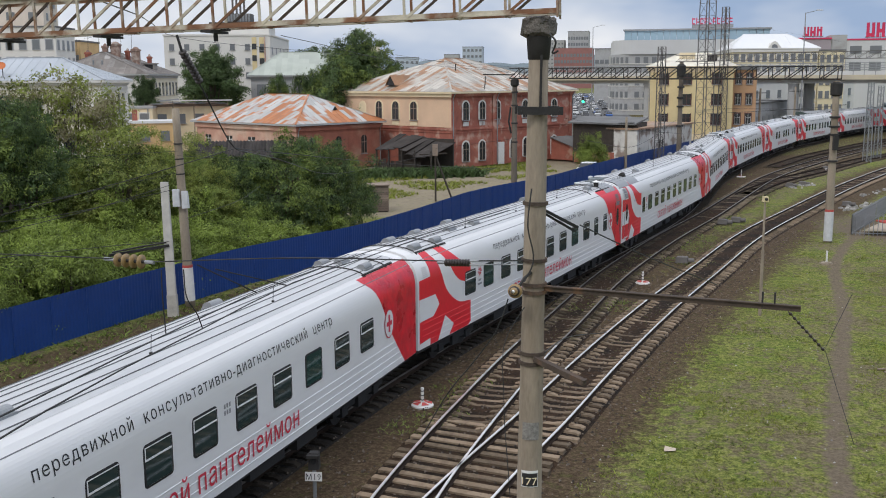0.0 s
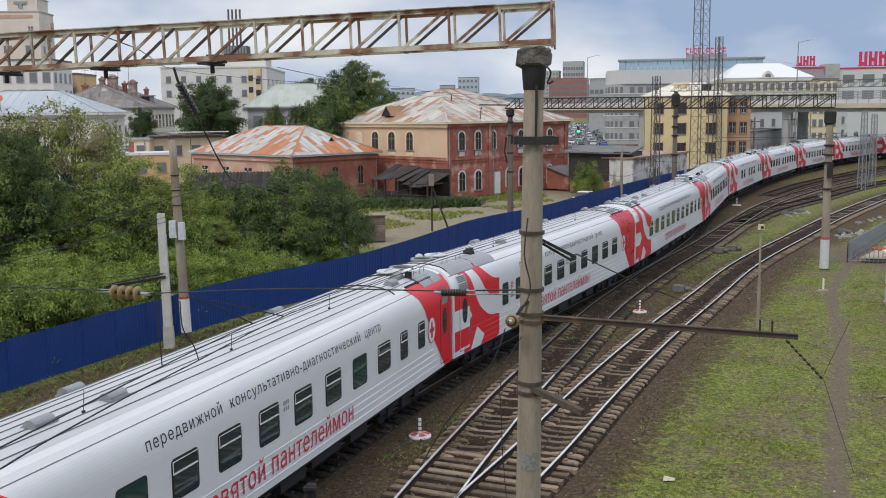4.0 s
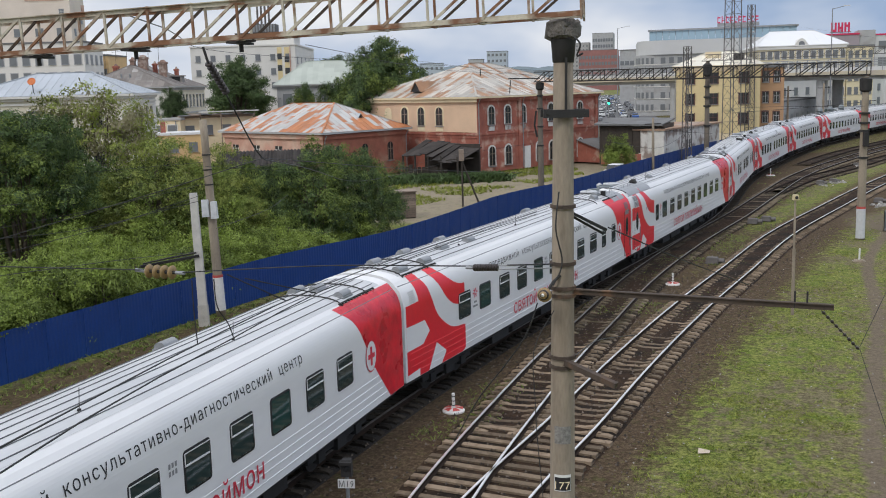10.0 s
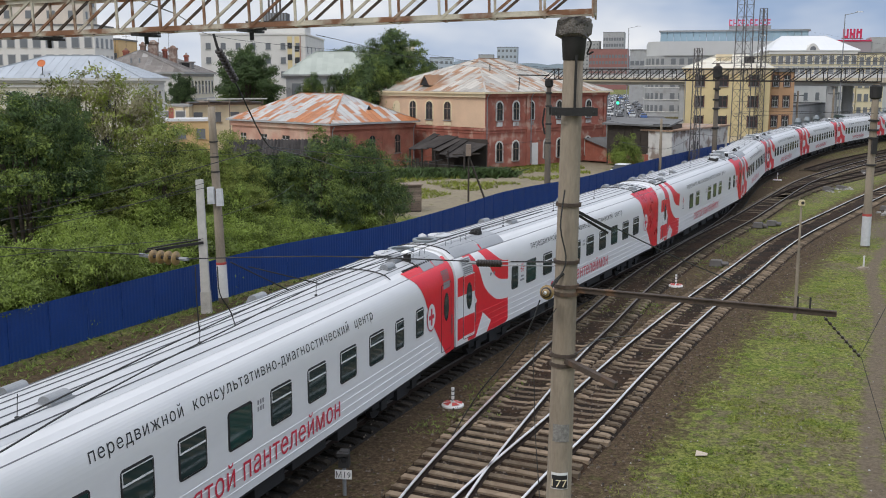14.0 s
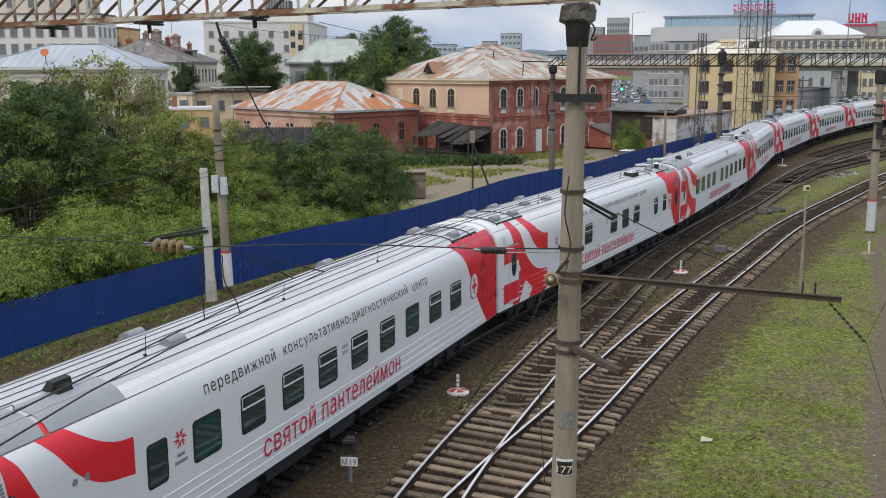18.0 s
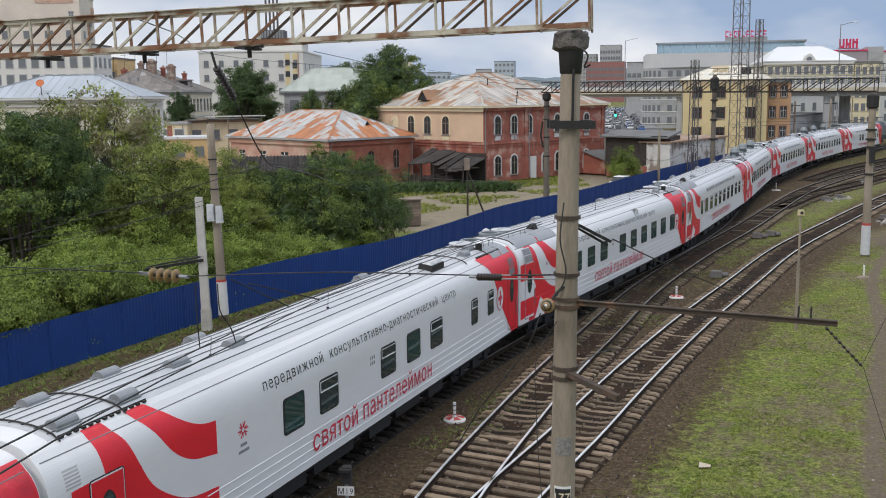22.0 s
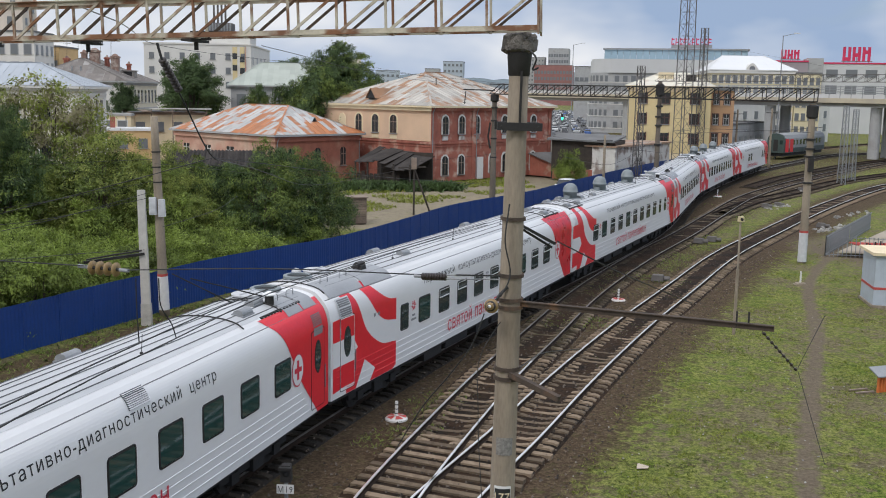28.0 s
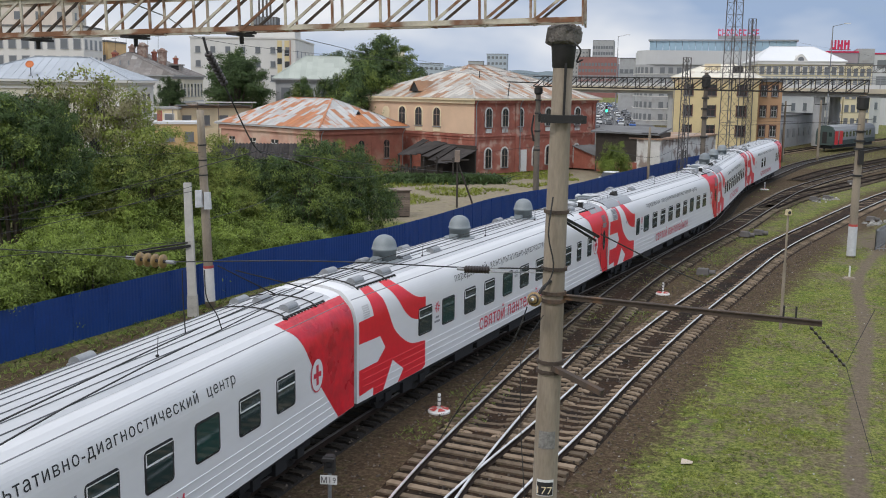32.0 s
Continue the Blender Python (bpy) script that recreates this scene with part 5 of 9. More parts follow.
for i in range(len(fl) - 1):
    (ax, ay), (bx, by) = fl[i], fl[i + 1]
    ln = math.hypot(bx - ax, by - ay)
    s = Shape()
    n = 20
    top = []
    for j in range(n + 1):
        u = j / n * ln
        w = 0.007 if j % 2 else -0.007
        top.append((u, w))
    s.add([(u, w, GZ) for u, w in top] + [(u, w, 1.72) for u, w in top], [(j, j + 1, n + 2 + j, n + 1 + j) for j in range(n)])
    part("fence_panel", s, M_FENCE, fence, at=pose(ax, ay, 0.006 * math.sin(i * 1.7), 0.12 * math.sin(i * 2.3), 0, math.degrees(math.atan2(by - ay, bx - ax))))
    part("fence_post", Shape().box(-0.04, 0.04, 0.03, 0.11, GZ - 0.2, 1.7), M_FENCE, fence, at=pose(ax, ay, 0))

# ------------------------------------------------------------------ portal with its pole
PX, PY = 1.503, 12.9


def concrete_pole(name, x, y, top, r_top, label, lean=(0, 0), category="pole", mat=M_CONCRETE):
    root = thing(name, label, category, pose(x, y, GZ, lean[0], lean[1]))
    h = top - GZ
    s = Shape().lathe([(r_top + 0.0075 * (h - z), z) for z in np.linspace(-0.4, h, 9)], 20)
    part("shaft", s, mat, root, smooth=True)
    return root, h


pole, ph = concrete_pole("portal_pole", PX, PY, 11.11, 0.121, "tall grey concrete pole carrying a steel portal", (0, 0.68))


def band(root, z, r, mat=M_RUSTDK, h=0.1, name="steel_band"):
    part(name, Shape().lathe([(r, z - h / 2), (r + 0.025, z - h / 2), (r + 0.025, z + h / 2), (r, z + h / 2)], 18), mat, root)


cap = Shape().lathe([(0.128, ph - 0.52), (0.136, ph - 0.51), (0.158, ph - 0.24), (0.16, ph - 0.23)], 18)
part("steel_collar", cap, M_STEELDK, pole, "black steel collar", True)
rs = np.random.RandomState(3)
hd = Shape()
ring = [(0.16, ph - 0.23), (0.215, ph - 0.2), (0.22, ph - 0.08), (0.2, ph - 0.03), (0.17, ph)]
hd.lathe(ring, 22)
hd.v = [(x * (1 + rs.normal(0, 0.05)), y * (1 + rs.normal(0, 0.05)), z + rs.normal(0, 0.012)) for x, y, z in hd.v]
part("pole_head", hd, material("crumbled_concrete", (0.16, 0.145, 0.13), 0.95, vary=0.5, scale=8, fine=40, bump=0.8), pole, "crumbling concrete pole head")
part("cross_clamp", Shape().box(-0.27, 0.3, -0.2, -0.14, 10.21, 10.31).box(-0.27, 0.3, 0.14, 0.2, 10.21, 10.31).rod((-0.22, -0.22, 10.26), (-0.22, 0.22, 10.26), 0.012).rod((0.25, -0.22, 10.26), (0.25, 0.22, 10.26), 0.012).box(0.0, 0.03, -0.165, -0.145, 10.3, 10.95), M_STEELDK, pole, "dark steel clamp")
for z in (9.08, 8.34, 8.02, 7.92, 7.1, 6.97):
    band(pole, z, 0.123 + 0.0075 * (ph - z), h=0.045)

# truss beam
truss = thing("portal_truss", "pale painted steel lattice portal beam streaked with rust", "portal beam")
B0, B1 = Vector((1.87, 12.83, 11.15)), Vector((-15.6, 16.8, 10.66))
bd = (B1 - B0).normalized()
bs = Vector((0, 0, 1)).cross(bd).normalized()
bu = bd.cross(bs).normalized()
if bu.z < 0:
    bu = -bu
BH, BW, BL = 0.5, 0.42, (B1 - B0).length
P = lambda u, w, v: B0 + bd * u + bs * w + bu * v
for w in (-BW / 2, BW / 2):
    for v in (0, BH):
        c = Shape().beam(P(0, w, v), P(BL, w, v), 0.075, 0.012, bu).beam(P(0, w, v + (0.03 if v == 0 else -0.03)), P(BL, w, v + (0.03 if v == 0 else -0.03)), 0.012, 0.06, bu)
        part("chord", c, M_RUST, truss)
nb = int(BL / 0.62)
for w in (-BW / 2, BW / 2):
    for i in range(nb + 1):
        u = i * BL / nb
        part("upright", Shape().beam(P(u, w, 0), P(u, w, BH), 0.03, 0.03, bd), M_RUST, truss)
        if i < nb:
            a, b = (0, BH) if w < 0 else (0, BH)
            # front-face diagonals take the pale steel, back-face ones the dark
            part("diagonal", Shape().beam(P(u + BL / nb, w, 0), P(u, w, BH), 0.032, 0.032, bs), M_RUST if w > 0 else M_RUSTDK, truss)
for i in range(0, nb + 1):
    u = i * BL / nb
    part("cross_tie", Shape().beam(P(u, -BW / 2, 0), P(u, BW / 2, 0), 0.03, 0.03), M_RUST, truss)
    part("cross_tie", Shape().beam(P(u, -BW / 2, BH), P(u, BW / 2, BH), 0.03, 0.03), M_RUST, truss)
part("end_plate", Shape().beam(P(0, -BW / 2, -0.05), P(0, -BW / 2, BH + 0.05), 0.1, 0.02, bd), M_RUST, truss)
part("end_plate", Shape().beam(P(0, BW / 2, -0.05), P(0, BW / 2, BH + 0.05), 0.1, 0.02, bd), M_RUST, truss)
for u in (4.55, 6.1, 7.6, 10.2):
    part("hanger_clamp", Shape().beam(P(u, -0.3, -0.04), P(u, 0.3, -0.04), 0.12, 0.03).beam(P(u - 0.2, 0, -0.02), P(u + 0.2, 0, -0.02), 0.08, 0.03).rod(P(u, 0, -0.02), P(u, 0, -0.16), 0.03), M_STEELDK, truss)

# ------------------------------------------------------------------ buildings


def place_of(a, b, z=GZ + 0.2):
    """A building's space: x along its front from a to b, y into it."""
    return pose(a[0], a[1], z, 0, 0, math.degrees(math.atan2(b[1] - a[1], b[0] - a[0]))), math.hypot(b[0] - a[0], b[1] - a[1])


def arch(w, h, n=8):
    r = w / 2
    return [(-r, 0), (r, 0), (r, h - r)] + [(r * math.cos(math.pi * i / n), h - r + r * math.sin(math.pi * i / n)) for i in range(1, n)] + [(-r, h - r)]


# the haze of distance is put into this pale glass colour
M_WINFAR = glass_material("hazy_far_window", (0.16, 0.17, 0.18), 0.3)
_win = {}


def house_window(root, face, u, z, w, h, round_top=False, surround=None, pane=None, bars=True, depth=0.0):
    """A window on face 'front' (y = 0), 'left' (x = 0) or 'right' (x = depth)."""
    key = (w, h, round_top, surround, pane, bars)
    if key not in _win:
        o = arch(w, h) if round_top else [(-w / 2, 0), (w / 2, 0), (w / 2, h), (-w / 2, h)]
        fn = lambda a, b, c: (a, c, b)
        sur = None
        if surround:
            big = arch(w + 0.4, h + 0.2) if round_top else [(-w / 2 - 0.14, -0.1), (w / 2 + 0.14, -0.1), (w / 2 + 0.14, h + 0.14), (-w / 2 - 0.14, h + 0.14)]
            sur = Shape().prism(big, lambda a, b, c: (a, -c, b), 0.05).mesh("surround", surround)
        pn = Shape().prism(o, lambda a, b, c: (a, -c, b), 0.062).mesh("pane", pane or M_WINDARK)
        br = None
        if bars:
            s = Shape().box(-0.03, 0.03, -0.09, -0.062, 0, h - (0.05 if round_top else 0)).box(-w / 2, w / 2, -0.09, -0.062, h * 0.62 - 0.03, h * 0.62 + 0.03)
            s.box(-w / 2, -w / 2 + 0.05, -0.085, -0.062, 0, h * 0.75).box(w / 2 - 0.05, w / 2, -0.085, -0.062, 0, h * 0.75).box(-w / 2, w / 2, -0.085, -0.062, 0, 0.06)
            br = s.mesh("window_frame", M_WOODGREY if round_top else M_MAROON if (w, h) == (1.15, 1.55) else M_WHITEPAINT if surround is None else M_GREYWALL)
        sl = Shape().box(-w / 2 - 0.1, w / 2 + 0.1, -0.16, -0.0, -0.1, -0.02).mesh("window_sill", M_GREYSTEEL)
        _win[key] = (sur, pn, br, sl)
    sur, pn, br, sl = _win[key]
    m = {"front": pose(u, 0, z), "left": pose(0, u, z, 0, 0, -90), "right": pose(depth, u, z, 0, 0, 90)}[face]
    ob = part("window", pn, None, root, "dark glass window", at=m)
    if sur:
        part("surround", sur, None, ob, "plaster surround")
    if br:
        part("window_frame", br, None, ob)
    part("window_sill", sl, None, ob)
    return ob


def slope(a, b, c, d, mat, root, strip=0.75, course=2.2, seam=0.03):
    """One sheet-metal roof slope: eave a to b, ridge d (over a) to c (over b), in separate sheets with raised seams."""
    a, b, c, d = map(Vector, (a, b, c, d))
    e = (b - a)
    W = e.length
    e /= W
    ud, uc = (d - a).dot(e), (c - a).dot(e)
    up = (d - a) - e * ud
    H_ = up.length
    up /= H_
    nrm = e.cross(up)
    if nrm.z < 0:
        nrm = -nrm
    lim = lambda u: H_ * max(0.0, min(1.0, u / ud if ud > 0.01 else 1.0, (W - u) / (W - uc) if W - uc > 0.01 else 1.0))
    n = max(1, int(W / strip))
    rs = np.random.RandomState(int(W * 100) % 999)
    base = part("roof_slope", Shape().add([a - nrm * 0.03, b - nrm * 0.03, c - nrm * 0.03, d - nrm * 0.03], [(0, 1, 2, 3)]), mat, root)
    for i in range(n):
        s = Shape()
        u0, u1 = W * i / n, W * (i + 1) / n
        h0, h1 = lim(u0), lim(u1)
        top = max(h0, h1)
        v = 0.0
        off = rs.uniform(0.5, course)
        while v < top - 0.02:
            v2 = min(top, v + off)
            off = course
            q = [a + e * u0 + up * min(v, h0), a + e * u1 + up * min(v, h1), a + e * u1 + up * min(v2, h1), a + e * u0 + up * min(v2, h0)]
            k = nrm * rs.uniform(0.0, 0.012)
            s.add([p + k for p in q], [(0, 1, 2, 3)])
            v = v2
        if h0 > 0.1:
            s.beam(a + e * u0 + nrm * seam / 2, a + e * u0 + up * h0 + nrm * seam / 2, 0.03, seam, nrm)
        part("roof_sheet", s, mat, base)
    return base


def hip_roof(root, W, D, ze, zr, mat, ridge, over=0.5, fascia=M_CREAMTRIM, strip=0.75, course=2.2):
    """Hipped roof over W x D; ridge = (x0, y0, x1, y1)."""
    A, B, C, Dd = (-over, -over, ze), (W + over, -over, ze), (W + over, D + over, ze), (-over, D + over, ze)
    R0, R1 = (ridge[0], ridge[1], zr), (ridge[2], ridge[3], zr)
    if abs(ridge[2] - ridge[0]) > abs(ridge[3] - ridge[1]):
        faces = [(A, B, R1, R0), (B, C, R1, R1), (C, Dd, R0, R1), (Dd, A, R0, R0)]
    else:
        faces = [(A, B, R0, R0), (B, C, R1, R0), (C, Dd, R1, R1), (Dd, A, R0, R1)]
    for f in faces:
        slope(*f, mat, root, strip, course)
    part("eave", Shape().box(-over, W + over, -over, D + over, ze - 0.22, ze - 0.02), fascia, root, "projecting eave")
    for p, q in ((A, R0), (B, R1 if abs(ridge[2] - ridge[0]) > abs(ridge[3] - ridge[1]) else R0), (R0, R1)):
        part("ridge_cap", Shape().beam(Vector(p) + Vector((0, 0, 0.03)), Vector(q) + Vector((0, 0, 0.03)), 0.2, 0.05), mat, root)


def downpipe(root, x, y, z0, z1):
    part("downpipe", Shape().tube([(x, y - 0.1, z0 + 0.2), (x, y - 0.1, z1 - 0.8), (x, y - 0.3, z1 - 0.4), (x, y - 0.5, z1 - 0.2)], 0.06, 6), M_GREYSTEEL, root)


def block(name, label, a, b, depth, z1, wall, rows=(), side_rows=(), roof=M_GREYROOF, z0=GZ, parapet=0.3, category="building", surround=None):
    """A plain far building with a grid of windows: rows of (z, w, h, count)."""
    m, W = place_of(a, b, 0)
    r = thing(name, label, category, m)
    part("wall", Shape().box(0, W, 0, depth, z0, z1), wall, r)
    part("roof", Shape().box(-0.15, W + 0.15, -0.15, depth + 0.15, z1, z1 + parapet), roof, r)
    for z, w, h, n in rows:
        for i in range(n):
            house_window(r, "front", (i + 0.5) * W / n, z, w, h, surround=surround, bars=False, pane=M_WINFAR)
    for side, z, w, h, n in side_rows:
        for i in range(n):
            house_window(r, side, (i + 0.5) * depth / n, z, w, h, surround=surround, bars=False, pane=M_WINFAR, depth=W)
    return r, W


# two-storey building: red brick front, cream upper side
m, W = place_of((4.9, 118.4), (21.5, 134.3))
D = 20.9
big = thing("two_storey_building", "two-storey brick building, cream-plastered upper side, rusty sheet roof", "building", m)
E = 8.9
part("lower_wall", Shape().box(0, W, 0, D, 0, 4.45), M_BRICK, big, "red brick lower storey")
part("upper_wall", Shape().box(0.06, W - 0.06, 0.06, D, 4.45, E - 0.2), M_BRICK, big, "red brick upper storey")
part("side_plaster", Shape().box(0.0, 0.058, 0.0, D, 4.75, E - 0.2), M_CREAM, big, "cream plaster")
part("string_course", Shape().box(-0.12, W + 0.12, -0.12, D, 4.42, 4.62).box(-0.08, W + 0.08, -0.08, D, 4.1, 4.2), M_BRICK, big)
part("cornice", Shape().box(-0.3, W + 0.3, -0.3, D, E - 0.55, E - 0.2, taper=-0.0), M_BRICK, big)
part("side_cornice", Shape().box(-0.33, -0.3, -0.3, D, E - 0.62, E - 0.2), M_CREAMTRIM, big)
for x in (0.0, 7.2, W - 0.6):
    part("pilaster", Shape().box(x - 0.05, x + 0.6, -0.1, 0.0, 0, E - 0.5), M_BRICK, big)
for x in (2.4, 5.28, 8.0, 13.3, 19.15):
    house_window(big, "front", x, 5.55, 0.95, 2.15, True, M_PEEL)
    part("apron_panel", Shape().box(x - 0.5, x + 0.5, -0.05, 0, 4.85, 5.35), M_PEEL, big)
for x in (2.4, 5.28, 11.0, 13.5, 19.15):
    house_window(big, "front", x, 0.7, 1.0, 2.3, True, M_PEEL)
part("porch_door", Shape().box(8.2, 9.3, -0.08, 0, 0, 2.7), M_WHITEPAINT, big, "pale old door")
for y in (6.3, 9.5, 12.5):
    house_window(big, "left", y, 5.5, 1.15, 2.2, True, M_CREAMTRIM)
    part("apron_panel", Shape().box(-0.05, 0, y - 0.6, y + 0.6, 4.85, 5.3), M_CREAMTRIM, big)
blind = Shape().prism(arch(1.3, 2.2), lambda a, b, c: (-c, 15.6 - a, 5.5 + b), 0.06)
part("blind_window", blind, M_CREAMTRIM, big, "walled-up arched window")
hip_roof(big, W, D, E, 13.0, M_RUSTROOF, (9.6, 10.5, 13.4, 10.5), 0.6)
downpipe(big, 0.15, -0.05, 0, E)
downpipe(big, 7.9, -0.05, 0, E)
downpipe(big, W - 0.1, -0.05, 0, E)
for x, y, z in ((2.6, 10.9, 9.6),):
    dm = Shape()
    dm.add([(x - 2.2, y - 0.9, z), (x - 2.2, y + 0.9, z), (x - 2.2, y, z + 1.25), (x + 1.6, y - 0.9, z), (x + 1.6, y + 0.9, z), (x + 1.6, y, z + 1.25)], [(0, 3, 5, 2), (1, 2, 5, 4)])
    dd = part("dormer", dm, M_RUSTROOF, big, "small triangular dormer")
    # solid near-black block stands in for the shade inside the dormer
    part("dormer_opening", Shape().add([(x - 2.1, y - 0.75, z), (x - 2.1, y + 0.75, z), (x - 2.1, y, z + 1.1), (x - 1.9, y - 0.75, z), (x - 1.9, y + 0.75, z), (x - 1.9, y, z + 1.1)], [(0, 2, 1), (3, 4, 5), (0, 1, 4, 3), (1, 2, 5, 4), (2, 0, 3, 5)]), M_UNDER, dd, "dark opening")
part("lean_to", Shape().add([(18.6, -4.2, 0), (23.5, -4.2, 0), (23.5, 0, 0), (18.6, 0, 0), (18.6, -4.2, 1.5), (23.5, -4.2, 1.5), (23.5, 0, 2.7), (18.6, 0, 2.7)], [(0, 1, 5, 4), (1, 2, 6, 5), (3, 0, 4, 7), (4, 5, 6, 7)]), M_BRICK, big, "low brick lean-to")
part("lean_to_roof", Shape().add([(18.3, -4.6, 1.45), (23.8, -4.6, 1.45), (23.8, 0, 2.8), (18.3, 0, 2.8), (18.3, -4.6, 1.55), (23.8, -4.6, 1.55), (23.8, 0, 2.9), (18.3, 0, 2.9)], [(3, 2, 1, 0), (4, 5, 6, 7), (0, 1, 5, 4), (1, 2, 6, 5), (3, 0, 4, 7)]), M_GREYROOF, big, "grey lean-to roof")
for x, y in ((7.0, 6.0), (9.5, 9.0)):
    part("roof_pipe", Shape().rod((x, y, 10.0), (x, y, 12.2), 0.06), M_STEELDK, big)

# low red building with an orange roof
m, W = place_of((-12.75, 115.45), (-3.62, 124.49))
D = 20.0
low = thing("one_storey_building", "low red brick building with a hipped orange-rusted sheet roof", "building", m)
part("wall", Shape().box(0, W, 0, D, 0, 5.1), M_BRICKLOW, low, "red brick wall")
part("side_wall", Shape().box(-0.03, 0, 0.02, D, 0, 5.1), M_BRICKPALE, low, "pale flaking plaster over brick")
part("cornice", Shape().box(-0.25, W + 0.25, -0.25, D, 4.6, 5.1), M_BRICKLOW, low)
part("side_cornice", Shape().box(-0.28, -0.25, -0.25, D, 4.6, 5.1), M_BRICKPALE, low)
for x, op in ((2.25, 1), (4.2, 0), (6.2, 1), (8.2, 0), (10.2, 1)):
    if op:
        house_window(low, "front", x, 1.6, 0.85, 2.2, True, None)
    else:
        part("blind_window", Shape().prism(arch(0.9, 2.2), lambda a, b, c, x=x: (x + a, -c, 1.6 + b), 0.05), M_BRICKLOW, low, "walled-up arch")
house_window(low, "left", 8.5, 2.5, 1.4, 1.2, False, None)
for y in (13.0, 17.5):
    house_window(low, "left", y, 2.5, 1.2, 1.2, False, None)
hip_roof(low, W, D, 5.4, 8.6, M_ORANGEROOF, (W / 2, 5.6, W / 2, 14.2), 0.6, M_GREYWALL)
downpipe(low, 0.1, -0.05, 0, 5.2)
downpipe(low, W - 0.1, -0.05, 0, 5.2)
x, y = 7.4, 1.9
dm = Shape().add([(x - 0.9, y, 6.1), (x + 0.9, y, 6.1), (x, y, 7.3), (x - 0.9, y + 2.6, 6.3), (x + 0.9, y + 2.6, 6.3), (x, y + 2.6, 7.3)], [(0, 3, 5, 2), (1, 2, 5, 4)])
dd = part("dormer", dm, M_BLUEROOF, low, "small triangular dormer")
# near-black block in place of the dormer's inner shade
part("dormer_opening", Shape().add([(x - 0.75, y + 0.1, 6.15), (x + 0.75, y + 0.1, 6.15), (x, y + 0.1, 7.15), (x - 0.75, y + 0.3, 6.15), (x + 0.75, y + 0.3, 6.15), (x, y + 0.3, 7.15)], [(0, 1, 2), (5, 4, 3), (0, 3, 4, 1), (1, 4, 5, 2), (2, 5, 3, 0)]), M_UNDER, dd)

# dark corrugated shed in front of the low building
m, W = place_of((-22.5, 103.5), (-12.6, 104.6))
sh = thing("corrugated_shed", "dark open shed with a black corrugated roof", "shed", m)
co = Shape()
n = 56
for i in range(n):
    u0, u1 = W * i / n, W * (i + 1) / n
    z = 0.14 * (i % 2)
    co.add([(u0, -2.2, 2.75 + z), (u1, -2.2, 2.75 + 0.14 - z), (u1, 3.5, 4.0 + 0.14 - z), (u0, 3.5, 4.0 + z)], [(0, 1, 2, 3)])
part("roof_sheet", co, M_DARKROOF, sh, "black corrugated roof")
part("back_wall", Shape().box(0, W, 3.2, 3.4, 0, 3.9).box(0, W, -1.2, -1.05, 0, 2.6), M_DARKWOOD, sh)
for x in np.linspace(0.2, W - 0.2, 5):
    part("post", Shape().box(x - 0.08, x + 0.08, -2.0, -1.84, 0, 2.8), M_DARKWOOD, sh)

# collapsing lean-to between the two brick buildings
m, W = place_of((-3.4, 117.0), (2.9, 112.6))
ln = thing("timber_lean_to", "dilapidated dark timber lean-to with a sagging roof", "shed", m)
rs = np.random.RandomState(8)
for i in range(9):
    u = i * W / 9
    z0, z1 = 2.5 + 0.35 * math.sin(i * 0.7) - 0.04 * i + rs.normal(0, 0.06), 4.0 - 0.09 * i + rs.normal(0, 0.05)
    s = Shape().add([(u, -1, z0), (u + W / 9 * 1.08, -1, z0 - 0.06), (u + W / 9 * 1.08, 4, z1 - 0.06), (u, 4, z1), (u, -1, z0 - 0.06), (u + W / 9 * 1.08, -1, z0 - 0.12), (u + W / 9 * 1.08, 4, z1 - 0.12), (u, 4, z1 - 0.06)], [(0, 1, 2, 3), (7, 6, 5, 4), (0, 4, 5, 1), (1, 5, 6, 2), (3, 7, 4, 0)])
    part("roof_sheet", s, M_DARKROOF, ln)
for x in (0.1, 1.8, 3.6, 5.4, W - 0.1):
    part("post", Shape().box(x - 0.08, x + 0.08, -0.9, -0.74, 0, 2.5), M_DARKWOOD, ln)
part("back_wall", Shape().box(0, W, 3.6, 3.8, 0, 3.6), M_DARKWOOD, ln)
for i in range(10):
    part("plank", Shape().box(i * 0.6, i * 0.6 + 0.5, -0.4, -0.36, 0, 1.1 + 0.3 * rs.rand()), M_DARKWOOD, ln)

# sheds right of the brick building
m, W = place_of((20.4, 126.4), (27.6, 123.0))
gs = thing("garage_row", "dark sooty garages with a sagging felt roof", "garage", m)
part("wall", Shape().box(0, W, 0, 6, 0, 4.85), M_DARKWOOD, gs, "dark sooty wall")
part("brick_foot", Shape().box(0.2, W - 0.1, -0.06, -0.01, 0, 1.3), M_BRICK, gs, "brick footing")
for i in range(8):
    part("wall_board", Shape().box(0.3 + i * W / 8, 0.2 + (i + 1) * W / 8, -0.06, -0.01, 1.4, 4.65), M_DARKWOOD, gs)
part("roof", Shape().add([(-0.5, -0.7, 4.85), (W, -0.7, 4.70), (W, 6.5, 5.20), (-0.5, 6.5, 5.35), (-0.5, -0.7, 5.05), (W, -0.7, 4.90), (W, 6.5, 5.40), (-0.5, 6.5, 5.55)], [(3, 2, 1, 0), (4, 5, 6, 7), (0, 1, 5, 4), (1, 2, 6, 5), (2, 3, 7, 6), (3, 0, 4, 7)]), M_GREYROOF, gs, "grey felt roof")
m, W = place_of((27.5, 122.4), (38.5, 137.7))
ws = thing("whitewashed_shed", "peeling whitewashed concrete shed", "shed", m)
part("wall", Shape().box(0, W, 0, 6, 0, 4.15), M_PEEL, ws, "peeling whitewash")
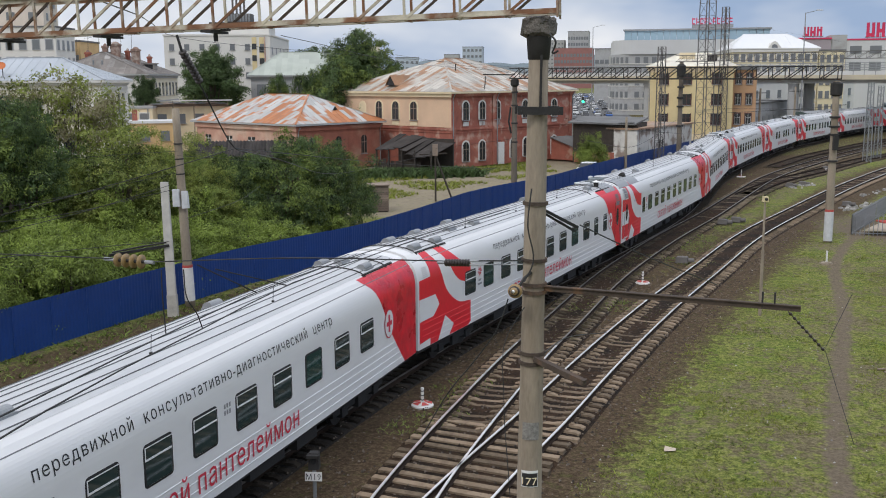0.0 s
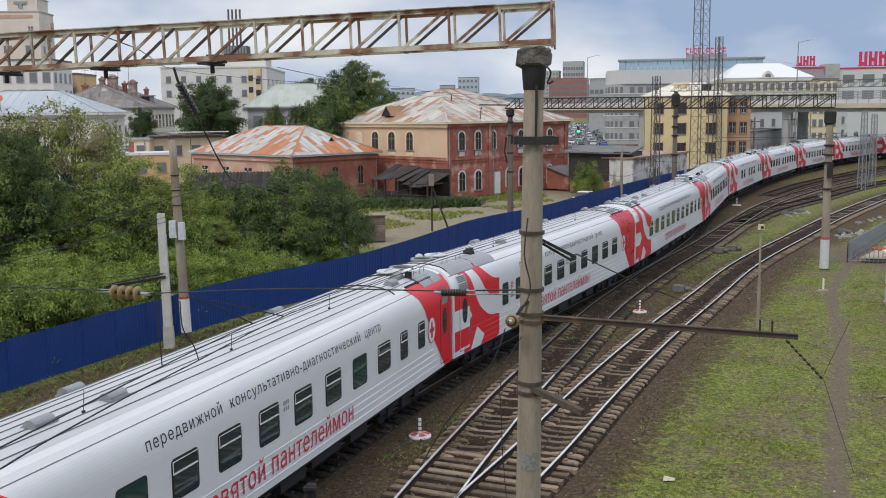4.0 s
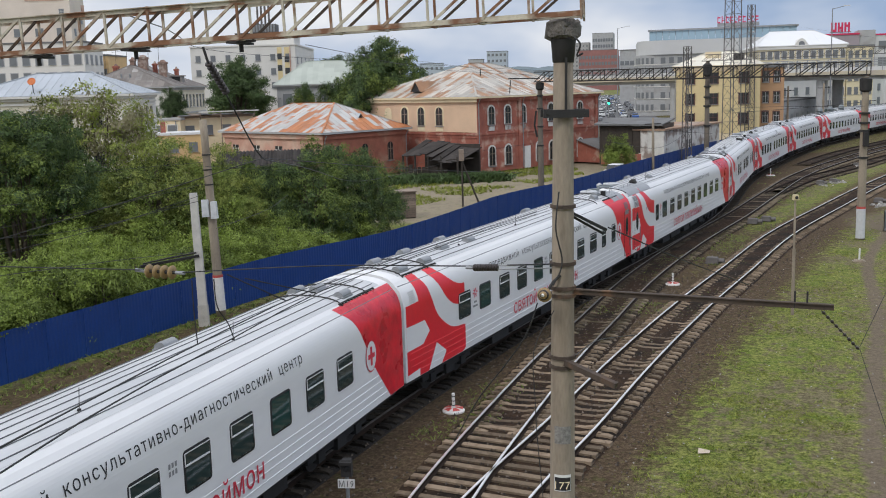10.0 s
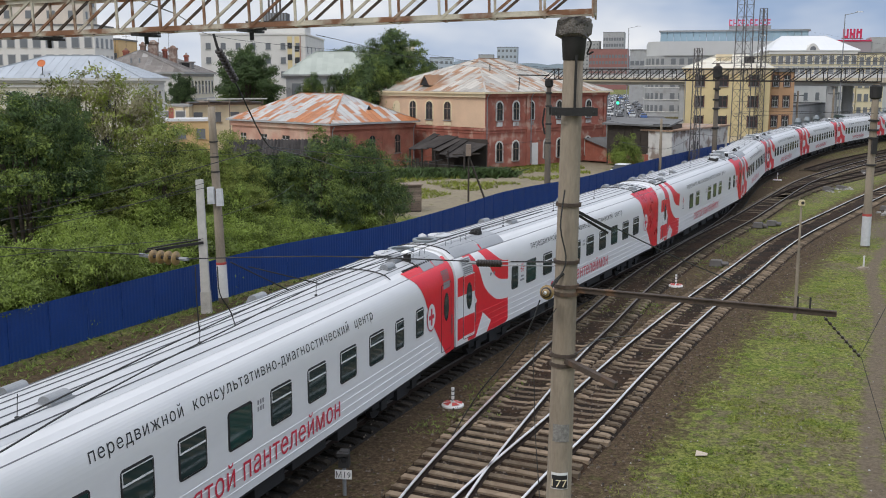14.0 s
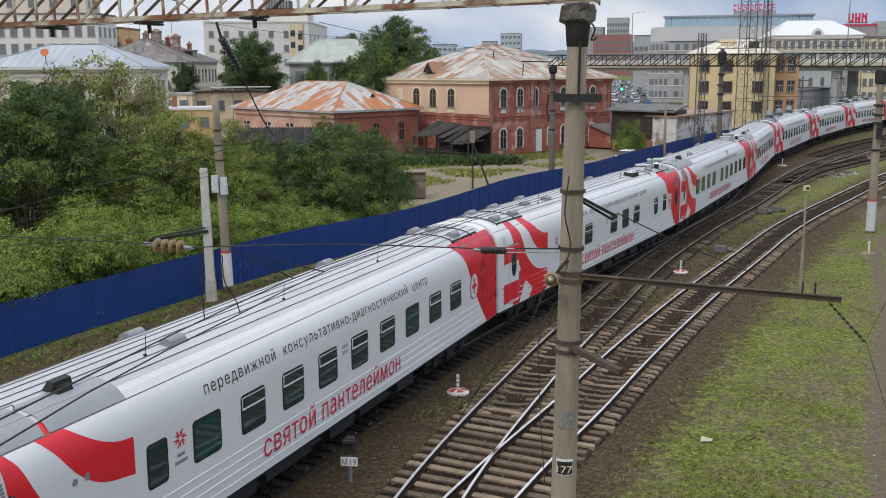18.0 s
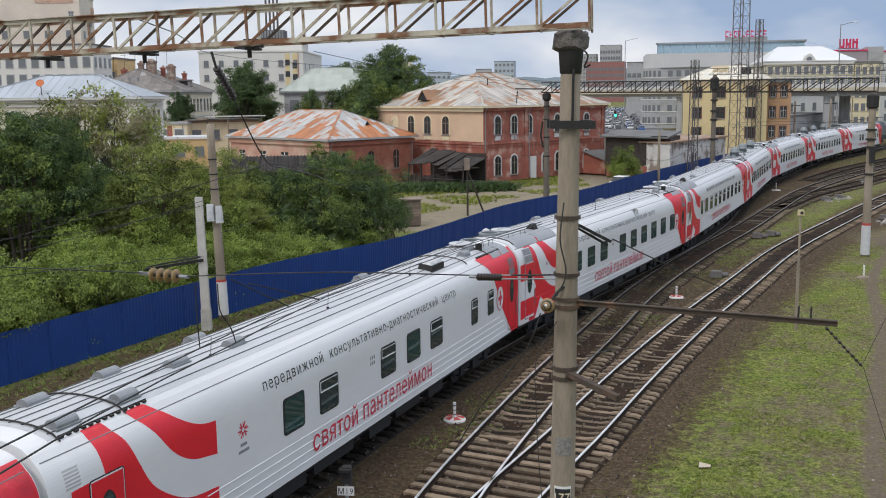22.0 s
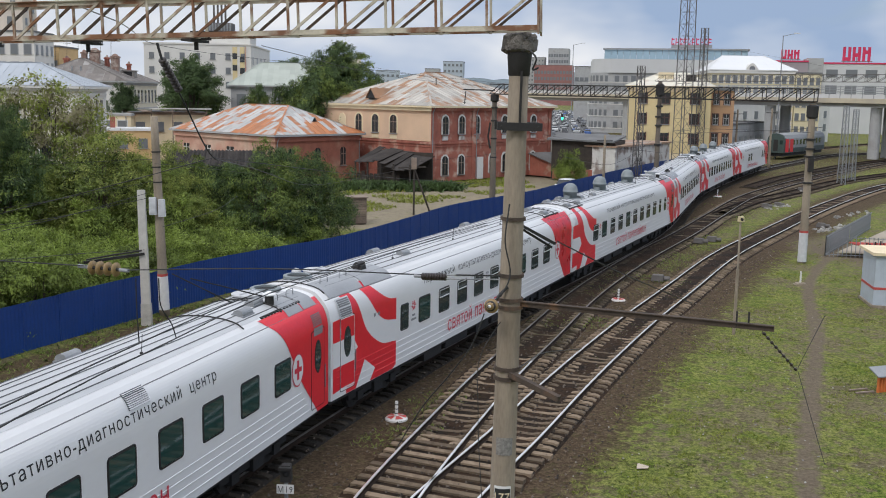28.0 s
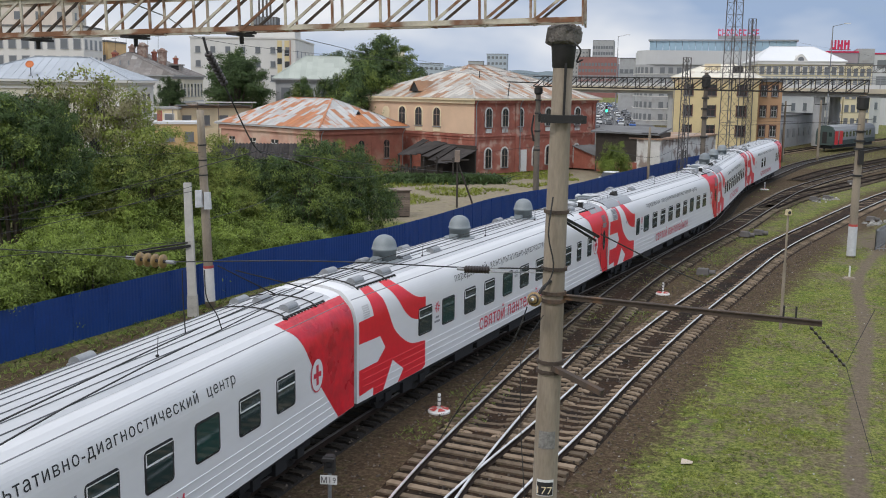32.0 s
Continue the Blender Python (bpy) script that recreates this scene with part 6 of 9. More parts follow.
part("roof", Shape().box(-0.2, W + 0.3, -0.3, 6.2, 4.15, 4.35), M_TANROOF, ws, "rusty tan sheet roof")
for i in range(5):
    part("pilaster", Shape().box(i * W / 5, i * W / 5 + 0.35, -0.08, -0.0, 0, 4.05), M_PEEL, ws)
# black slabs on the wall stand in for the shade inside the doorways
for x in (0.42, 0.78):
    part("doorway", Shape().box(W * x - 0.7, W * x + 0.5, -0.06, -0.004, 0, 2.6), M_UNDER, ws, "dark doorway")

# yellow four-storey building
m, W = place_of((34.4, 146.0), (45.7, 143.2))
ye = thing("yellow_building", "yellow plastered four-storey building with maroon windows and pale roof", "building", m)
part("wall", Shape().box(0, W, 0, 12, 0, 11.7), M_YELLOW, ye, "yellow plaster")
part("side_wall", Shape().box(W, W + 3.4, 2.5, 12, 2.5, 11.4), M_OCHRE, ye, "ochre plaster wing")
part("cornice", Shape().box(-0.25, W + 0.25, -0.25, 12, 11.4, 11.7).box(-0.1, W + 0.1, -0.1, 12, 11.1, 11.4), M_CREAMTRIM, ye, "cream cornice")
part("plinth", Shape().box(-0.08, W + 0.08, -0.08, 12, 0, 2.4), M_CREAMTRIM, ye, "cream plinth")
hip_roof(ye, W, 12, 11.95, 13.9, M_CREAMROOF, (4.6, 6, W - 3.2, 6), 0.45, M_CREAMTRIM, 0.8)
part("wing_roof", Shape().box(W - 0.2, W + 3.7, 2.2, 12.2, 11.4, 11.7), M_GREYROOF, ye)
part("roof_hatch_house", Shape().box(4.2, 6.4, 3, 5, 12.9, 13.9), M_CREAMTRIM, ye)
part("roof_turret", Shape().box(W - 3.6, W - 2.2, 1.6, 2.6, 12.6, 13.6), M_STEELDK, ye)
for z in (3.7, 6.5, 9.4):
    for x in (2.1, 5.3, 9.4):
        house_window(ye, "front", x, z, 1.15, 1.55, False, None)
        part("window_lining", Shape().box(x - 0.7, x - 0.58, -0.1, 0, z - 0.1, z + 1.65).box(x + 0.58, x + 0.7, -0.1, 0, z - 0.1, z + 1.65), M_MAROON, ye, "maroon frame")
    for x in (0.9, 2.4):
        w_ = house_window(ye, "front", W + x, z, 0.75, 1.5, False, M_MAROON)
        w_.location.y = 2.5
for x in (0.4, 3.7, 7.3, W - 0.4):
    part("pilaster", Shape().box(x - 0.3, x + 0.3, -0.09, 0, 2.4, 11.1), M_YELLOW, ye)
downpipe(ye, 0.1, -0.05, 0, 11.8)

# cream house with a pale sheet roof at the far left
m, W = place_of((-42.5, 92.0), (-27.3, 92.0))
wh = thing("cream_house", "cream stucco house with a pale blue-grey hipped roof", "house", m)
HD = 8.2
part("wall", Shape().box(0, W, 0, HD, 0, 10.2), M_PALEWALL, wh, "cream stucco")
part("side_wall", Shape().box(W, W + 0.04, 0.05, HD, 0, 10.15), M_WHITEWALL, wh, "white stucco")
part("frieze", Shape().box(-0.12, W + 0.16, -0.12, HD, 9.62, 9.8).box(-0.2, W + 0.24, -0.2, HD, 10.0, 10.2), M_WHITEWALL, wh, "moulded cornice")
hip_roof(wh, W, HD, 10.45, 12.5, M_BLUEROOF, (5.5, 4.1, W - 4.6, 4.1), 0.5, M_WHITEWALL)
for z in (4.0, 7.4):
    for i in range(5):
        house_window(wh, "front", W - 3.1 - i * 2.75, z, 1.1, 1.75, False, M_WHITEWALL)
    for y in (1.5, 3.0, 4.9, 6.4):
        house_window(wh, "right", y, z, 0.7, 1.8, False, M_PALEWALL, depth=W + 0.04)
for i in range(14):
    part("quoin", Shape().box(W - (1.1 if i % 2 else 0.75), W + 0.05, -0.06, 0, 2.6 + i * 0.5, 3.02 + i * 0.5), M_WHITEWALL, wh)
    part("quoin", Shape().box(W + 0.04, W + 0.09, -0.06, 0.75 if i % 2 else 1.1, 2.6 + i * 0.5, 3.02 + i * 0.5), M_WHITEWALL, wh)
dish = part("roof_dish", Shape().lathe([(0.36, 0.0), (0.34, 0.03), (0.18, -0.03), (0.04, -0.05)], 18, pose(6.6, -0.1, 11.75, 62, 12)), M_ORANGE, wh, "rusty satellite dish")
part("dish_pole", Shape().rod((6.6, 0.1, 10.6), (6.6, 0.1, 11.8), 0.04), M_STEELDK, dish)

# old house with a low brown-grey roof and brick chimneys
m, W = place_of((-54.0, 155.0), (-39.4, 155.0))
dk = thing("old_house", "old white house with a low brown-grey roof and chimneys", "house", m)
HD = 21.0
part("wall", Shape().box(0, W, 0, HD, 0, 11.1), M_WHITEWALL, dk, "white plaster")
part("side_wall", Shape().box(W, W + 0.04, 0.05, HD, 0, 11.0), M_PALEWALL, dk, "weathered beige plaster")
part("string_course", Shape().box(-0.1, W + 0.16, -0.1, HD, 7.0, 7.25).box(-0.1, W + 0.2, -0.1, HD, 10.7, 11.1), M_GREYWALL, dk)
hip_roof(dk, W, HD, 11.3, 14.7, M_BROWNROOF, (7.0, 4.5, 7.0, 16.5), 0.6, M_GREYWALL, 0.9)
for x, y, w_, h, mt in ((6.7, 7.5, 0.36, 15.7, M_CHIMNEY), (8.2, 8.0, 0.7, 16.0, M_CHIMNEY), (11.0, 9.0, 0.6, 15.2, M_CHIMNEY), (4.3, 6.5, 0.36, 14.7, M_BRICK), (9.6, 9.5, 0.28, 15.0, M_BRICK), (12.6, 11.0, 0.25, 14.1, M_BRICK)):
    c = part("chimney", Shape().box(x - w_, x + w_, y - 0.45, y + 0.45, 11.6, h).box(x - w_ - 0.1, x + w_ + 0.1, y - 0.55, y + 0.55, h - 0.3, h - 0.05), mt, dk, "worn brick chimney")
    part("chimney_cap", Shape().lathe([(w_ * 0.95, h), (w_ * 0.6, h + 0.25), (0.1, h + 0.35)], 8, pose(x, y, 0)), M_CHIMNEY, c)
for x in (12.0, 13.3):
    part("roof_pipe", Shape().rod((x - 5.5, 1.6, 11.6), (x - 5.5, 1.6, 13.4), 0.13), M_GREYSTEEL, dk)
dd = part("dormer", Shape().box(W - 2.6, W - 0.9, 9.6, 11.4, 12.0, 12.9).box(W - 2.8, W - 0.7, 9.4, 11.6, 12.9, 13.05), M_BROWNROOF, dk, "small roof dormer")
# near-black slab for the shade within this dormer
part("dormer_opening", Shape().box(W - 2.4, W - 1.2, 9.55, 9.6, 12.1, 12.8), M_UNDER, dd, "dark opening")
for z in (4.2, 8.0):
    for y in np.linspace(1.4, 19.6, 9):
        house_window(dk, "right", float(y), z, 0.95, 2.0, False, M_WHITEWALL if int(y) % 2 else None, depth=W + 0.04)
for k in range(6):
    part("roof_aerial", Shape().rod((3 + k * 1.4, 5 + k, 12.5), (3.2 + k * 1.4, 5 + k, 16.6 + (k % 3) * 0.7), 0.03, n=5).beam((2.6 + k * 1.4, 5 + k, 16.2 + (k % 3) * 0.6), (3.8 + k * 1.4, 5 + k, 16.3 + (k % 3) * 0.6), 0.04, 0.04), M_STEELDK, dk)

# low yellow outbuildings behind the low roof
ob_, W_ = block("outbuilding", "low cream outbuilding with a pale flat roof", (-41.0, 138.0), (-34.4, 138.0), 6, 6.55, M_CREAMTRIM, [(4.6, 1.2, 1.3, 3)], roof=M_GREYWALL, surround=M_WHITEWALL)
part("downpipe", Shape().rod((W_ - 0.6, -0.1, 0), (W_ - 0.6, -0.1, 6.5), 0.06), M_GREYSTEEL, ob_)
ob_, W_ = block("outbuilding", "long cream outbuilding with a sagging grey roof", (-34.9, 140.0), (-25.5, 143.5), 6, 6.7, M_CREAMTRIM, [(4.4, 1.2, 1.3, 4)], roof=M_WOODGREY)
for k in range(7):
    part("roof_board", Shape().box(k * W_ / 7, (k + 1) * W_ / 7 - 0.08, -0.9, 5.8, 7.0 + 0.05 * (k % 3), 7.12 + 0.05 * (k % 3)), M_WOODGREY if k % 2 else M_GREYROOF, ob_)
part("ledge", Shape().box(2.4, W_ + 0.6, -1.2, -0.95, 7.45, 7.6), M_WHITEWALL, ob_, "white ledge")
for x in (2.6, 5.4, W_):
    part("ledge_post", Shape().box(x - 0.06, x + 0.06, -1.15, -1.0, 0, 7.45), M_WOODGREY, ob_)
ob_, W_ = block("outbuilding", "low orange-plastered outbuilding with a bright flat roof", (-36.6, 128.0), (-29.6, 129.5), 5, 4.95, M_OCHREBRIGHT, [(2.8, 1.1, 1.2, 3)], roof=M_WHITEROOF)
part("chimney", Shape().box(2.0, 2.6, 2, 2.6, 5.2, 6.6), M_BRICK, ob_, "short brick chimney")

# tall white building with yellow strips
tw, W_ = block("tall_white_building", "tall white plastered building with yellow strips and flues", (-47, 200), (-26.7, 200), 31, 18.6, M_WHITEWALL, [(15.9, 0.95, 1.15, 7), (13.2, 0.95, 1.15, 7), (10.5, 0.95, 1.15, 7)], [("right", 15.2, 1.1, 1.3, 5), ("right", 12.2, 1.1, 1.3, 5)], roof=M_WHITEWALL)
part("roof_plant", Shape().box(8.6, 19.8, 3, 12, 18.9, 20.9), M_WHITEWALL, tw, "white roof house")
part("plant_roof", Shape().box(8.3, 20.1, 2.7, 12.3, 20.9, 21.3), M_STEELDK, tw)
part("louvre_house", Shape().box(11.6, 16.2, 4, 8, 21.3, 23.0), M_MAST, tw, "dark louvred plant house")
for i in range(8):
    part("louvre", Shape().box(11.7 + i * 0.57, 12.05 + i * 0.57, 3.9, 4.0, 21.5, 22.9), M_GREYSTEEL, tw)
for i in range(4):
    part("flue", Shape().rod((12.4 + i * 0.75, 6, 23.0), (12.4 + i * 0.75, 6, 30.2), 0.2, n=8), M_MAST, tw, "dark steel flue")
for x in (16.8, 18.2):
    st_ = part("yellow_strip", Shape().box(x, x + 0.9, -0.06, 0.0, 4, 18.3), M_YELLOW, tw, "yellow painted strip")
    for z in (15.4 + (x < 17) * 0.6, 13.2 + (x < 17) * 0.6, 10.6, 8.2):
        part("stair_window", Shape().box(x + 0.02, x + 0.88, -0.12, -0.06, z, z + 1.1), M_WINDARK, st_)
part("gutter_pipe", Shape().rod((W_ - 1.0, -0.12, 3), (W_ - 1.0, -0.12, 18.4), 0.1), M_BRICKPALE, tw)

# tall cream block with a stair tower
hr_, W_ = block("high_rise", "tall cream high-rise block with a stair tower", (-128, 240), (-83.4, 240), 9.6, 33.2, M_STONECREAM, [(z, 1.9, 1.7, 9) for z in range(9, 27, 3)], [("right", z, 1.2, 1.6, 2) for z in range(9, 30, 3)], roof=M_GREYWALL)
part("stair_tower", Shape().box(W_ - 7.1, W_ - 0.4, 0.4, 7.6, 33.2, 36.2), M_STONECREAM, hr_, "cream stair tower")
part("tower_roof", Shape().box(W_ - 7.3, W_ - 0.2, 0.2, 7.8, 36.2, 36.45), M_GREYWALL, hr_)
part("brown_band", Shape().box(W_ - 10.2, W_ - 1.4, -0.12, 0, 31.9, 32.6), M_BRICKPALE, hr_, "faded red-brown band")
part("brown_band", Shape().box(W_, W_ + 0.1, 7.6, 9.6, 28.6, 31.4), M_BRICKPALE, hr_, "faded red-brown band")
house_window(hr_, "front", W_ - 2.0, 28.2, 1.2, 1.8, pane=M_WINFAR)
for k in range(5):
    part("roof_aerial", Shape().rod((W_ - 6.6 + k * 1.3, 2, 36.4), (W_ - 6.6 + k * 1.3, 2, 39.0 + (k * 7 % 4)), 0.07, n=5).beam((W_ - 7.2 + k * 1.3, 2, 37.6), (W_ - 6.1 + k * 1.3, 2, 37.7), 0.06, 0.06), M_STEELDK, hr_, "thin roof aerial")
part("roof_gear", Shape().box(W_ - 5.6, W_ - 2.6, 0.2, 0.4, 35.0, 35.6).box(W_ - 4.6, W_ - 3.6, 0.15, 0.4, 34.2, 35.4), M_GREYSTEEL, hr_)
block("apartment_block", "white apartment block with rows of windows", (-100, 186), (-62.8, 186), 10.6, 19.6, M_WHITEWALL, [(z, 1.2, 1.7, 16) for z in (6.5, 9.6, 12.7, 15.8)], [("right", z, 1.0, 1.6, 4) for z in (6.5, 9.6, 12.7, 15.8)], surround=M_GREYWALL)
block("apartment_block", "cream and ochre apartment block", (-74, 198), (-66.0, 198), 8, 17.4, M_PALEWALL, [(z, 1.0, 1.6, 4) for z in (7, 10, 13.5)], roof=M_GREYROOF)
block("apartment_block", "narrow ochre apartment block", (-66.0, 199.5), (-62.8, 199.5), 12, 17.6, M_OCHREBRIGHT, [(z, 0.9, 1.6, 2) for z in (7, 10, 13.5)], roof=M_GREYROOF)
gh, W_ = block("grey_house", "grey house with a faded green roof", (-22.7, 148.3), (-11.0, 148.9), 12, 10.4, M_GREYWALL, [(8.0, 1.3, 1.6, 4)], roof=M_GREYWALL)
hip_roof(gh, W_, 12, 10.9, 14.3, M_GREENROOF, (4, 6, 14, 6), 0.5, M_GREYWALL)

# city beyond the tracks
rb = thing("round_building", "grey corner building with a pale windowless rounded upper storey", "building", pose(57.2, 290, 0, 0, 0, -10))
plan_ = [(40, 0), (40, 30), (0, 30), (0, 6)] + [(6 - 6 * math.cos(radians(a)), 6 - 6 * math.sin(radians(a))) for a in range(10, 91, 10)]
part("wall", Shape().prism(plan_[::-1], lambda u, v, w: (u, v, w - 0.3), 17.0), M_GREYWALL, rb, "grey rendered wall")
part("upper_storey", Shape().prism([(20 + (u - 20) * 1.02, 15 + (v - 15) * 1.03) for u, v in plan_[::-1]], lambda u, v, w: (u + 1.0, v, 16.7 + w), 3.9), M_PALEPANEL, rb, "pale panel storey")
for z in (1.2, 4.6, 8.0, 11.4, 14.2):
    part("window_band", Shape().prism([(u, v - 0.05) for u, v in plan_[::-1]], lambda u, v, w: (20 + (u - 20) * 1.004, 15 + (v - 15) * 1.006, z - 0.25 + w), 0.2), M_WHITEWALL, rb, "pale string band")
    for i in range(14):
        part("window", Shape().box(-0.65, 0.65, -0.12, -0.02, 0, 1.7), M_WINFAR, rb, at=pose(7.5 + i * 2.3, 0, z))
    for a in range(20, 90, 14):
        part("window", Shape().box(-0.4, 0.4, -0.1, 0.02, 0, 1.7), M_WINFAR, rb, at=pose(6 - 6 * math.cos(radians(a)), 6 - 6 * math.sin(radians(a)), z, 0, 0, a - 90))
m, W = place_of((68, 323), (110, 311.2), 0)
gl = thing("glass_building", "long flat building with a blue-green glass upper storey", "building", m)
part("lower_wall", Shape().box(0, W, 0, 40, 0, 16.5), M_GREYWALL, gl)
for i in range(22):
    part("glass_panel", Shape().box(i * W / 22 + 0.05, (i + 1) * W / 22 - 0.05, -0.1, 0.3, 16.5, 24.6), M_BLUEGLASS, gl, "blue-green glass")
part("roof", Shape().box(-0.5, W + 0.5, -0.6, 40, 24.6, 25.1), M_GREYSTEEL, gl)
part("glass_side", Shape().box(-0.06, 0.0, 0, 40, 16.5, 24.6), M_BLUEGLASS, gl)
sg = thing("roof_sign", "row of red sign letters on a roof frame", "sign", place_of((86.5, 313.2), (98.4, 309.8), 0)[0])
for i in range(10):
    x = i * 1.22
    part("letter_shape", Shape().box(x, x + 0.26, 0, 0.2, 26.1, 28.1).box(x + 0.26, x + 0.9, 0, 0.2, 26.1 + 0.5 * (i % 2), 26.45 + 0.5 * (i % 2)).box(x + 0.26, x + 0.9, 0, 0.2, 27.5, 27.9 - 0.3 * (i % 3 == 1)), M_SIGNRED, sg)
part("sign_frame", Shape().box(0, 12.2, 0.2, 0.26, 25.0, 26.1), M_GREYSTEEL, sg)
pb, W_ = block("long_pale_building", "long pale yellow building with a bright sheet roof", (74.6, 235.0), (93.2, 231.5), 32, 16.4, M_PALEYELLOW, [(z, 0.95, 1.7, 12) for z in (2.4, 5.4, 8.4, 11.2, 13.7)], [], roof=M_WHITEWALL, surround=M_WHITEWALL)
for z in (2.4, 5.4, 8.4, 11.2, 13.7):
    for y in np.linspace(1.6, 27, 8):
        house_window(pb, "left", float(y), z, 0.9, 1.6, surround=M_WHITEWALL, pane=M_WINFAR, bars=False)
part("string_course", Shape().box(-0.15, W_ + 0.15, -0.15, 32, 4.6, 4.85).box(-0.2, W_ + 0.2, -0.2, 32, 10.5, 10.75).box(-0.3, W_ + 0.3, -0.3, 32, 15.9, 16.4), M_WHITEWALL, pb, "white string course")
hip_roof(pb, W_, 32, 16.7, 20.4, M_WHITEROOF, (4.0, 13, W_ - 5, 13), 0.4, M_WHITEWALL, 1.5, 99)
gbl = part("gable", Shape().prism([(-1.7, 0), (1.7, 0), (0.6, 1.5), (0, 1.8), (-0.6, 1.5)], lambda u, v, w: (9.2 + u, -0.2 + w, 16.5 + v), 4.0), M_WHITEWALL, pb, "small white gable")
part("gable_window", Shape().prism(arch(1.3, 0.9), lambda u, v, w: (9.2 + u, -0.2 - w, 16.7 + v), 0.06), M_WINFAR, gbl)
block("pale_wing", "lower pale wing of the long building", (93.2, 231.0), (98.6, 229.6), 20, 16.0, M_PALEYELLOW, [(z, 0.9, 1.6, 4) for z in (2.4, 5.4, 8.4, 11.2, 13.5)])
# the red roof edges share the signs' faint emission though they are no lamps
block("mauve_annex", "dull mauve store annex with a red roof edge", (108.0, 318), (130.6, 315), 30, 21.6, M_PINKGREY, [], roof=M_SIGNRED, parapet=0.5)
mall, W_ = block("department_store", "grey department store with red roof edge", (135.3, 315), (185, 300), 40, 21.2, M_PALEPANEL, [(17.2, 3.4, 2.3, 9), (12.0, 3.4, 2.6, 9)], roof=M_SIGNRED, parapet=0.5)
part("tower_block", Shape().box(-4.7, 0.2, -0.5, 12, 0, 22.9), M_GREYWALL, mall, "grey tower block")
for (px_, py_), k_, zb_ in (((122.8, 317.4), 0.95, 22.6), ((141.3, 314.6), 1.45, 22.2)):
    sg = thing("roof_sign", "three tall red sign shapes on a store roof", "sign", place_of((px_, py_), (px_ + 9, py_ - 1.4), 0)[0])
    for i in range(3):
        x = i * 2.05 * k_
        part("letter_shape", Shape().box(x, x + 0.6 * k_, 0, 0.25, zb_, zb_ + 3 * k_).box(x + 1.1 * k_, x + 1.7 * k_, 0, 0.25, zb_, zb_ + 3 * k_).box(x + 0.6 * k_, x + 1.1 * k_, 0, 0.25, zb_ + (0.1, 0.9, 1.5)[i] * k_, zb_ + (0.8, 1.7, 2.3)[i] * k_), M_SIGNRED, sg)
    fr_ = Shape().box(-0.3, 6.3 * k_, 0.26, 0.34, zb_ - 0.2, zb_ + 0.1)
    for x in (0.3, 2.9 * k_, 5.4 * k_):
        fr_.box(x, x + 0.2, 0.26, 0.34, zb_ - 0.6, zb_ + 1.6)
    part("sign_frame", fr_, M_GREYSTEEL, sg)
block("dull_red_tower", "dull red office tower", (141.6, 1000), (177.6, 992), 40, 38.3, M_PINKWALL, [(z, 2.2, 3.0, 12) for z in range(12, 35, 6)])
block("grey_tower", "grey tower behind a red one", (162, 1046), (182.4, 1041.6), 40, 56.3, M_GREYWALL, [(z, 2.0, 3.0, 8) for z in range(18, 54, 6)])
for a, b, h, mt in (((24, 700), (34, 699), 26, M_GREYWALL), ((36.5, 700), (50, 698), 31, M_SIDEBLUE), ((-9, 690), (7, 690), 24, M_SIDEBLUE), ((144, 1068), (160.8, 1063), 48, M_GREYWALL), ((-30, 640), (-18, 640), 30, M_PALEWALL), ((78, 430), (88, 428), 22, M_GREYWALL), ((90, 440), (99, 438), 21, M_BLUEGLASS)):
    block("distant_block", "hazy distant block of flats", a, b, 14, h, mt, [(z, 1.6, 1.6, 5) for z in range(8, int(h) - 2, 4)])
block("station_building", "long low grey station building", (58, 176), (76, 203), 14, 5.4, M_GREYWALL, [(1.6, 1.4, 1.5, 8)], roof=M_GREYROOF)
block("station_building", "white two-storey station annex", (72, 214), (110, 250), 16, 9.0, M_WHITEWALL, [(2.6, 1.6, 1.6, 10), (5.8, 1.6, 1.6, 10)], roof=M_GREYROOF)
rw = thing("hillside", "low wooded ridge on the horizon", "hill", kind="stuff")
s = Shape()
rs = np.random.RandomState(2)
hx = np.linspace(-900, 900, 120)
hh = 26 + 14 * np.sin(hx / 140) + 8 * np.sin(hx / 47 + 1) + rs.normal(0, 1.2, 120)
s.add([(float(x), 1500, GZ) for x in hx] + [(float(x), 1560, float(h)) for x, h in zip(hx, hh)], [(i, i + 1, 121 + i, 120 + i) for i in range(119)])
# blue-grey base colour has the distance haze painted in
part("ridge", s, material("hazy_woods", (0.16, 0.2, 0.22), 0.95, vary=0.2, scale=0.02, fine=0.2, bump=0), rw)

# overpass with its piers
m, W = place_of((28, 236), (86, 178), 0)
ov = thing("road_overpass", "road overpass with pale beams, railing and round piers", "bridge", m)
part("deck", Shape().box(-30, W + 60, 0, 12, 9.7, 10.55), M_BEIGECONC, ov, "beige deck edge")
part("girder", Shape().box(-30, W + 60, 1.2, 11, 9.0, 9.7), M_GREYWALL, ov, "grey girder")
part("barrier", Shape().box(-30, W + 60, 0.3, 0.5, 10.55, 11.2), M_PALEPANEL, ov, "grey barrier band")
part("barrier", Shape().box(-30, W + 60, 11.5, 11.7, 10.55, 11.3), M_PALEPANEL, ov, "grey barrier band")
for z in (11.45, 11.75, 12.05, 12.35, 12.65):
    part("railing_bar", Shape().box(-30, W + 60, 0.3, 0.38, z, z + 0.12), M_GREYSTEEL, ov)
for x in (30, 62, 82, 88, 104, 112):
    for y in (2.5, 9.5):
        part("pier", Shape().rod((x, y, GZ), (x, y, 8.95), 1.0, n=16), M_GREYWALL, ov, "round concrete pier")
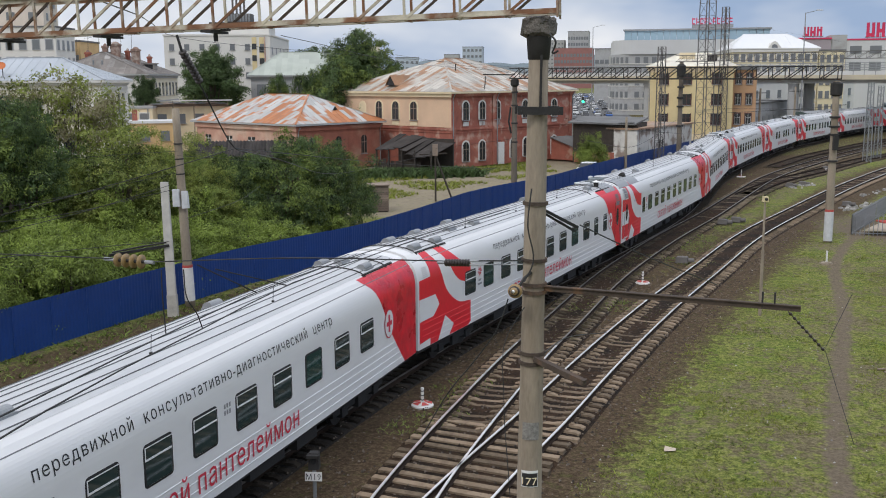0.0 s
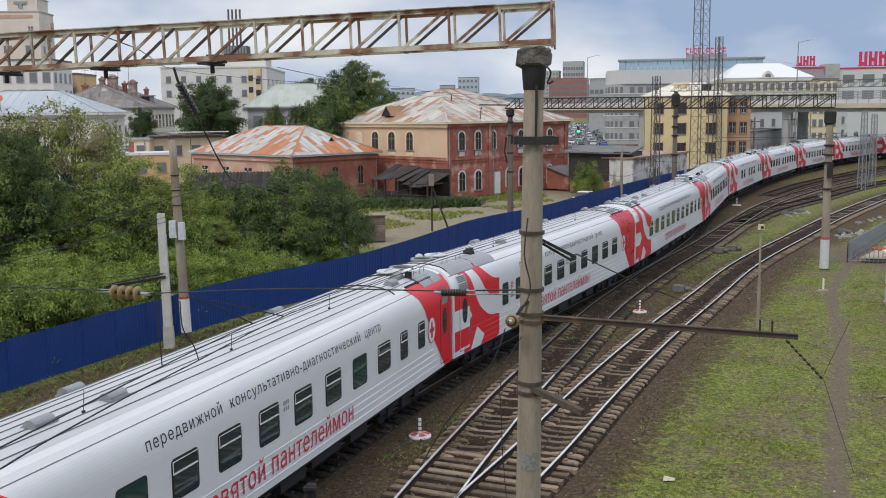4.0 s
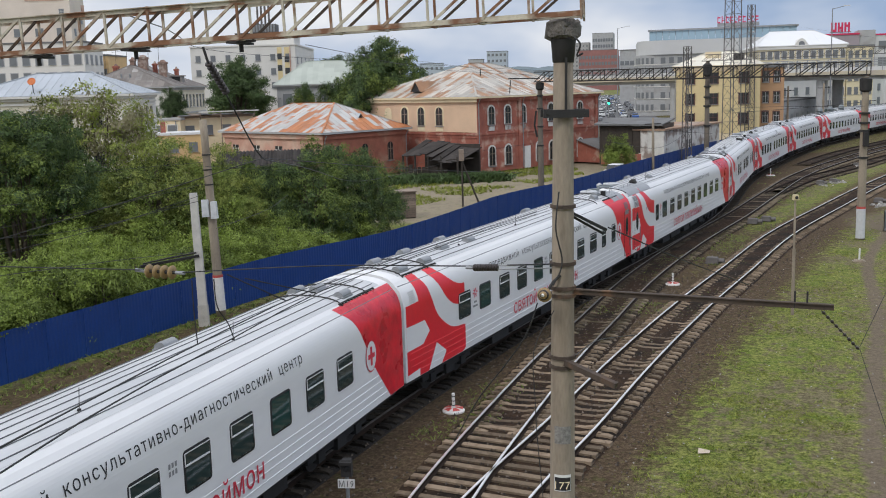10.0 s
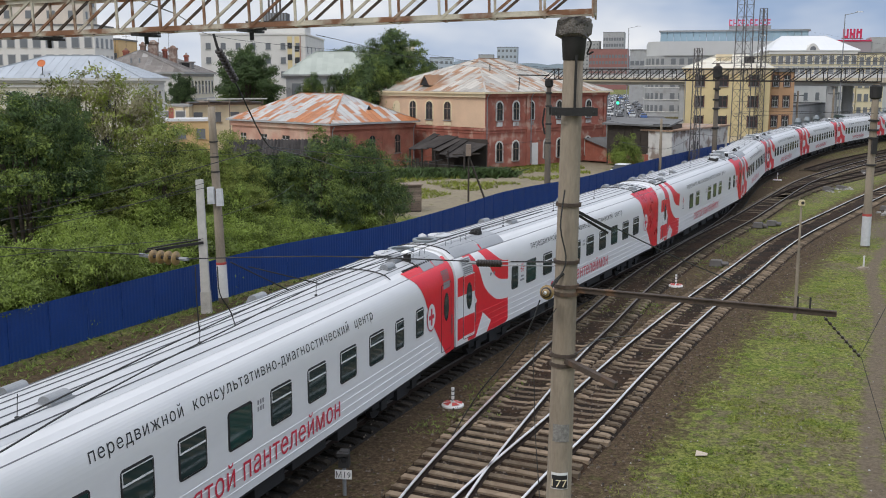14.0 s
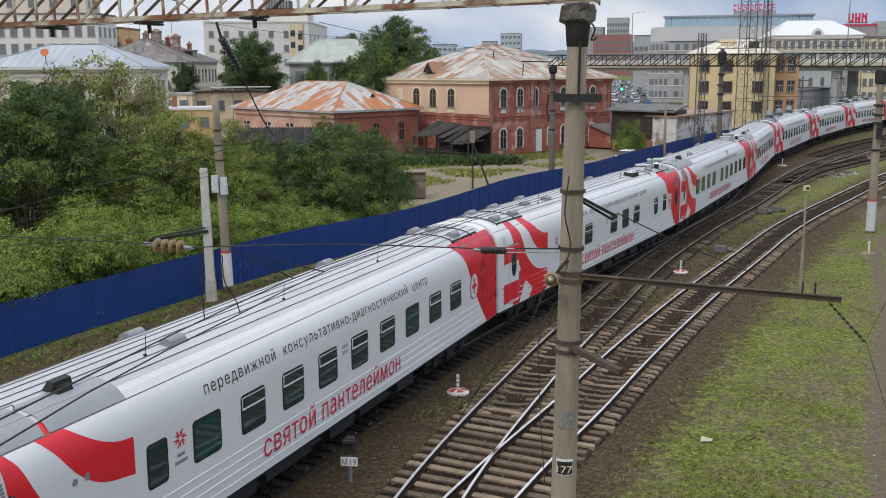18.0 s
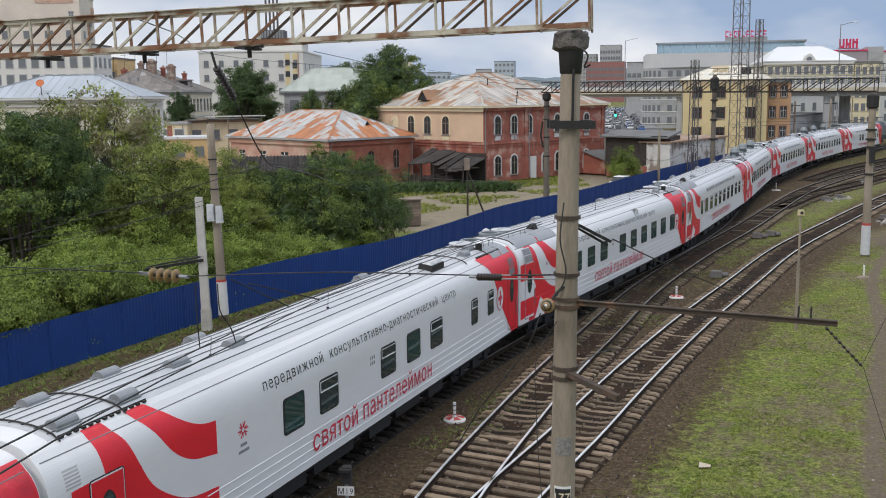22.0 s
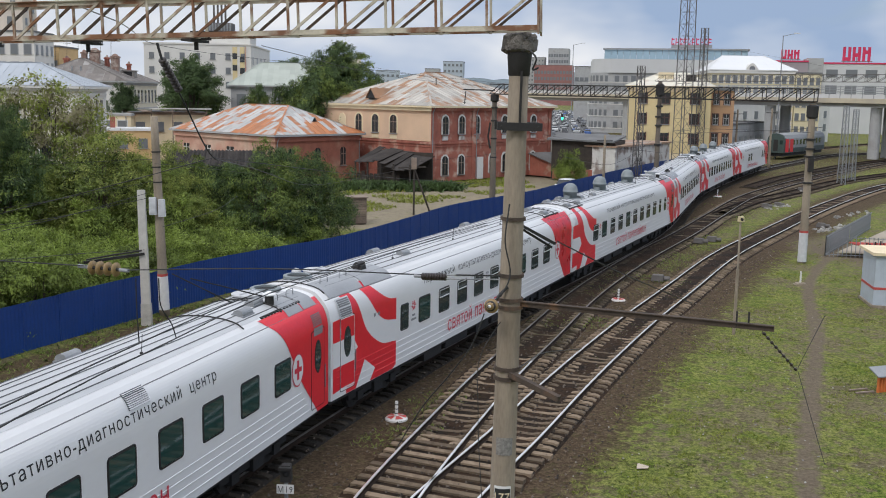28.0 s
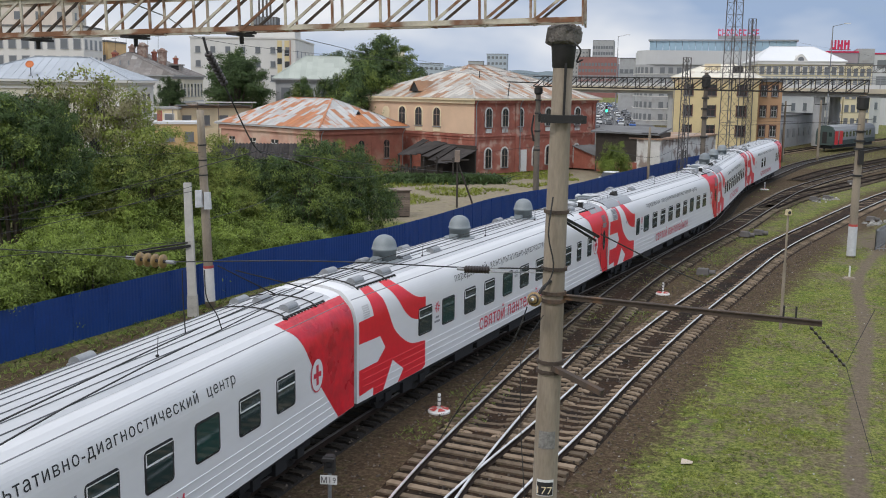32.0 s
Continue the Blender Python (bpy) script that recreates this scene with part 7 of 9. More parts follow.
for x in range(-28, int(W) + 58, 2):
    part("railing_post", Shape().box(x, x + 0.12, 0.25, 0.4, 10.55, 12.8), M_GREYSTEEL, ov)

# ------------------------------------------------------------------ poles, masts and wires


def lattice_beam(root, a, b, w, h, n, mat, th=0.05):
    """A box lattice between two points: four chords and zigzag bars."""
    a, b = Vector(a), Vector(b)
    d = (b - a).normalized()
    up = Vector((0, 0, 1)) if abs(d.z) < 0.9 else Vector((0, 1, 0))
    s = d.cross(up).normalized()
    up = s.cross(d)
    L = (b - a).length
    q = lambda u, i, j: a + d * u + s * (w / 2 * i) + up * (h / 2 * j)
    for i in (-1, 1):
        for j in (-1, 1):
            part("chord", Shape().beam(q(0, i, j), q(L, i, j), th, th, up), mat, root)
    z = Shape()
    for k in range(n):
        u0, u1 = L * k / n, L * (k + 1) / n
        for i in (-1, 1):
            z.beam(q(u0, i, -1), q(u1, i, 1), th * 0.7, th * 0.7, s)
            z.beam(q(u1, i, -1), q(u1, i, 1), th * 0.6, th * 0.6, d)
        for j in (-1, 1):
            z.beam(q(u0, -1, j), q(u1, 1, j), th * 0.7, th * 0.7, up)
    tagged(part("bracing", z, mat, root), kind="stuff")


def insulator(root, a, b, n, r, mat, at_parent=True):
    a, b = Vector(a), Vector(b)
    d = b - a
    part("insulator_rod", Shape().rod(a, b, r * 0.25), M_STEELDK, root)
    m0 = d.to_track_quat("Z", "Y").to_matrix().to_4x4()
    disc = Shape().lathe([(r * 0.3, -0.02), (r, -0.012), (r * 0.96, 0.01), (r * 0.4, 0.03)], 14).mesh("insulator_disc", mat, True)
    for i in range(n):
        p = a + d * ((i + 0.5) / n)
        part("insulator_disc", disc, None, root, at=Matrix.Translation(p) @ m0)


# post pair by the fence
p1 = thing("concrete_post", "slim pale square concrete post", "post", pose(-10.87, 45.47, GZ, 0, -1.0))
part("shaft", Shape().box(-0.2, 0.2, -0.14, 0.14, -0.3, 6.15, taper=0.04), material("pale_concrete", (0.5, 0.48, 0.44), 0.85, vary=0.15, scale=3), p1)
part("foot", Shape().box(-0.235, 0.235, -0.17, 0.17, -0.2, 1.0, taper=0.02), material("stained_pale_concrete", (0.42, 0.4, 0.36), 0.9, vary=0.25, scale=3), p1)
p2, h2 = concrete_pole("concrete_pole", -10.52, 47.49, 9.05, 0.17, "leaning concrete pole with white painted foot and boxes", (0, -1.6))
part("white_foot", Shape().lathe([(0.25, 0.3), (0.245, 1.9)], 18), M_WHITEPAINT, p2, "white painted foot")
part("red_ring", Shape().lathe([(0.2455, 1.9), (0.244, 2.02)], 18), M_REDPAINT, p2, "red painted ring")
for x, z, w_ in ((-0.2, 4.85, 0.34), (0.2, 4.75, 0.32)):
    bx = part("junction_box", Shape().box(x - w_ / 2, x + w_ / 2, -0.42, -0.2, z, z + 0.8, taper=0.02), M_PALEBOX, p2, "pale grey box")
    part("box_door", Shape().box(x - w_ / 2 + 0.04, x + w_ / 2 - 0.04, -0.435, -0.42, z + 0.08, z + 0.72), M_PALEBOX, bx)
for z in (6.3, 7.0, 7.7):
    part("steel_band", Shape().lathe([(0.2, z), (0.215, z), (0.215, z + 0.06), (0.2, z + 0.06)], 14), M_STEELDK, p2)
ls = thing("stay_arm", "dark wooden cross arm with cables", "bracket", pose(-10.87, 45.47, 3.0))
part("arm", Shape().beam((0, -0.1, 0), (-2.6, -0.6, -0.35), 0.12, 0.12), M_STEELDK, ls)
part("cable", Shape().tube([(-0.1, -0.2, 0.15), (-1.2, -0.4, 0.0), (-2.4, -0.7, -0.2)], 0.04), M_STEELDK, ls)

# portal behind, its two poles
q1, hq = concrete_pole("portal_pole", 8.93, 86.4, 10.3, 0.2, "tall dark concrete pole carrying a lattice portal", mat=M_POLEDK)
for z in (5.2, 6.8, 8.3, 9.4):
    part("steel_band", Shape().lathe([(0.24, z), (0.28, z), (0.28, z + 0.12), (0.24, z + 0.12)], 14), M_STEELDK, q1)
part("cable_reel", Shape().tube([(-0.3, -0.1, 6.0), (-0.5, -0.1, 7.0), (-0.35, -0.1, 8.2)], 0.08), M_STEELDK, q1)
part("head", Shape().lathe([(0.2, 9.9), (0.36, 10.05), (0.36, 10.5), (0.2, 10.55)], 14), M_STEELDK, q1)
part("side_arm", Shape().beam((0, 0, 10.9), (-2.6, 0.9, 10.95), 0.1, 0.1), M_STEELDK, q1)
insulator(q1, (-2.4, 0.85, 10.8), (-2.5, 0.85, 9.7), 4, 0.14, M_INSUL)
q2, hr = concrete_pole("portal_pole", 27.15, 64.24, 10.05, 0.2, "tall concrete pole with a white painted foot")
part("white_foot", Shape().lathe([(0.285, 0.1), (0.28, 2.0)], 18), M_PALEBOX, q2, "white painted foot")
part("red_ring", Shape().lathe([(0.2805, 2.0), (0.279, 2.15)], 18), M_REDPAINT, q2, "red painted ring")
for z in (5.2, 6.9, 7.4, 8.0):
    part("steel_band", Shape().lathe([(0.24, z), (0.33, z + 0.02), (0.33, z + 0.12), (0.24, z + 0.14)], 14), M_STEELDK, q2)
part("head", Shape().lathe([(0.22, 9.4), (0.36, 9.5), (0.38, 10.2), (0.2, 10.3)], 14), M_STEELDK, q2)
part("signal_lamp", Shape().box(-0.15, 0.15, -0.45, -0.2, 6.0, 6.9), M_STEELDK, q2)
pt = thing("lattice_portal", "dark steel lattice portal spanning the tracks", "portal beam")
lattice_beam(pt, (8.7, 86.8, 10.72), (27.25, 64.1, 10.58), 0.5, 0.8, 24, M_STEELDK, 0.075)
part("bottom_flange", Shape().beam((8.7, 86.8, 10.3), (27.25, 64.1, 10.16), 0.12, 0.1), M_RUSTDK, pt)
pt2 = thing("lattice_portal", "far grey lattice portal over the yard", "portal beam")
lattice_beam(pt2, (30.6, 116.5, 12.4), (53, 88.0, 12.4), 0.45, 0.7, 32, M_MAST, 0.06)
mp, hm = concrete_pole("portal_pole", 31.0, 116.0, 12.1, 0.22, "tall dark concrete pole with a bulky head", mat=M_POLEDK)
part("head", Shape().lathe([(0.25, 10.6), (0.5, 10.8), (0.5, 11.9), (0.3, 12.1)], 14), M_STEELDK, mp)
for z in (5.0, 7.2, 8.2, 9.4):
    part("steel_band", Shape().lathe([(0.28, z), (0.42, z + 0.02), (0.42, z + 0.2), (0.28, z + 0.22)], 12), M_STEELDK, mp)


def lattice_mast(x, y, z1, w0, w1, n, mat, label):
    r = thing("lattice_mast", label, "mast", pose(x, y, GZ, 0, 0, 20))
    c = lambda z, i, j: Vector((i * (w0 + (w1 - w0) * z / z1) / 2, j * (w0 + (w1 - w0) * z / z1) / 2, z))
    for i in (-1, 1):
        for j in (-1, 1):
            part("leg", Shape().beam(c(0, i, j), c(z1, i, j), 0.09, 0.09, (1, 0, 0)), mat, r)
    s = Shape()
    for k in range(n):
        za, zb = z1 * k / n, z1 * (k + 1) / n
        for a, b in (((-1, -1), (1, -1)), ((1, -1), (1, 1)), ((1, 1), (-1, 1)), ((-1, 1), (-1, -1))):
            s.beam(c(za, *a), c(zb, *b), 0.035, 0.035, (1, 0, 0)).beam(c(zb, *a), c(zb, *b), 0.035, 0.035)
    tagged(part("bracing", s, mat, r), kind="stuff")
    return r


lattice_mast(39.1, 134.2, 34.0, 1.75, 1.25, 22, M_MAST, "tall grey steel lattice mast")
lattice_mast(44.2, 143.0, 20.2, 0.95, 0.7, 18, M_MAST, "slim grey steel lattice mast")
lattice_mast(30.2, 122.0, 14.2, 0.85, 0.65, 14, M_MAST, "rusty steel lattice mast")
lattice_mast(56.9, 124.4, 9.9, 0.7, 0.45, 12, M_GREYSTEEL, "short grey lattice mast between tracks")
lattice_mast(60.6, 129.6, 9.4, 0.65, 0.45, 12, M_GREYSTEEL, "short grey lattice mast between tracks")
for x, y, h in ((52.0, 150.0, 8.6), (58.0, 152.0, 8.8), (74.0, 140.0, 9.5), (24.0, 112.0, 6.0), (49.0, 151.0, 7.2)):
    r, _ = concrete_pole("line_pole", x, y, h, 0.13, "plain grey concrete line pole")
    part("cross_arm", Shape().box(-0.9, 0.9, -0.05, 0.05, h - 0.4, h - 0.3), M_STEELDK, r)

tp = thing("thin_post", "thin weathered steel post with a small lamp", "post", pose(15.76, 44.2, GZ))
part("shaft", Shape().lathe([(0.075, -0.2), (0.07, 3.0), (0.05, 3.02), (0.045, 5.2)], 12), M_CONCRETE, tp)
part("lamp_head", Shape().box(-0.12, 0.12, -0.16, 0.1, 5.18, 5.42, taper=0.02), material("yellowed_paint", (0.5, 0.42, 0.25), 0.7), tp, "small yellowed lamp housing")
part("lens", Shape().lathe([(0.07, 0), (0.07, 0.02), (0.05, 0.03)], 12, pose(0, -0.16, 5.3, 90)), M_STEELDK, tp)
wp = thing("timber_strut", "dark timber post with a leaning brace", "post", pose(2.23, 88.3, GZ))
part("post", Shape().rod((0, 0, 0), (0, 0, 4.4), 0.09, 0.07), M_DARKWOOD, wp)
part("brace", Shape().rod((1.5, 0.3, 0), (0.05, 0, 3.9), 0.09, 0.07), M_DARKWOOD, wp)
part("cross_bar", Shape().beam((-1.4, 0, 4.1), (1.0, 0, 4.2), 0.1, 0.1), M_DARKWOOD, wp)
part("box", Shape().box(-0.25, 0.2, -0.2, 0.1, 4.0, 5.0), M_WOODGREY, wp)

# arms on the near pole
part("cross_arm", Shape().beam((0.0, 0, 8.0), (3.01, -1.35, 8.02), 0.075, 0.012).beam((0.0, 0, 7.97), (3.01, -1.35, 7.99), 0.02, 0.075), M_RUSTDK, pole, "long rusty steel arm")
for x in (2.61, 2.74):
    part("arm_bolt", Shape().rod((x, -1.17 - (x - 2.61) * 0.4, 7.95), (x, -1.17 - (x - 2.61) * 0.4, 8.16), 0.012), M_STEELDK, pole)
part("stub_arm", Shape().beam((0.02, -0.15, 7.05), (0.6, -0.6, 6.86), 0.09, 0.07), M_RUSTDK, pole, "short rusty bracket")
part("upper_bracket", Shape().beam((0.05, 0.0, 9.02), (0.65, 0.55, 8.68), 0.03, 0.035).beam((0.05, 0.05, 8.98), (0.62, 0.6, 8.62), 0.015, 0.03), M_STEELDK, pole, "dark toothed bracket")
for x, z, big_ in ((-0.02, 5.4, 1), (-0.02, 6.06, 0)):
    r0 = 0.123 + 0.0075 * (ph - z)
    pl = Shape()
    n = 9
    hw = 0.15 if big_ else 0.14
    hh = 0.115 if big_ else 0.12
    a0 = math.atan2(-PY, -PX)
    pts = []
    for i in range(n):
        a = a0 + (i / (n - 1) - 0.5) * 1.35
        pts.append((math.cos(a), math.sin(a)))
    pl.add([(c * (r0 + 0.008), s_ * (r0 + 0.008), z - hh) for c, s_ in pts] + [(c * (r0 + 0.008), s_ * (r0 + 0.008), z + hh) for c, s_ in pts], [(i, i + 1, n + i + 1, n + i) for i in range(n - 1)])
    if big_:
        pts2 = [(math.cos(a0 + (i / (n - 1) - 0.5) * 1.22), math.sin(a0 + (i / (n - 1) - 0.5) * 1.22)) for i in range(n)]
        pl2 = Shape().add([(c * (r0 + 0.014), s_ * (r0 + 0.014), z - hh + 0.014) for c, s_ in pts2] + [(c * (r0 + 0.014), s_ * (r0 + 0.014), z + hh - 0.035) for c, s_ in pts2], [(i, i + 1, n + i + 1, n + i) for i in range(n - 1)])
        ob = part("pole_sign", pl, M_WHITEPAINT, pole, "painted pole sign with a white border")
        part("plate_field", pl2, M_BLACKTXT, ob, "black field")
        tv, tf = lettering("177", 0.19, 0.1, 0.008)
        part("number", Shape().add([(math.cos(a0 - 0.095 / r0 + u_ / r0) * (r0 + 0.019), math.sin(a0 - 0.095 / r0 + u_ / r0) * (r0 + 0.019), z - 0.08 + v_) for u_, v_ in tv], tf), M_CREAMTRIM, ob, "cream digits")
    else:
        part("number_patch", pl, material("faded_stencil", (0.2, 0.19, 0.175), 0.9, vary=0.4, scale=20), pole, "faded old number patch")

# insulators
i1 = thing("insulator_string", "string of four glossy tan ribbed insulators on a wire", "insulator")
insulator(i1, (-4.3, 16.27, 7.46), (-4.86, 16.5, 7.46), 4, 0.118, M_ROPE)
for p_, q_ in (((-4.14, 16.2, 7.46), (-4.3, 16.27, 7.46)), ((-4.86, 16.5, 7.46), (-5.04, 16.57, 7.47))):
    part("end_fitting", Shape().rod(p_, q_, 0.03), M_GREYSTEEL, i1, "pale steel fitting")
i2 = thing("insulator_string", "black ribbed insulator on the cross wire", "insulator")
insulator(i2, (0.78, 13.23, 7.942), (0.46, 13.39, 7.92), 9, 0.05, M_INSUL)
for dz in (-0.025, 0.025):
    part("link_bar", Shape().rod((0.78, 13.23, 7.942 + dz), (1.5, 12.95, 7.99 + dz), 0.009), M_GREYSTEEL, i2)
part("wire_clamp", Shape().rod((0.36, 13.44, 7.915), (0.46, 13.39, 7.92), 0.022), M_GREYSTEEL, i2)
i3 = thing("insulator_string", "black ribbed insulator hanging aslant from the portal", "insulator")
insulator(i3, (-3.28, 15.02, 10.78), (-3.13, 15.49, 10.32), 9, 0.06, M_INSUL)
part("hanger", Shape().rod((-3.34, 15.03, 11.0), (-3.28, 15.02, 10.78), 0.02), M_STEELDK, i3)
i4 = thing("insulator_string", "black ribbed insulator hanging from the long arm", "insulator")
insulator(i4, (4.43, 11.47, 7.64), (4.94, 11.59, 7.12), 9, 0.02, M_INSUL)
i5 = thing("insulator_string", "tan disc insulator tied to the pole", "insulator")
insulator(i5, (1.36, 12.66, 7.68), (1.27, 12.4, 7.72), 1, 0.095, M_ROPE)
insulator(i5, (1.32, 12.53, 7.7), (1.28, 12.42, 7.72), 1, 0.07, M_INSUL)
insulator(i5, (1.31, 12.5, 7.705), (1.27, 12.38, 7.725), 1, 0.05, M_ROPE)
insulator(i5, (1.29, 12.45, 7.71), (1.27, 12.36, 7.73), 1, 0.022, M_WHITEPAINT)
part("tie_strap", Shape().tube([(1.36, 12.66, 7.7), (1.45, 12.72, 7.82), (1.55, 12.76, 7.9)], 0.02), M_STEELDK, i5)

# wires
WIRES = [
    (0.011, [(-3.96, 8.30, 7.10), (-3.78, 11.18, 6.88), (-3.05, 14.48, 6.78), (-2.25, 18.06, 6.68), (-0.82, 22.69, 6.43), (-0.00, 25.00, 6.35), (3.35, 33.83, 5.96)]),
    (0.011, [(-4.04, 8.49, 7.27), (-3.41, 13.78, 6.88), (-2.67, 17.19, 6.74), (-1.59, 20.94, 6.56), (-0.00, 26.00, 6.27), (3.44, 34.83, 5.91)]),
    (0.009, [(-3.43, 13.78, 7.79), (-3.43, 13.78, 7.39), (-3.41, 13.78, 6.88)]),
    (0.009, [(-3.23, 14.24, 7.71), (-3.20, 14.24, 7.29), (-3.09, 14.37, 7.02), (-3.05, 14.48, 6.78)]),
    (0.010, [(1.46, 12.82, 8.04), (0.90, 13.17, 7.98)]),
    (0.010, [(0.46, 13.39, 7.94), (-1.54, 14.72, 7.77), (-4.27, 16.25, 7.46)]),
    (0.010, [(-4.88, 16.49, 7.48), (-6.74, 16.91, 7.50), (-8.34, 17.07, 7.56)]),
    (0.012, [(-3.46, 16.23, 7.41), (-2.67, 17.19, 6.74)]),
    (0.012, [(-3.24, 16.59, 7.27), (-2.25, 18.06, 6.68)]),
    (0.012, [(-3.14, 15.48, 10.31), (-2.86, 16.76, 9.25), (-2.84, 16.96, 9.20)]),
    (0.008, [(-2.86, 16.76, 9.25), (-5.23, 19.30, 8.52), (-9.91, 21.86, 7.22)]),
    (0.008, [(-2.86, 16.76, 9.25), (-0.91, 29.99, 7.92), (5.86, 59.71, 5.01)]),
    (0.012, [(-10.33, 43.80, 5.88), (-12.49, 38.00, 5.44), (-14.89, 32.77, 5.17)]),
    (0.012, [(-10.45, 44.59, 5.59), (-14.12, 39.56, 5.12), (-18.72, 33.07, 5.65)]),
    (0.010, [(-10.42, 45.83, 7.20), (-18.58, 57.05, 6.10), (-28.66, 63.86, 5.12)]),
    (0.010, [(-10.45, 45.82, 6.23), (-14.75, 41.45, 5.57), (-17.31, 38.27, 5.35)]),
    (0.010, [(-10.43, 45.83, 7.00), (-4.46, 94.90, 2.63), (4.96, 117.90, 2.74)]),
    (0.012, [(-9.70, 43.94, 4.42), (-8.69, 49.24, 4.41), (-8.78, 59.35, 4.19)]),
    (0.012, [(-18.08, 40.11, 6.06), (-16.74, 40.69, 6.09)]),
    (0.012, [(-10.80, 46.15, 3.07), (-11.57, 38.29, 4.13), (-14.86, 26.06, 5.41)]),
    (0.012, [(-5.11, 17.26, 11.67), (-9.24, 59.28, 12.24), (9.87, 87.44, 11.19)]),
    (0.010, [(-3.66, 29.78, 11.60), (0.51, 60.00, 11.18), (9.42, 85.48, 10.80)]),
    (0.010, [(-1.21, 89.99, 12.40), (9.43, 85.48, 10.61)]),
    (0.010, [(9.42, 85.48, 10.80), (27.30, 106.56, 10.47)]),
    (0.014, [(17.36, 113.68, 5.86), (24.73, 107.18, 4.83), (27.62, 101.30, 4.69)]),
    (0.014, [(10.38, 59.10, 6.72), (17.21, 78.13, 5.03), (28.55, 108.30, 5.79)]),
    (0.020, [(30.20, 105.77, 6.49), (32.33, 83.99, 7.67), (27.83, 64.23, 8.56)]),
    (0.012, [(26.44, 62.65, 8.26), (23.71, 61.59, 8.36), (27.45, 96.16, 7.00)]),
    (0.011, [(100.42, 282.69, 23.00), (118.22, 275.72, 19.33)]),
    (0.010, [(2.21, 86.97, 4.40), (8.96, 84.53, 5.38)]),
    (0.010, [(2.21, 86.97, 4.01), (-3.16, 59.92, 4.98), (-2.97, 17.75, 9.15)]),
    (0.010, [(2.28, 13.41, 8.41), (3.90, 16.55, 7.43), (6.24, 20.05, 6.18)]),
    (0.009, [(1.23, 12.54, 7.60), (1.12, 12.55, 7.26), (0.90, 12.87, 6.80), (0.52, 13.49, 6.10), (0.14, 14.20, 5.19)]),
    (0.006, [(1.46, 12.72, 7.45), (1.21, 12.64, 7.05), (1.19, 12.64, 6.30), (1.28, 12.64, 4.89)]),
    (0.004, [(4.95, 11.59, 7.12), (5.01, 11.34, 6.72), (5.13, 11.07, 6.14)]),
    (0.004, [(4.95, 11.59, 7.17), (5.35, 11.85, 7.76)]),
    (0.009, [(1.74, 12.78, 6.83), (2.82, 17.78, 5.71), (4.88, 24.52, 4.06)]),
    (0.012, [(1.73, 12.63, 10.90), (1.80, 12.57, 10.80), (1.77, 12.63, 10.66), (1.83, 12.57, 10.69)]),
    (0.010, [(1.53, 12.66, 8.99), (1.48, 12.61, 8.53), (1.55, 12.63, 8.02), (1.44, 12.62, 7.80)])
]
for r, pts in WIRES:
    if len(pts) > 2:
        p = np.array(pts)
        d = np.r_[0, np.cumsum(np.linalg.norm(np.diff(p, axis=0), axis=1))]
        q = np.linspace(0, d[-1], 14)
        tan = np.gradient(p, d, axis=0)
        i = np.clip(np.searchsorted(d, q, "right") - 1, 0, len(d) - 2)
        h_ = (d[i + 1] - d[i])[:, None]
        u = ((q - d[i]) / (d[i + 1] - d[i]))[:, None]
        p = (1 + 2 * u) * (1 - u) ** 2 * p[i] + u * (1 - u) ** 2 * h_ * tan[i] + u * u * (3 - 2 * u) * p[i + 1] + u * u * (u - 1) * h_ * tan[i + 1]
        pts = [tuple(float(c) for c in a) for a in p]
    tagged(part("overhead_wire", Shape().tube(pts, r, 5), M_WIRE), "thin dark overhead wire between poles", "wire")

# ------------------------------------------------------------------ trackside things


def limit_post(x, y, s=1.0):
    r = thing("limit_post", "short white post with black spiral on a red and white disc", "marker post", pose(x, y, GZ))
    part("disc", Shape().lathe([(0.37 * s, 0.0), (0.37 * s, 0.05), (0.3 * s, 0.1), (0.08, 0.13)], 24), M_WHITEPAINT, r, "white concrete disc")
    for i in range(5):
        a = radians(72 * i)
        part("red_mark", Shape().add([(math.cos(a + k) * q, math.sin(a + k) * q, 0.136 - (q - 0.08) * 0.135 + 0.01) for q, k in ((0.1, -0.45), (0.34, -0.42), (0.34, 0.42), (0.1, 0.45))], [(0, 1, 2, 3)]), M_REDPAINT, r)
    part("post", Shape().rod((0, 0, 0.1), (0, 0, 0.62 * s), 0.055, n=12), M_WHITEPAINT, r)
    for i in range(3):
        part("black_ring", Shape().lathe([(0.056, -0.03), (0.058, -0.03), (0.058, 0.03), (0.056, 0.03)], 12, pose(0, 0, 0.22 + i * 0.15, 22)), M_BLACKTXT, r)
    return r


limit_post(0.33, 32.1)
limit_post(12.13, 51.65)
limit_post(35.6, 107.5, 1.3)

ds = thing("dwarf_signal", "small dark dwarf signal with a white plate", "signal", pose(-2.54, 24.82, GZ, 0, 0, -6))
part("post", Shape().rod((0, 0, 0), (0, 0, 0.8), 0.05, n=10), M_GREYSTEEL, ds)
part("signal_head", Shape().box(-0.14, 0.14, -0.1, 0.16, 0.78, 1.22, taper=0.02).box(-0.16, 0.16, -0.2, 0.0, 1.12, 1.2), M_STEELDK, ds, "dark lamp housing")
part("lens", Shape().lathe([(0.08, 0.0), (0.07, 0.02), (0.04, 0.03)], 14, pose(0, -0.1, 1.0, 90)), M_GASKET, ds)
pl = part("plate", Shape().box(-0.22, 0.22, -0.14, -0.12, 0.5, 0.74), M_WHITEPAINT, ds, "white plate")
tv, tf = lettering("М19", 0.38, 0.17, 0.02, 1.15)
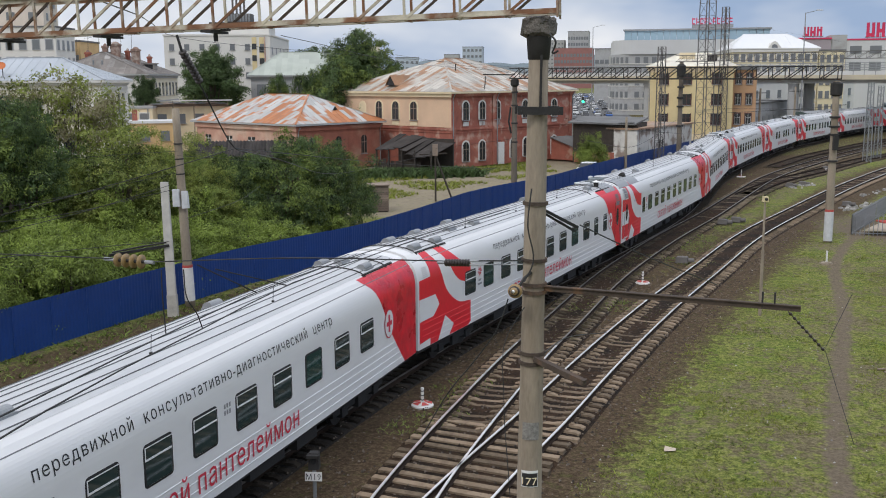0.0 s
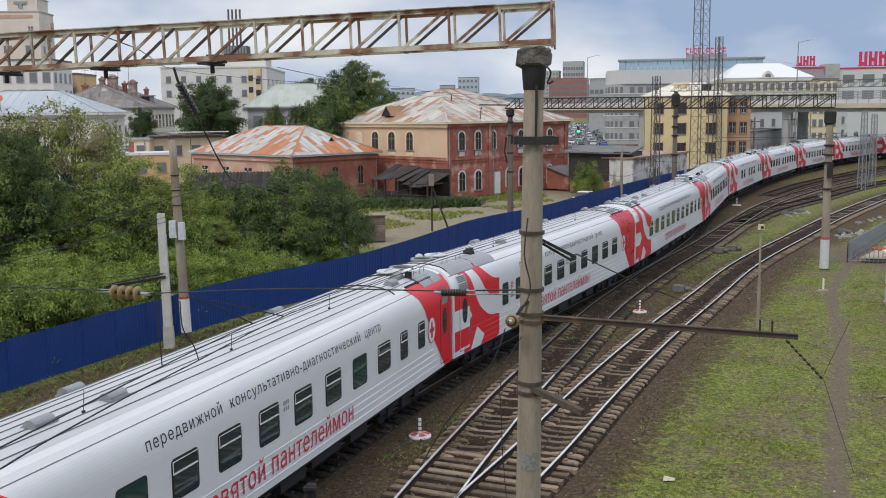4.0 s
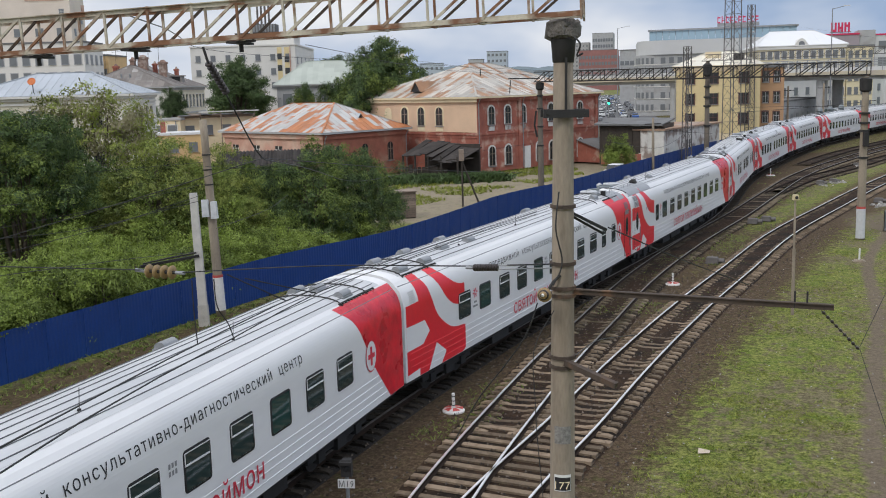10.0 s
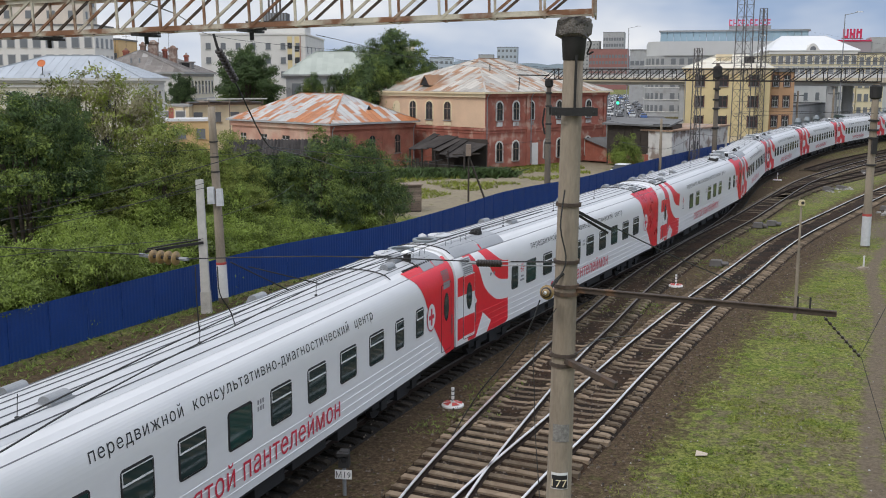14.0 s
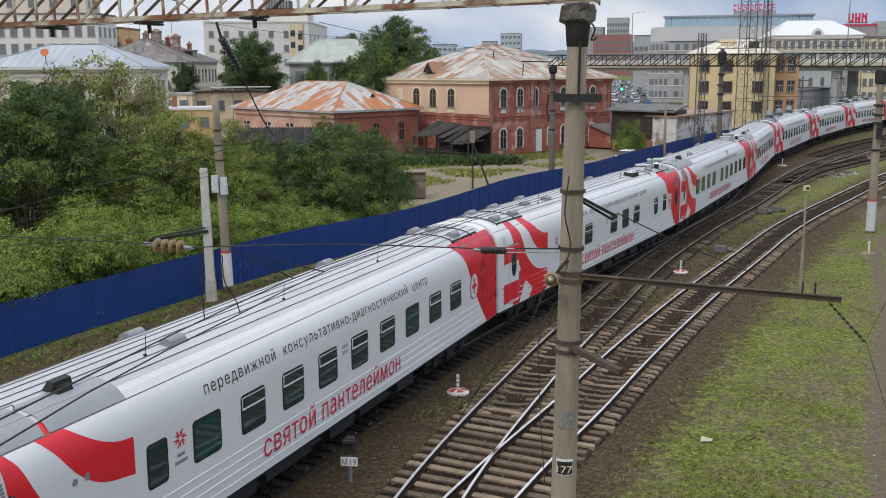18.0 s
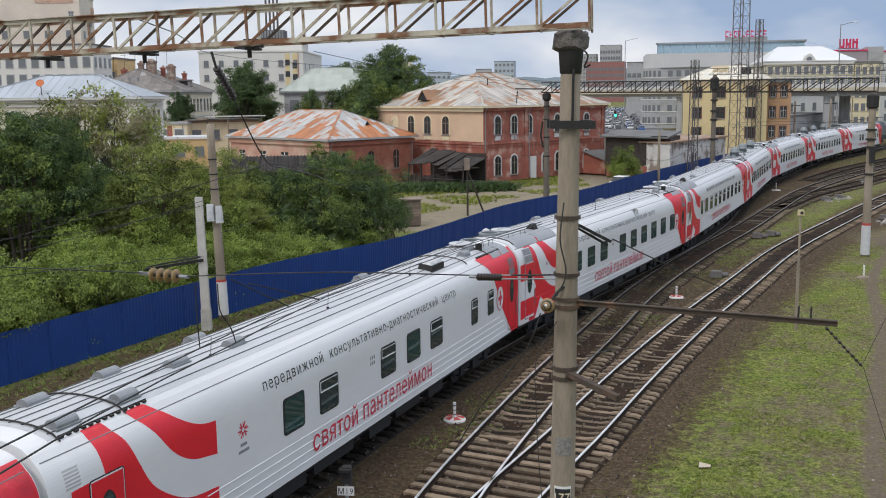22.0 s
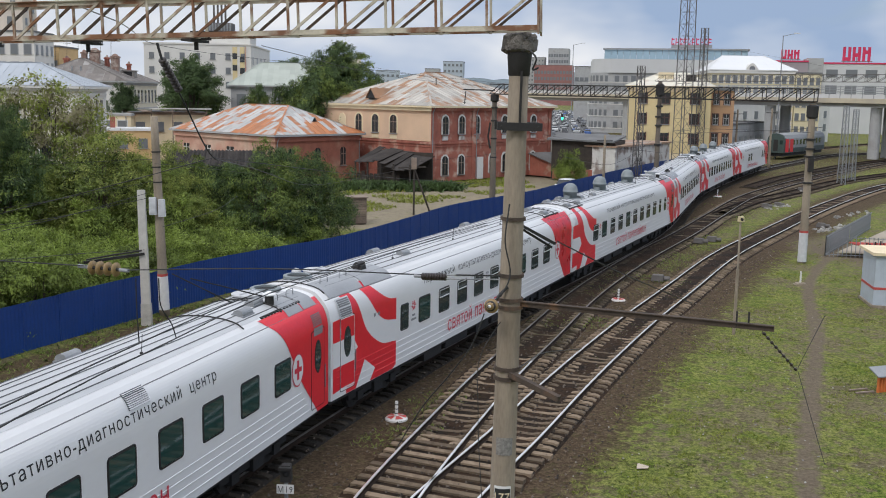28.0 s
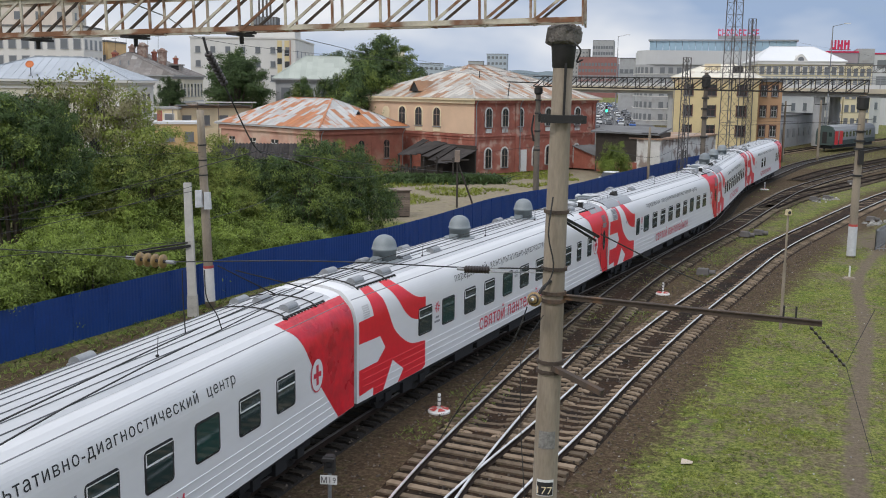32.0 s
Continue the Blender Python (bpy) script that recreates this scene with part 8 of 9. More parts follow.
part("plate_lettering", Shape().add([(-0.19 + u, -0.145, 0.535 + v) for u, v in tv], tf), M_BLACKTXT, pl, "black lettering")


def point_machine(x, y, a, s=1.0):
    r = thing("point_machine", "grey metal point machine beside the rails", "point machine", pose(x, y, GZ, 0, 0, a))
    part("housing", Shape().box(-0.45 * s, 0.45 * s, -0.25, 0.25, 0.05, 0.36, taper=0.05), M_MAST, r)
    part("lid", Shape().box(-0.4 * s, 0.4 * s, -0.21, 0.21, 0.36, 0.41, taper=0.03), M_MAST, r)
    part("motor", Shape().rod((0.45 * s, 0, 0.2), (0.85 * s, 0, 0.2), 0.15, n=12), M_MAST, r)
    part("throw_rod", Shape().beam((-0.4, 0.1, 0.12), (-1.8, 0.25, 0.12), 0.05, 0.04), M_RUSTDK, r)
    return r


for x, y, a in ((22.8, 72.5, -30), (24.1, 73.5, -30), (15.7, 57.2, -25), (37.0, 97.2, -33), (38.8, 98.6, -33), (48.0, 115.3, -36), (36.2, 82.3, -34)):
    point_machine(x, y, a, 0.8)

rs = np.random.RandomState(21)


for (x0, y0), (x1, y1), n in (((35.0, 79.8), (39.2, 83.0), 70), ((47.5, 114), (50.5, 119), 30), ((36.5, 96), (40, 100), 25), ((40, 88.5), (47, 96), 20)):
    s = Shape()
    for _ in range(n):
        u = rs.rand()
        x, y, r = x0 + (x1 - x0) * u + rs.normal(0, 0.35), y0 + (y1 - y0) * u + rs.normal(0, 0.55), rs.uniform(0.06, 0.2)
        m = Matrix.Translation((x, y, GZ)) @ pose(0, 0, 0, rs.uniform(-15, 15), rs.uniform(-15, 15), rs.uniform(0, 180))
        s.box(-r, r, -r * 0.7, r * 0.7, -0.05, r * 0.9, m, taper=r * 0.25)
    tagged(part("stone_heap", s, M_STONE), "scattered pale concrete rubble by the track", "rubble", kind="stuff")

# stones strewn along the tracks
s = Shape()
for line, head, n in ((T1, T1_H, 3000), (T2, T2_H, 3600), (T0, T0_H, 1500)):
    for _ in range(n):
        i = int(rs.randint(20, min(len(line) - 1, 85)))
        off = rs.uniform(-2.6, 2.6)
        x, y = line[i] + (line[i + 1] - line[i]) * rs.rand()
        x, y = x + off * math.cos(head[i]), y - off * math.sin(head[i])
        r = rs.uniform(0.025, 0.06)
        z = -0.2 if abs(off) < 1.8 else GZ + 0.02
        k = rs.uniform(0.6, 1.3, 4)
        s.add([(x + r * k[0], y, z), (x - r * 0.5, y + r * k[1], z), (x - r * 0.5, y - r * k[2], z), (x, y, z + r * k[3])], [(0, 1, 3), (1, 2, 3), (2, 0, 3)])
tagged(part("ballast_stones", s, material("loose_ballast", (0.1, 0.08, 0.064), 0.95, vary=0.6, scale=6, island=1.0)), "loose brown ballast stones along the rails", "stones", kind="stuff")

# pale pebbles and litter strewn over the grass
s = Shape()
for _ in range(900):
    y = 20 + 50 * rs.rand() ** 1.4
    x = np.interp(y, T2[:, 1], T2[:, 0]) + 2.4 + rs.rand() * (5 + y * 0.42)
    r, k = rs.uniform(0.012, 0.04), rs.uniform(0.6, 1.4, 4)
    s.add([(x + r * k[0], y, GZ), (x - r * 0.6, y + r * k[1], GZ), (x - r * 0.6, y - r * k[2], GZ), (x, y, GZ + r * k[3])], [(0, 1, 3), (1, 2, 3), (2, 0, 3)])
tagged(part("pale_pebbles", s, M_STONE), "small pale pebbles strewn over the grass", "stones", kind="stuff")

tagged(part("scrap_paper", Shape().add([(-0.2, -0.1, 0.03), (0.12, -0.16, 0.06), (0.22, 0.12, 0.02), (-0.1, 0.18, 0.09), (-0.2, -0.1, 0.02), (0.12, -0.16, 0.05), (0.22, 0.12, 0.01), (-0.1, 0.18, 0.08)], [(0, 1, 2), (0, 2, 3), (6, 5, 4), (7, 6, 4)]), material("dirty_paper", (0.5, 0.42, 0.33), 0.9, vary=0.2), at=pose(7.42, 27.65, GZ + 0.01)), "crumpled scrap of pale card on the grass", "litter")

# crate-like wooden booth by the fence
cr = thing("wooden_booth", "small grey weathered plank booth with a flat lid", "booth", pose(-2.58, 81.8, GZ, 0, 0, 12))
for i in range(11):
    z = 0.1 + i * 0.19
    part("plank", Shape().box(-0.72, 0.72, -0.62, -0.58, z, z + 0.17), M_WOODGREY, cr)
    part("plank", Shape().box(0.7, 0.74, -0.6, 0.6, z, z + 0.17), M_WOODGREY, cr)
part("core", Shape().box(-0.7, 0.7, -0.57, 0.6, 0, 2.15), M_DARKWOOD, cr)
part("lid", Shape().box(-0.85, 0.85, -0.75, 0.72, 2.16, 2.24), M_WOODGREY, cr, "flat plank lid")

# hut, railings and rack on the right
hu = thing("equipment_hut", "pale blue metal equipment hut with a beige roof", "hut", pose(25.15, 50.24, GZ, 0, 0, -12))
part("wall", Shape().box(0, 3.2, 0, 2.6, 0.1, 2.75), M_SIDEBLUE, hu, "pale blue sheet wall")
part("plinth", Shape().box(-0.08, 3.28, -0.08, 2.68, -0.1, 0.14), M_CONCRETE, hu)
part("stripe", Shape().box(-0.012, 3.2, -0.012, 0.0, 0.95, 1.08).box(-0.012, 0, 0, 2.6, 0.95, 1.08), M_REDPAINT, hu, "red stripe")
part("roof", Shape().box(-0.2, 3.4, -0.2, 2.8, 2.75, 2.9), M_CREAMTRIM, hu, "beige roof slab")
part("door", Shape().box(1.2, 2.1, -0.03, -0.014, 0.2, 2.2), M_SIDEBLUE, hu)
rl = thing("railing", "grey steel picket railing round a sunken platform", "railing")
RAILP = [(29.93, 67.06), (35.8, 65.5)], [(29.93, 67.06), (35.0, 74.3), (40.4, 82.1)]
for pts in RAILP:
    for a, b in zip(pts, pts[1:]):
        L_ = math.hypot(b[0] - a[0], b[1] - a[1])
        for z in (0.15, 1.35):
            part("rail_bar", Shape().beam((*a, GZ + z), (*b, GZ + z), 0.05, 0.05), M_GREYSTEEL, rl)
        for k in range(int(L_ / 0.28)):
            u = k * 0.28 / L_
            x, y = a[0] + (b[0] - a[0]) * u, a[1] + (b[1] - a[1]) * u
            part("picket", Shape().box(-0.02, 0.02, -0.02, 0.02, 0, 1.45), M_GREYSTEEL, rl, at=pose(x, y, GZ))
pf = thing("pipe_stack", "stack of rusty pipes and rods behind a railing", "pipes")
for k in range(22):
    part("pipe", Shape().rod((32.2 + k * 0.16, 65.9 + 0.1 * (k % 3), GZ + 0.1), (32.3 + k * 0.16, 66.0 + 0.1 * (k % 3), GZ + 1.0 + 0.25 * rs.rand()), 0.05, n=6), M_REDPAINT if k % 2 else M_STEELDK, pf)
for k in range(4):
    part("long_pipe", Shape().rod((31.8, 66.6 + k * 0.3, GZ + 0.9), (37.0, 65.3 + k * 0.3, GZ + 0.95), 0.06, n=6), M_REDPAINT, pf)
sheet("platform_floor", [(30.6, 66.9), (36.5, 65.3), (44, 78), (40.5, 79.4)], GZ + 0.3, M_YARD, "pale concrete platform", "platform")
orr = thing("bottle_rack", "small rack of orange tubes under a grey cover", "rack", pose(18.1, 35.2, GZ, 0, 0, 15))
for k in range(5):
    part("tube", Shape().rod((k * 0.13, 0, 0), (k * 0.13, 0.0, 0.62), 0.055, n=8), M_ORANGE, orr, "orange tube")
part("cover", Shape().add([(-0.2, -0.2, 0.62), (0.85, -0.2, 0.62), (0.85, 0.35, 0.86), (-0.2, 0.35, 0.86), (-0.2, -0.2, 0.66), (0.85, -0.2, 0.66), (0.85, 0.35, 0.9), (-0.2, 0.35, 0.9)], [(3, 2, 1, 0), (4, 5, 6, 7), (0, 1, 5, 4), (1, 2, 6, 5), (2, 3, 7, 6), (3, 0, 4, 7)]), M_GREYSTEEL, orr, "grey sheet cover")
for k in range(2):
    part("plank", Shape().box(-0.95, -0.15, 0.0 + k * 0.35, 0.08 + k * 0.35, 0.02, 0.07), M_WOODGREY, orr)
vb = thing("valve_post", "short white vent pipe in the grass", "pipe", pose(23.94, 56.63, GZ))
part("pipe", Shape().rod((0, 0, 0), (0, 0, 0.75), 0.05, n=10), M_WHITEPAINT, vb)
part("base", Shape().lathe([(0.35, 0.0), (0.3, 0.08), (0.1, 0.12)], 16), M_CONCRETE, vb)

# ------------------------------------------------------------------ cars
CARPAINT = [material("car_paint_white", (0.7, 0.7, 0.7), 0.3, vary=0.03), material("car_paint_grey", (0.22, 0.23, 0.25), 0.3, vary=0.05), material("car_paint_dark", (0.03, 0.03, 0.035), 0.3, vary=0.05), material("car_paint_blue", (0.05, 0.12, 0.35), 0.3, vary=0.05), material("car_paint_silver", (0.45, 0.46, 0.47), 0.3, vary=0.04)]


def car_proto(mat, word):
    r = thing("car", word + " passenger car on the street", "car", group="cars in the street")
    prof = [(-2.1, 0.35), (2.1, 0.35), (2.15, 0.7), (1.9, 0.88), (1.1, 0.95), (-1.9, 0.98), (-2.12, 0.8)]
    b = Shape().prism(prof, lambda u, v, w: (u, w - 0.85, v), 1.7)
    part("body", b, mat, r)
    cab = Shape().add([(1.05, -0.78, 0.94), (-1.75, -0.78, 0.96), (-1.75, 0.78, 0.96), (1.05, 0.78, 0.94), (0.35, -0.64, 1.45), (-1.3, -0.64, 1.46), (-1.3, 0.64, 1.46), (0.35, 0.64, 1.45)], [(0, 1, 5, 4), (1, 2, 6, 5), (2, 3, 7, 6), (3, 0, 4, 7)])
    part("cabin_glass", cab, M_WINDARK, r, "dark car glass")
    part("roof", Shape().add([(0.35, -0.66, 1.45), (-1.3, -0.66, 1.46), (-1.3, 0.66, 1.46), (0.35, 0.66, 1.45), (0.2, -0.6, 1.5), (-1.2, -0.6, 1.51), (-1.2, 0.6, 1.51), (0.2, 0.6, 1.5)], [(0, 1, 5, 4), (1, 2, 6, 5), (2, 3, 7, 6), (3, 0, 4, 7), (4, 5, 6, 7)]), mat, r)
    for x in (-1.35, 1.35):
        for y in (-0.8, 0.8):
            part("wheel", Shape().rod((x, y - 0.09, 0.32), (x, y + 0.09, 0.32), 0.32, n=14), M_GASKET, r, "black wheel")
    for y in (-0.6, 0.6):
        part("headlight", Shape().box(2.08, 2.16, y - 0.18, y + 0.18, 0.62, 0.74), M_WHITEPAINT, r)
    return r


protos = [car_proto(m, w) for m, w in zip(CARPAINT, ("white", "grey", "dark", "blue", "silver"))]
spots = []
for k in range(26):
    for lane in range(5):
        y = 268 + k * 13.5 + rs.uniform(-3, 3)
        if rs.rand() < 0.62:
            spots.append((y * 0.1728 + (lane - 2) * 3.2 + rs.normal(0, 0.3), y, 81 if lane < 3 else -99))
for j, p in enumerate(protos):
    p.matrix_basis = pose(spots[j][0], spots[j][1], GZ + 0.06, 0, 0, 81)
for j, (x, y, a) in enumerate(spots[5:]):
    copy_thing(protos[(0, 4, 2, 0, 1, 3, 0, 2, 4)[j % 9]], pose(x, y, GZ + 0.06, 0, 0, a + rs.normal(0, 6)))
tagged(copy_thing(protos[0], pose(19.8, 110.5, GZ + 0.02, 0, 0, 60)), "white passenger car parked behind the fence")
sl = thing("traffic_light", "traffic light with a green lamp lit", "traffic light", pose(38.9, 228, GZ))
part("pole", Shape().rod((0, 0, 0), (0, 0, 6.2), 0.08), M_GREYSTEEL, sl)
part("housing", Shape().box(-0.2, 0.2, -0.2, 0.0, 5.0, 6.4), M_STEELDK, sl)
part("green_lamp", Shape().rod((0, -0.21, 5.3), (0, -0.24, 5.3), 0.3, n=12), M_GREENLAMP, sl, "glowing green lamp")

for x, y, h in ((45.9, 255.9, 23.1), (68.7, 177.2, 21.6), (79.7, 320.2, 24.6), (57.1, 191.7, 18.2)):
    st = thing("street_lamp", "tall grey street lamp with an arm", "street lamp", pose(x, y, GZ))
    part("pole", Shape().rod((0, 0, 0), (0, 0, h - 0.1), 0.14, 0.08), M_GREYSTEEL, st)
    part("arm", Shape().beam((0, 0, h - 0.2), (2.2, 0, h + 0.3), 0.1, 0.1), M_GREYSTEEL, st)
    part("lantern", Shape().box(1.9, 3.0, -0.2, 0.2, h + 0.25, h + 0.42, taper=0.05), M_PALEBOX, st, "pale lantern")

# ------------------------------------------------------------------ parked train in the distance
def parked(i, x, y, a, mat, red):
    r = thing("parked_coach", "grey parked coach with red figures and dark green end", "train coach", pose(x, y, 0, 0, 0, a), group="parked train")
    prof = [(-1.5, 0.9), (-1.52, 2.6), (-1.45, 3.4), (-1.15, 3.95), (-0.6, 4.2), (0, 4.28), (0.6, 4.2), (1.15, 3.95), (1.45, 3.4), (1.52, 2.6), (1.5, 0.9)]
    part("body", extrude_profile(prof + [prof[0]], 0, 23), mat, r)
    part("roof", extrude_profile([(p, q + 0.02) for p, q in prof[3:8]], 0.1, 22.9, False), M_CARGREY, r)
    part("underframe", Shape().box(0.5, 22.5, -1.2, 1.2, 0.3, 0.95), M_UNDER, r, "black")
    part("end_wall", extrude_profile([(p * 1.01, q * 1.004) for p, q in prof + [prof[0]]], -0.02, 0.6), M_CARGREEN, r, "dark green end")
    part("end_door", Shape().box(-0.05, 0, -0.4, 0.4, 1.2, 3.2), M_STEELDK, r)
    for y_ in (-0.95, 0.95):
        part("end_window", Shape().box(-0.04, 0, y_ - 0.25, y_ + 0.25, 2.4, 3.1), M_PANE, r)
    for k in range(9):
        part("window", Shape().box(4.6 + k * 1.85, 5.5 + k * 1.85, -1.535, -1.52, 2.2, 3.1), M_PANE, r)
    part("lower_band", Shape().box(0.02, 22.98, -1.535, -1.515, 0.95, 1.7), M_CARGREEN, r)
    if red:
        for k in (0.6, 3.0):
            part("red_figure", Shape().box(k, k + 1.7, -1.545, -1.53, 1.0, 3.3).box(k + 0.4, k + 1.2, -1.55, -1.545, 1.9, 2.6), M_RED, r)
    return r


for k in range(1):
    c48, s48 = math.cos(radians(50)), math.sin(radians(50))
    parked(k, 67.6 + k * 24.4 * c48, 174.5 + k * 24.4 * s48, 50, M_CARGREY, True)

# ------------------------------------------------------------------ trees, shrubs and grass


def leaf_mesh(name, blobs, count, size, mat, seed, droop=0.3, pick=None):
    """Many small leaf sprays over a set of rounded masses (x, y, z, rx, ry, rz)."""
    r = np.random.RandomState(seed)
    w = np.array([b[3] * b[4] + b[4] * b[5] + b[3] * b[5] for b in blobs])
    if pick is not None:
        w = w * pick
    nc = max(1, count // 22)
    twig = r.randint(0, nc, count)
    which = r.choice(len(blobs), nc, p=w / w.sum())
    B = np.array(blobs, float)[which]
    d = r.normal(0, 1, (nc, 3))
    d[:, 2] = np.where(r.rand(nc) < 0.7, np.abs(d[:, 2]), d[:, 2])
    d /= np.linalg.norm(d, axis=1)[:, None]
    rad = 1.0 - np.abs(r.normal(0, 0.16, nc)) + r.normal(0, 0.07, nc)
    # bite gaps and lumps into the outline
    lump = 1 + 0.16 * np.sin(d[:, 0] * 6 + which) * np.sin(d[:, 1] * 7 + 2 * which) + 0.1 * np.sin(d[:, 2] * 9 + which)
    c = B[:, :3] + d * B[:, 3:] * (rad * lump)[:, None]
    c = c[twig] + r.normal(0, 1, (count, 3)) * size * np.array([2.3, 2.3, 1.3])
    face = d + r.normal(0, 0.35, (nc, 3))
    face[:, 2] += 0.45
    n = face[twig] + r.normal(0, 0.4, (count, 3))
    n /= np.linalg.norm(n, axis=1)[:, None]
    a = np.cross(n, r.normal(0, 1, (count, 3)))
    a /= np.linalg.norm(a, axis=1)[:, None]
    b = np.cross(n, a)
    s = size * r.uniform(0.55, 1.35, count)[:, None]
    tip = -droop * s * np.array([0, 0, 1.0])
    P4 = np.stack([c - a * s, c - b * s * 0.42, c + a * s + tip, c + b * s * 0.42], 1).reshape(-1, 3)
    me = bpy.data.meshes.new(name)
    me.from_pydata(P4.tolist(), [], np.arange(count * 4).reshape(-1, 4).tolist())
    me.materials.append(mat)
    return me


def tree_proto(name, label, height, spread, mats, seed, leaves, size, trunk_r=0.14, lift=0.25, stems=1):
    """A tree with tapered trunk, limbs and a crown of leaf sprays."""
    r = np.random.RandomState(seed)
    root = thing(name, label, "bush" if "bush" in name or "shrub" in name else "tree")
    blobs = []
    tops = []
    k = 20
    for i in range(k):
        a, q = 2 * math.pi * i / k * 2.4 + r.uniform(0, 1), spread * 0.5 * math.sqrt((i + 0.6) / k)
        z = height * (lift + (1 - lift) * (0.84 - 0.52 * (q / (spread * 0.5)) ** 1.6 + r.uniform(-0.14, 0.06)))
        rr = spread * r.uniform(0.11, 0.19)
        blobs.append((q * math.cos(a) * 0.88, q * math.sin(a) * 0.88, z, rr, rr, rr * r.uniform(0.6, 0.85)))
        tops.append(blobs[-1][:3])
    if lift < 0.2:
        for i in range(9):
            a, q = 2 * math.pi * i / 9 + r.uniform(-0.3, 0.3), spread * r.uniform(0.3, 0.4)
            rr = spread * r.uniform(0.14, 0.2)
            blobs.append((q * math.cos(a), q * math.sin(a), max(rr * 0.7, height * r.uniform(0.14, 0.3)), rr, rr, rr))
    blobs.append((0, 0, height * max(0.55, lift + (1 - lift) * 0.5), spread * 0.27, spread * 0.27, height * min(0.27, (1 - lift) * 0.36)))
    blobs.append((0.05 * spread, 0, height * 0.86, spread * 0.17, spread * 0.17, height * 0.14))
    for i in range(16):
        a, q, zz = r.uniform(0, 6.28), spread * r.uniform(0.36, 0.52), r.uniform(0.05, 1.0)
        rr = spread * r.uniform(0.05, 0.1)
        q *= math.sqrt(max(0.05, 1 - (2 * zz - 1) ** 2 * 0.9))
        blobs.append((q * math.cos(a), q * math.sin(a), max(rr, height * (lift + (1 - lift) * zz)), rr, rr, rr * 1.3))
    for s_ in range(stems):
        ox = (s_ - (stems - 1) / 2) * 0.35
        part("trunk", Shape().tube([(ox, 0, -0.1), (ox * 1.5 + 0.05, 0.03, height * 0.25), (ox * 2 + 0.1, 0.0, height * 0.5), (ox * 2.3, 0.05, height * 0.75)], trunk_r, 7), M_BARK, root)
    for i, t in enumerate(tops[:8]):
        part("limb", Shape().tube([(0, 0, height * 0.22 + 0.05 * i), (t[0] * 0.4, t[1] * 0.4, height * 0.2 + t[2] * 0.35), (t[0] * 0.9, t[1] * 0.9, t[2] * 0.95)], trunk_r * 0.4, 5), M_BARK, root)
    n = leaves // len(mats)
    for i, m in enumerate(mats):
        part("crown", leaf_mesh("crown", blobs, n, size, m, seed * 7 + i, 0.3, np.array([1.0 if (j * 7 // 3) % len(mats) == i else 0.22 for j in range(len(blobs))])), m, root, "uneven leafy crown")
    return root


def plant(proto, rows, label=""):
    """The proto itself takes the first row: x, y, turn, scale, height scale."""
    for i, (x, y, a, s_, h_) in enumerate(rows):
        m = pose(x, y, GZ, 0, 0, a) @ Matrix.Diagonal((s_, s_, h_, 1))
        if i == 0:
            proto.matrix_basis = m
        else:
            ob = copy_thing(proto, pose(0, 0, 0))
            ob.matrix_basis = m


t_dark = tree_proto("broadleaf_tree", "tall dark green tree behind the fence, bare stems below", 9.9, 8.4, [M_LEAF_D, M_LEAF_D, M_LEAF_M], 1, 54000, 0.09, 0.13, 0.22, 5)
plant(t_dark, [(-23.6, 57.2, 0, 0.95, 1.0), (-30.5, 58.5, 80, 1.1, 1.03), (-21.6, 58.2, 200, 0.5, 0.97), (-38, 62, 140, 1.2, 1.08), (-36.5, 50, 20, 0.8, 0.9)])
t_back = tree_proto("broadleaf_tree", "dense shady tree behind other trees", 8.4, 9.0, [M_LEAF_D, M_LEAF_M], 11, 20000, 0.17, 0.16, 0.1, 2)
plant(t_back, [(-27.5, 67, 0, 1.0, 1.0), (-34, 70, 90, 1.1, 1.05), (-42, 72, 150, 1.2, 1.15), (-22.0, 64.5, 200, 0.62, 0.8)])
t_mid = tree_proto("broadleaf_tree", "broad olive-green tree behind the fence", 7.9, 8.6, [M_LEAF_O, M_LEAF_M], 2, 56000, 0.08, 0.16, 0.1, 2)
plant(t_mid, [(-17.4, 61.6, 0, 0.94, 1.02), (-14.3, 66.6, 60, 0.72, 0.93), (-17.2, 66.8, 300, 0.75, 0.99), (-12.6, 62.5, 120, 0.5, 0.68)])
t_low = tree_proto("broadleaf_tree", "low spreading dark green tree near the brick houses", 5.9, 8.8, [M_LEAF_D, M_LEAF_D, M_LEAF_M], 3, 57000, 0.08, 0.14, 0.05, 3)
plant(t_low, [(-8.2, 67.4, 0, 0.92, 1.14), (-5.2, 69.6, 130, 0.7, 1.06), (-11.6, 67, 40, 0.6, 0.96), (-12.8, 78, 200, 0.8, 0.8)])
t_pale = tree_proto("pale_tree", "tall loose tree with pale silvery leaves", 10.9, 6.0, [M_LEAF_W, M_LEAF_O], 4, 5600, 0.14, 0.1, 0.4)
plant(t_pale, [(-22.2, 68.5, 0, 0.8, 1.03), (-19.9, 68.8, 100, 0.7, 0.93), (-25.3, 67.8, 210, 0.85, 1.0), (-31.5, 70, 30, 1.0, 0.98)])
t_round = tree_proto("broadleaf_tree", "round dark green tree among the houses", 13.6, 8.6, [M_LEAF_D], 12, 52000, 0.11, 0.2, 0.42)
plant(t_round, [(-28.2, 147.0, 0, 1.12, 1.04), (-36.5, 143, 0, 0.5, 0.8)])
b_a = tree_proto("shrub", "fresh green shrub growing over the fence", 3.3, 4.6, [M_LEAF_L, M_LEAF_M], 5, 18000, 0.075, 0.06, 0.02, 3)
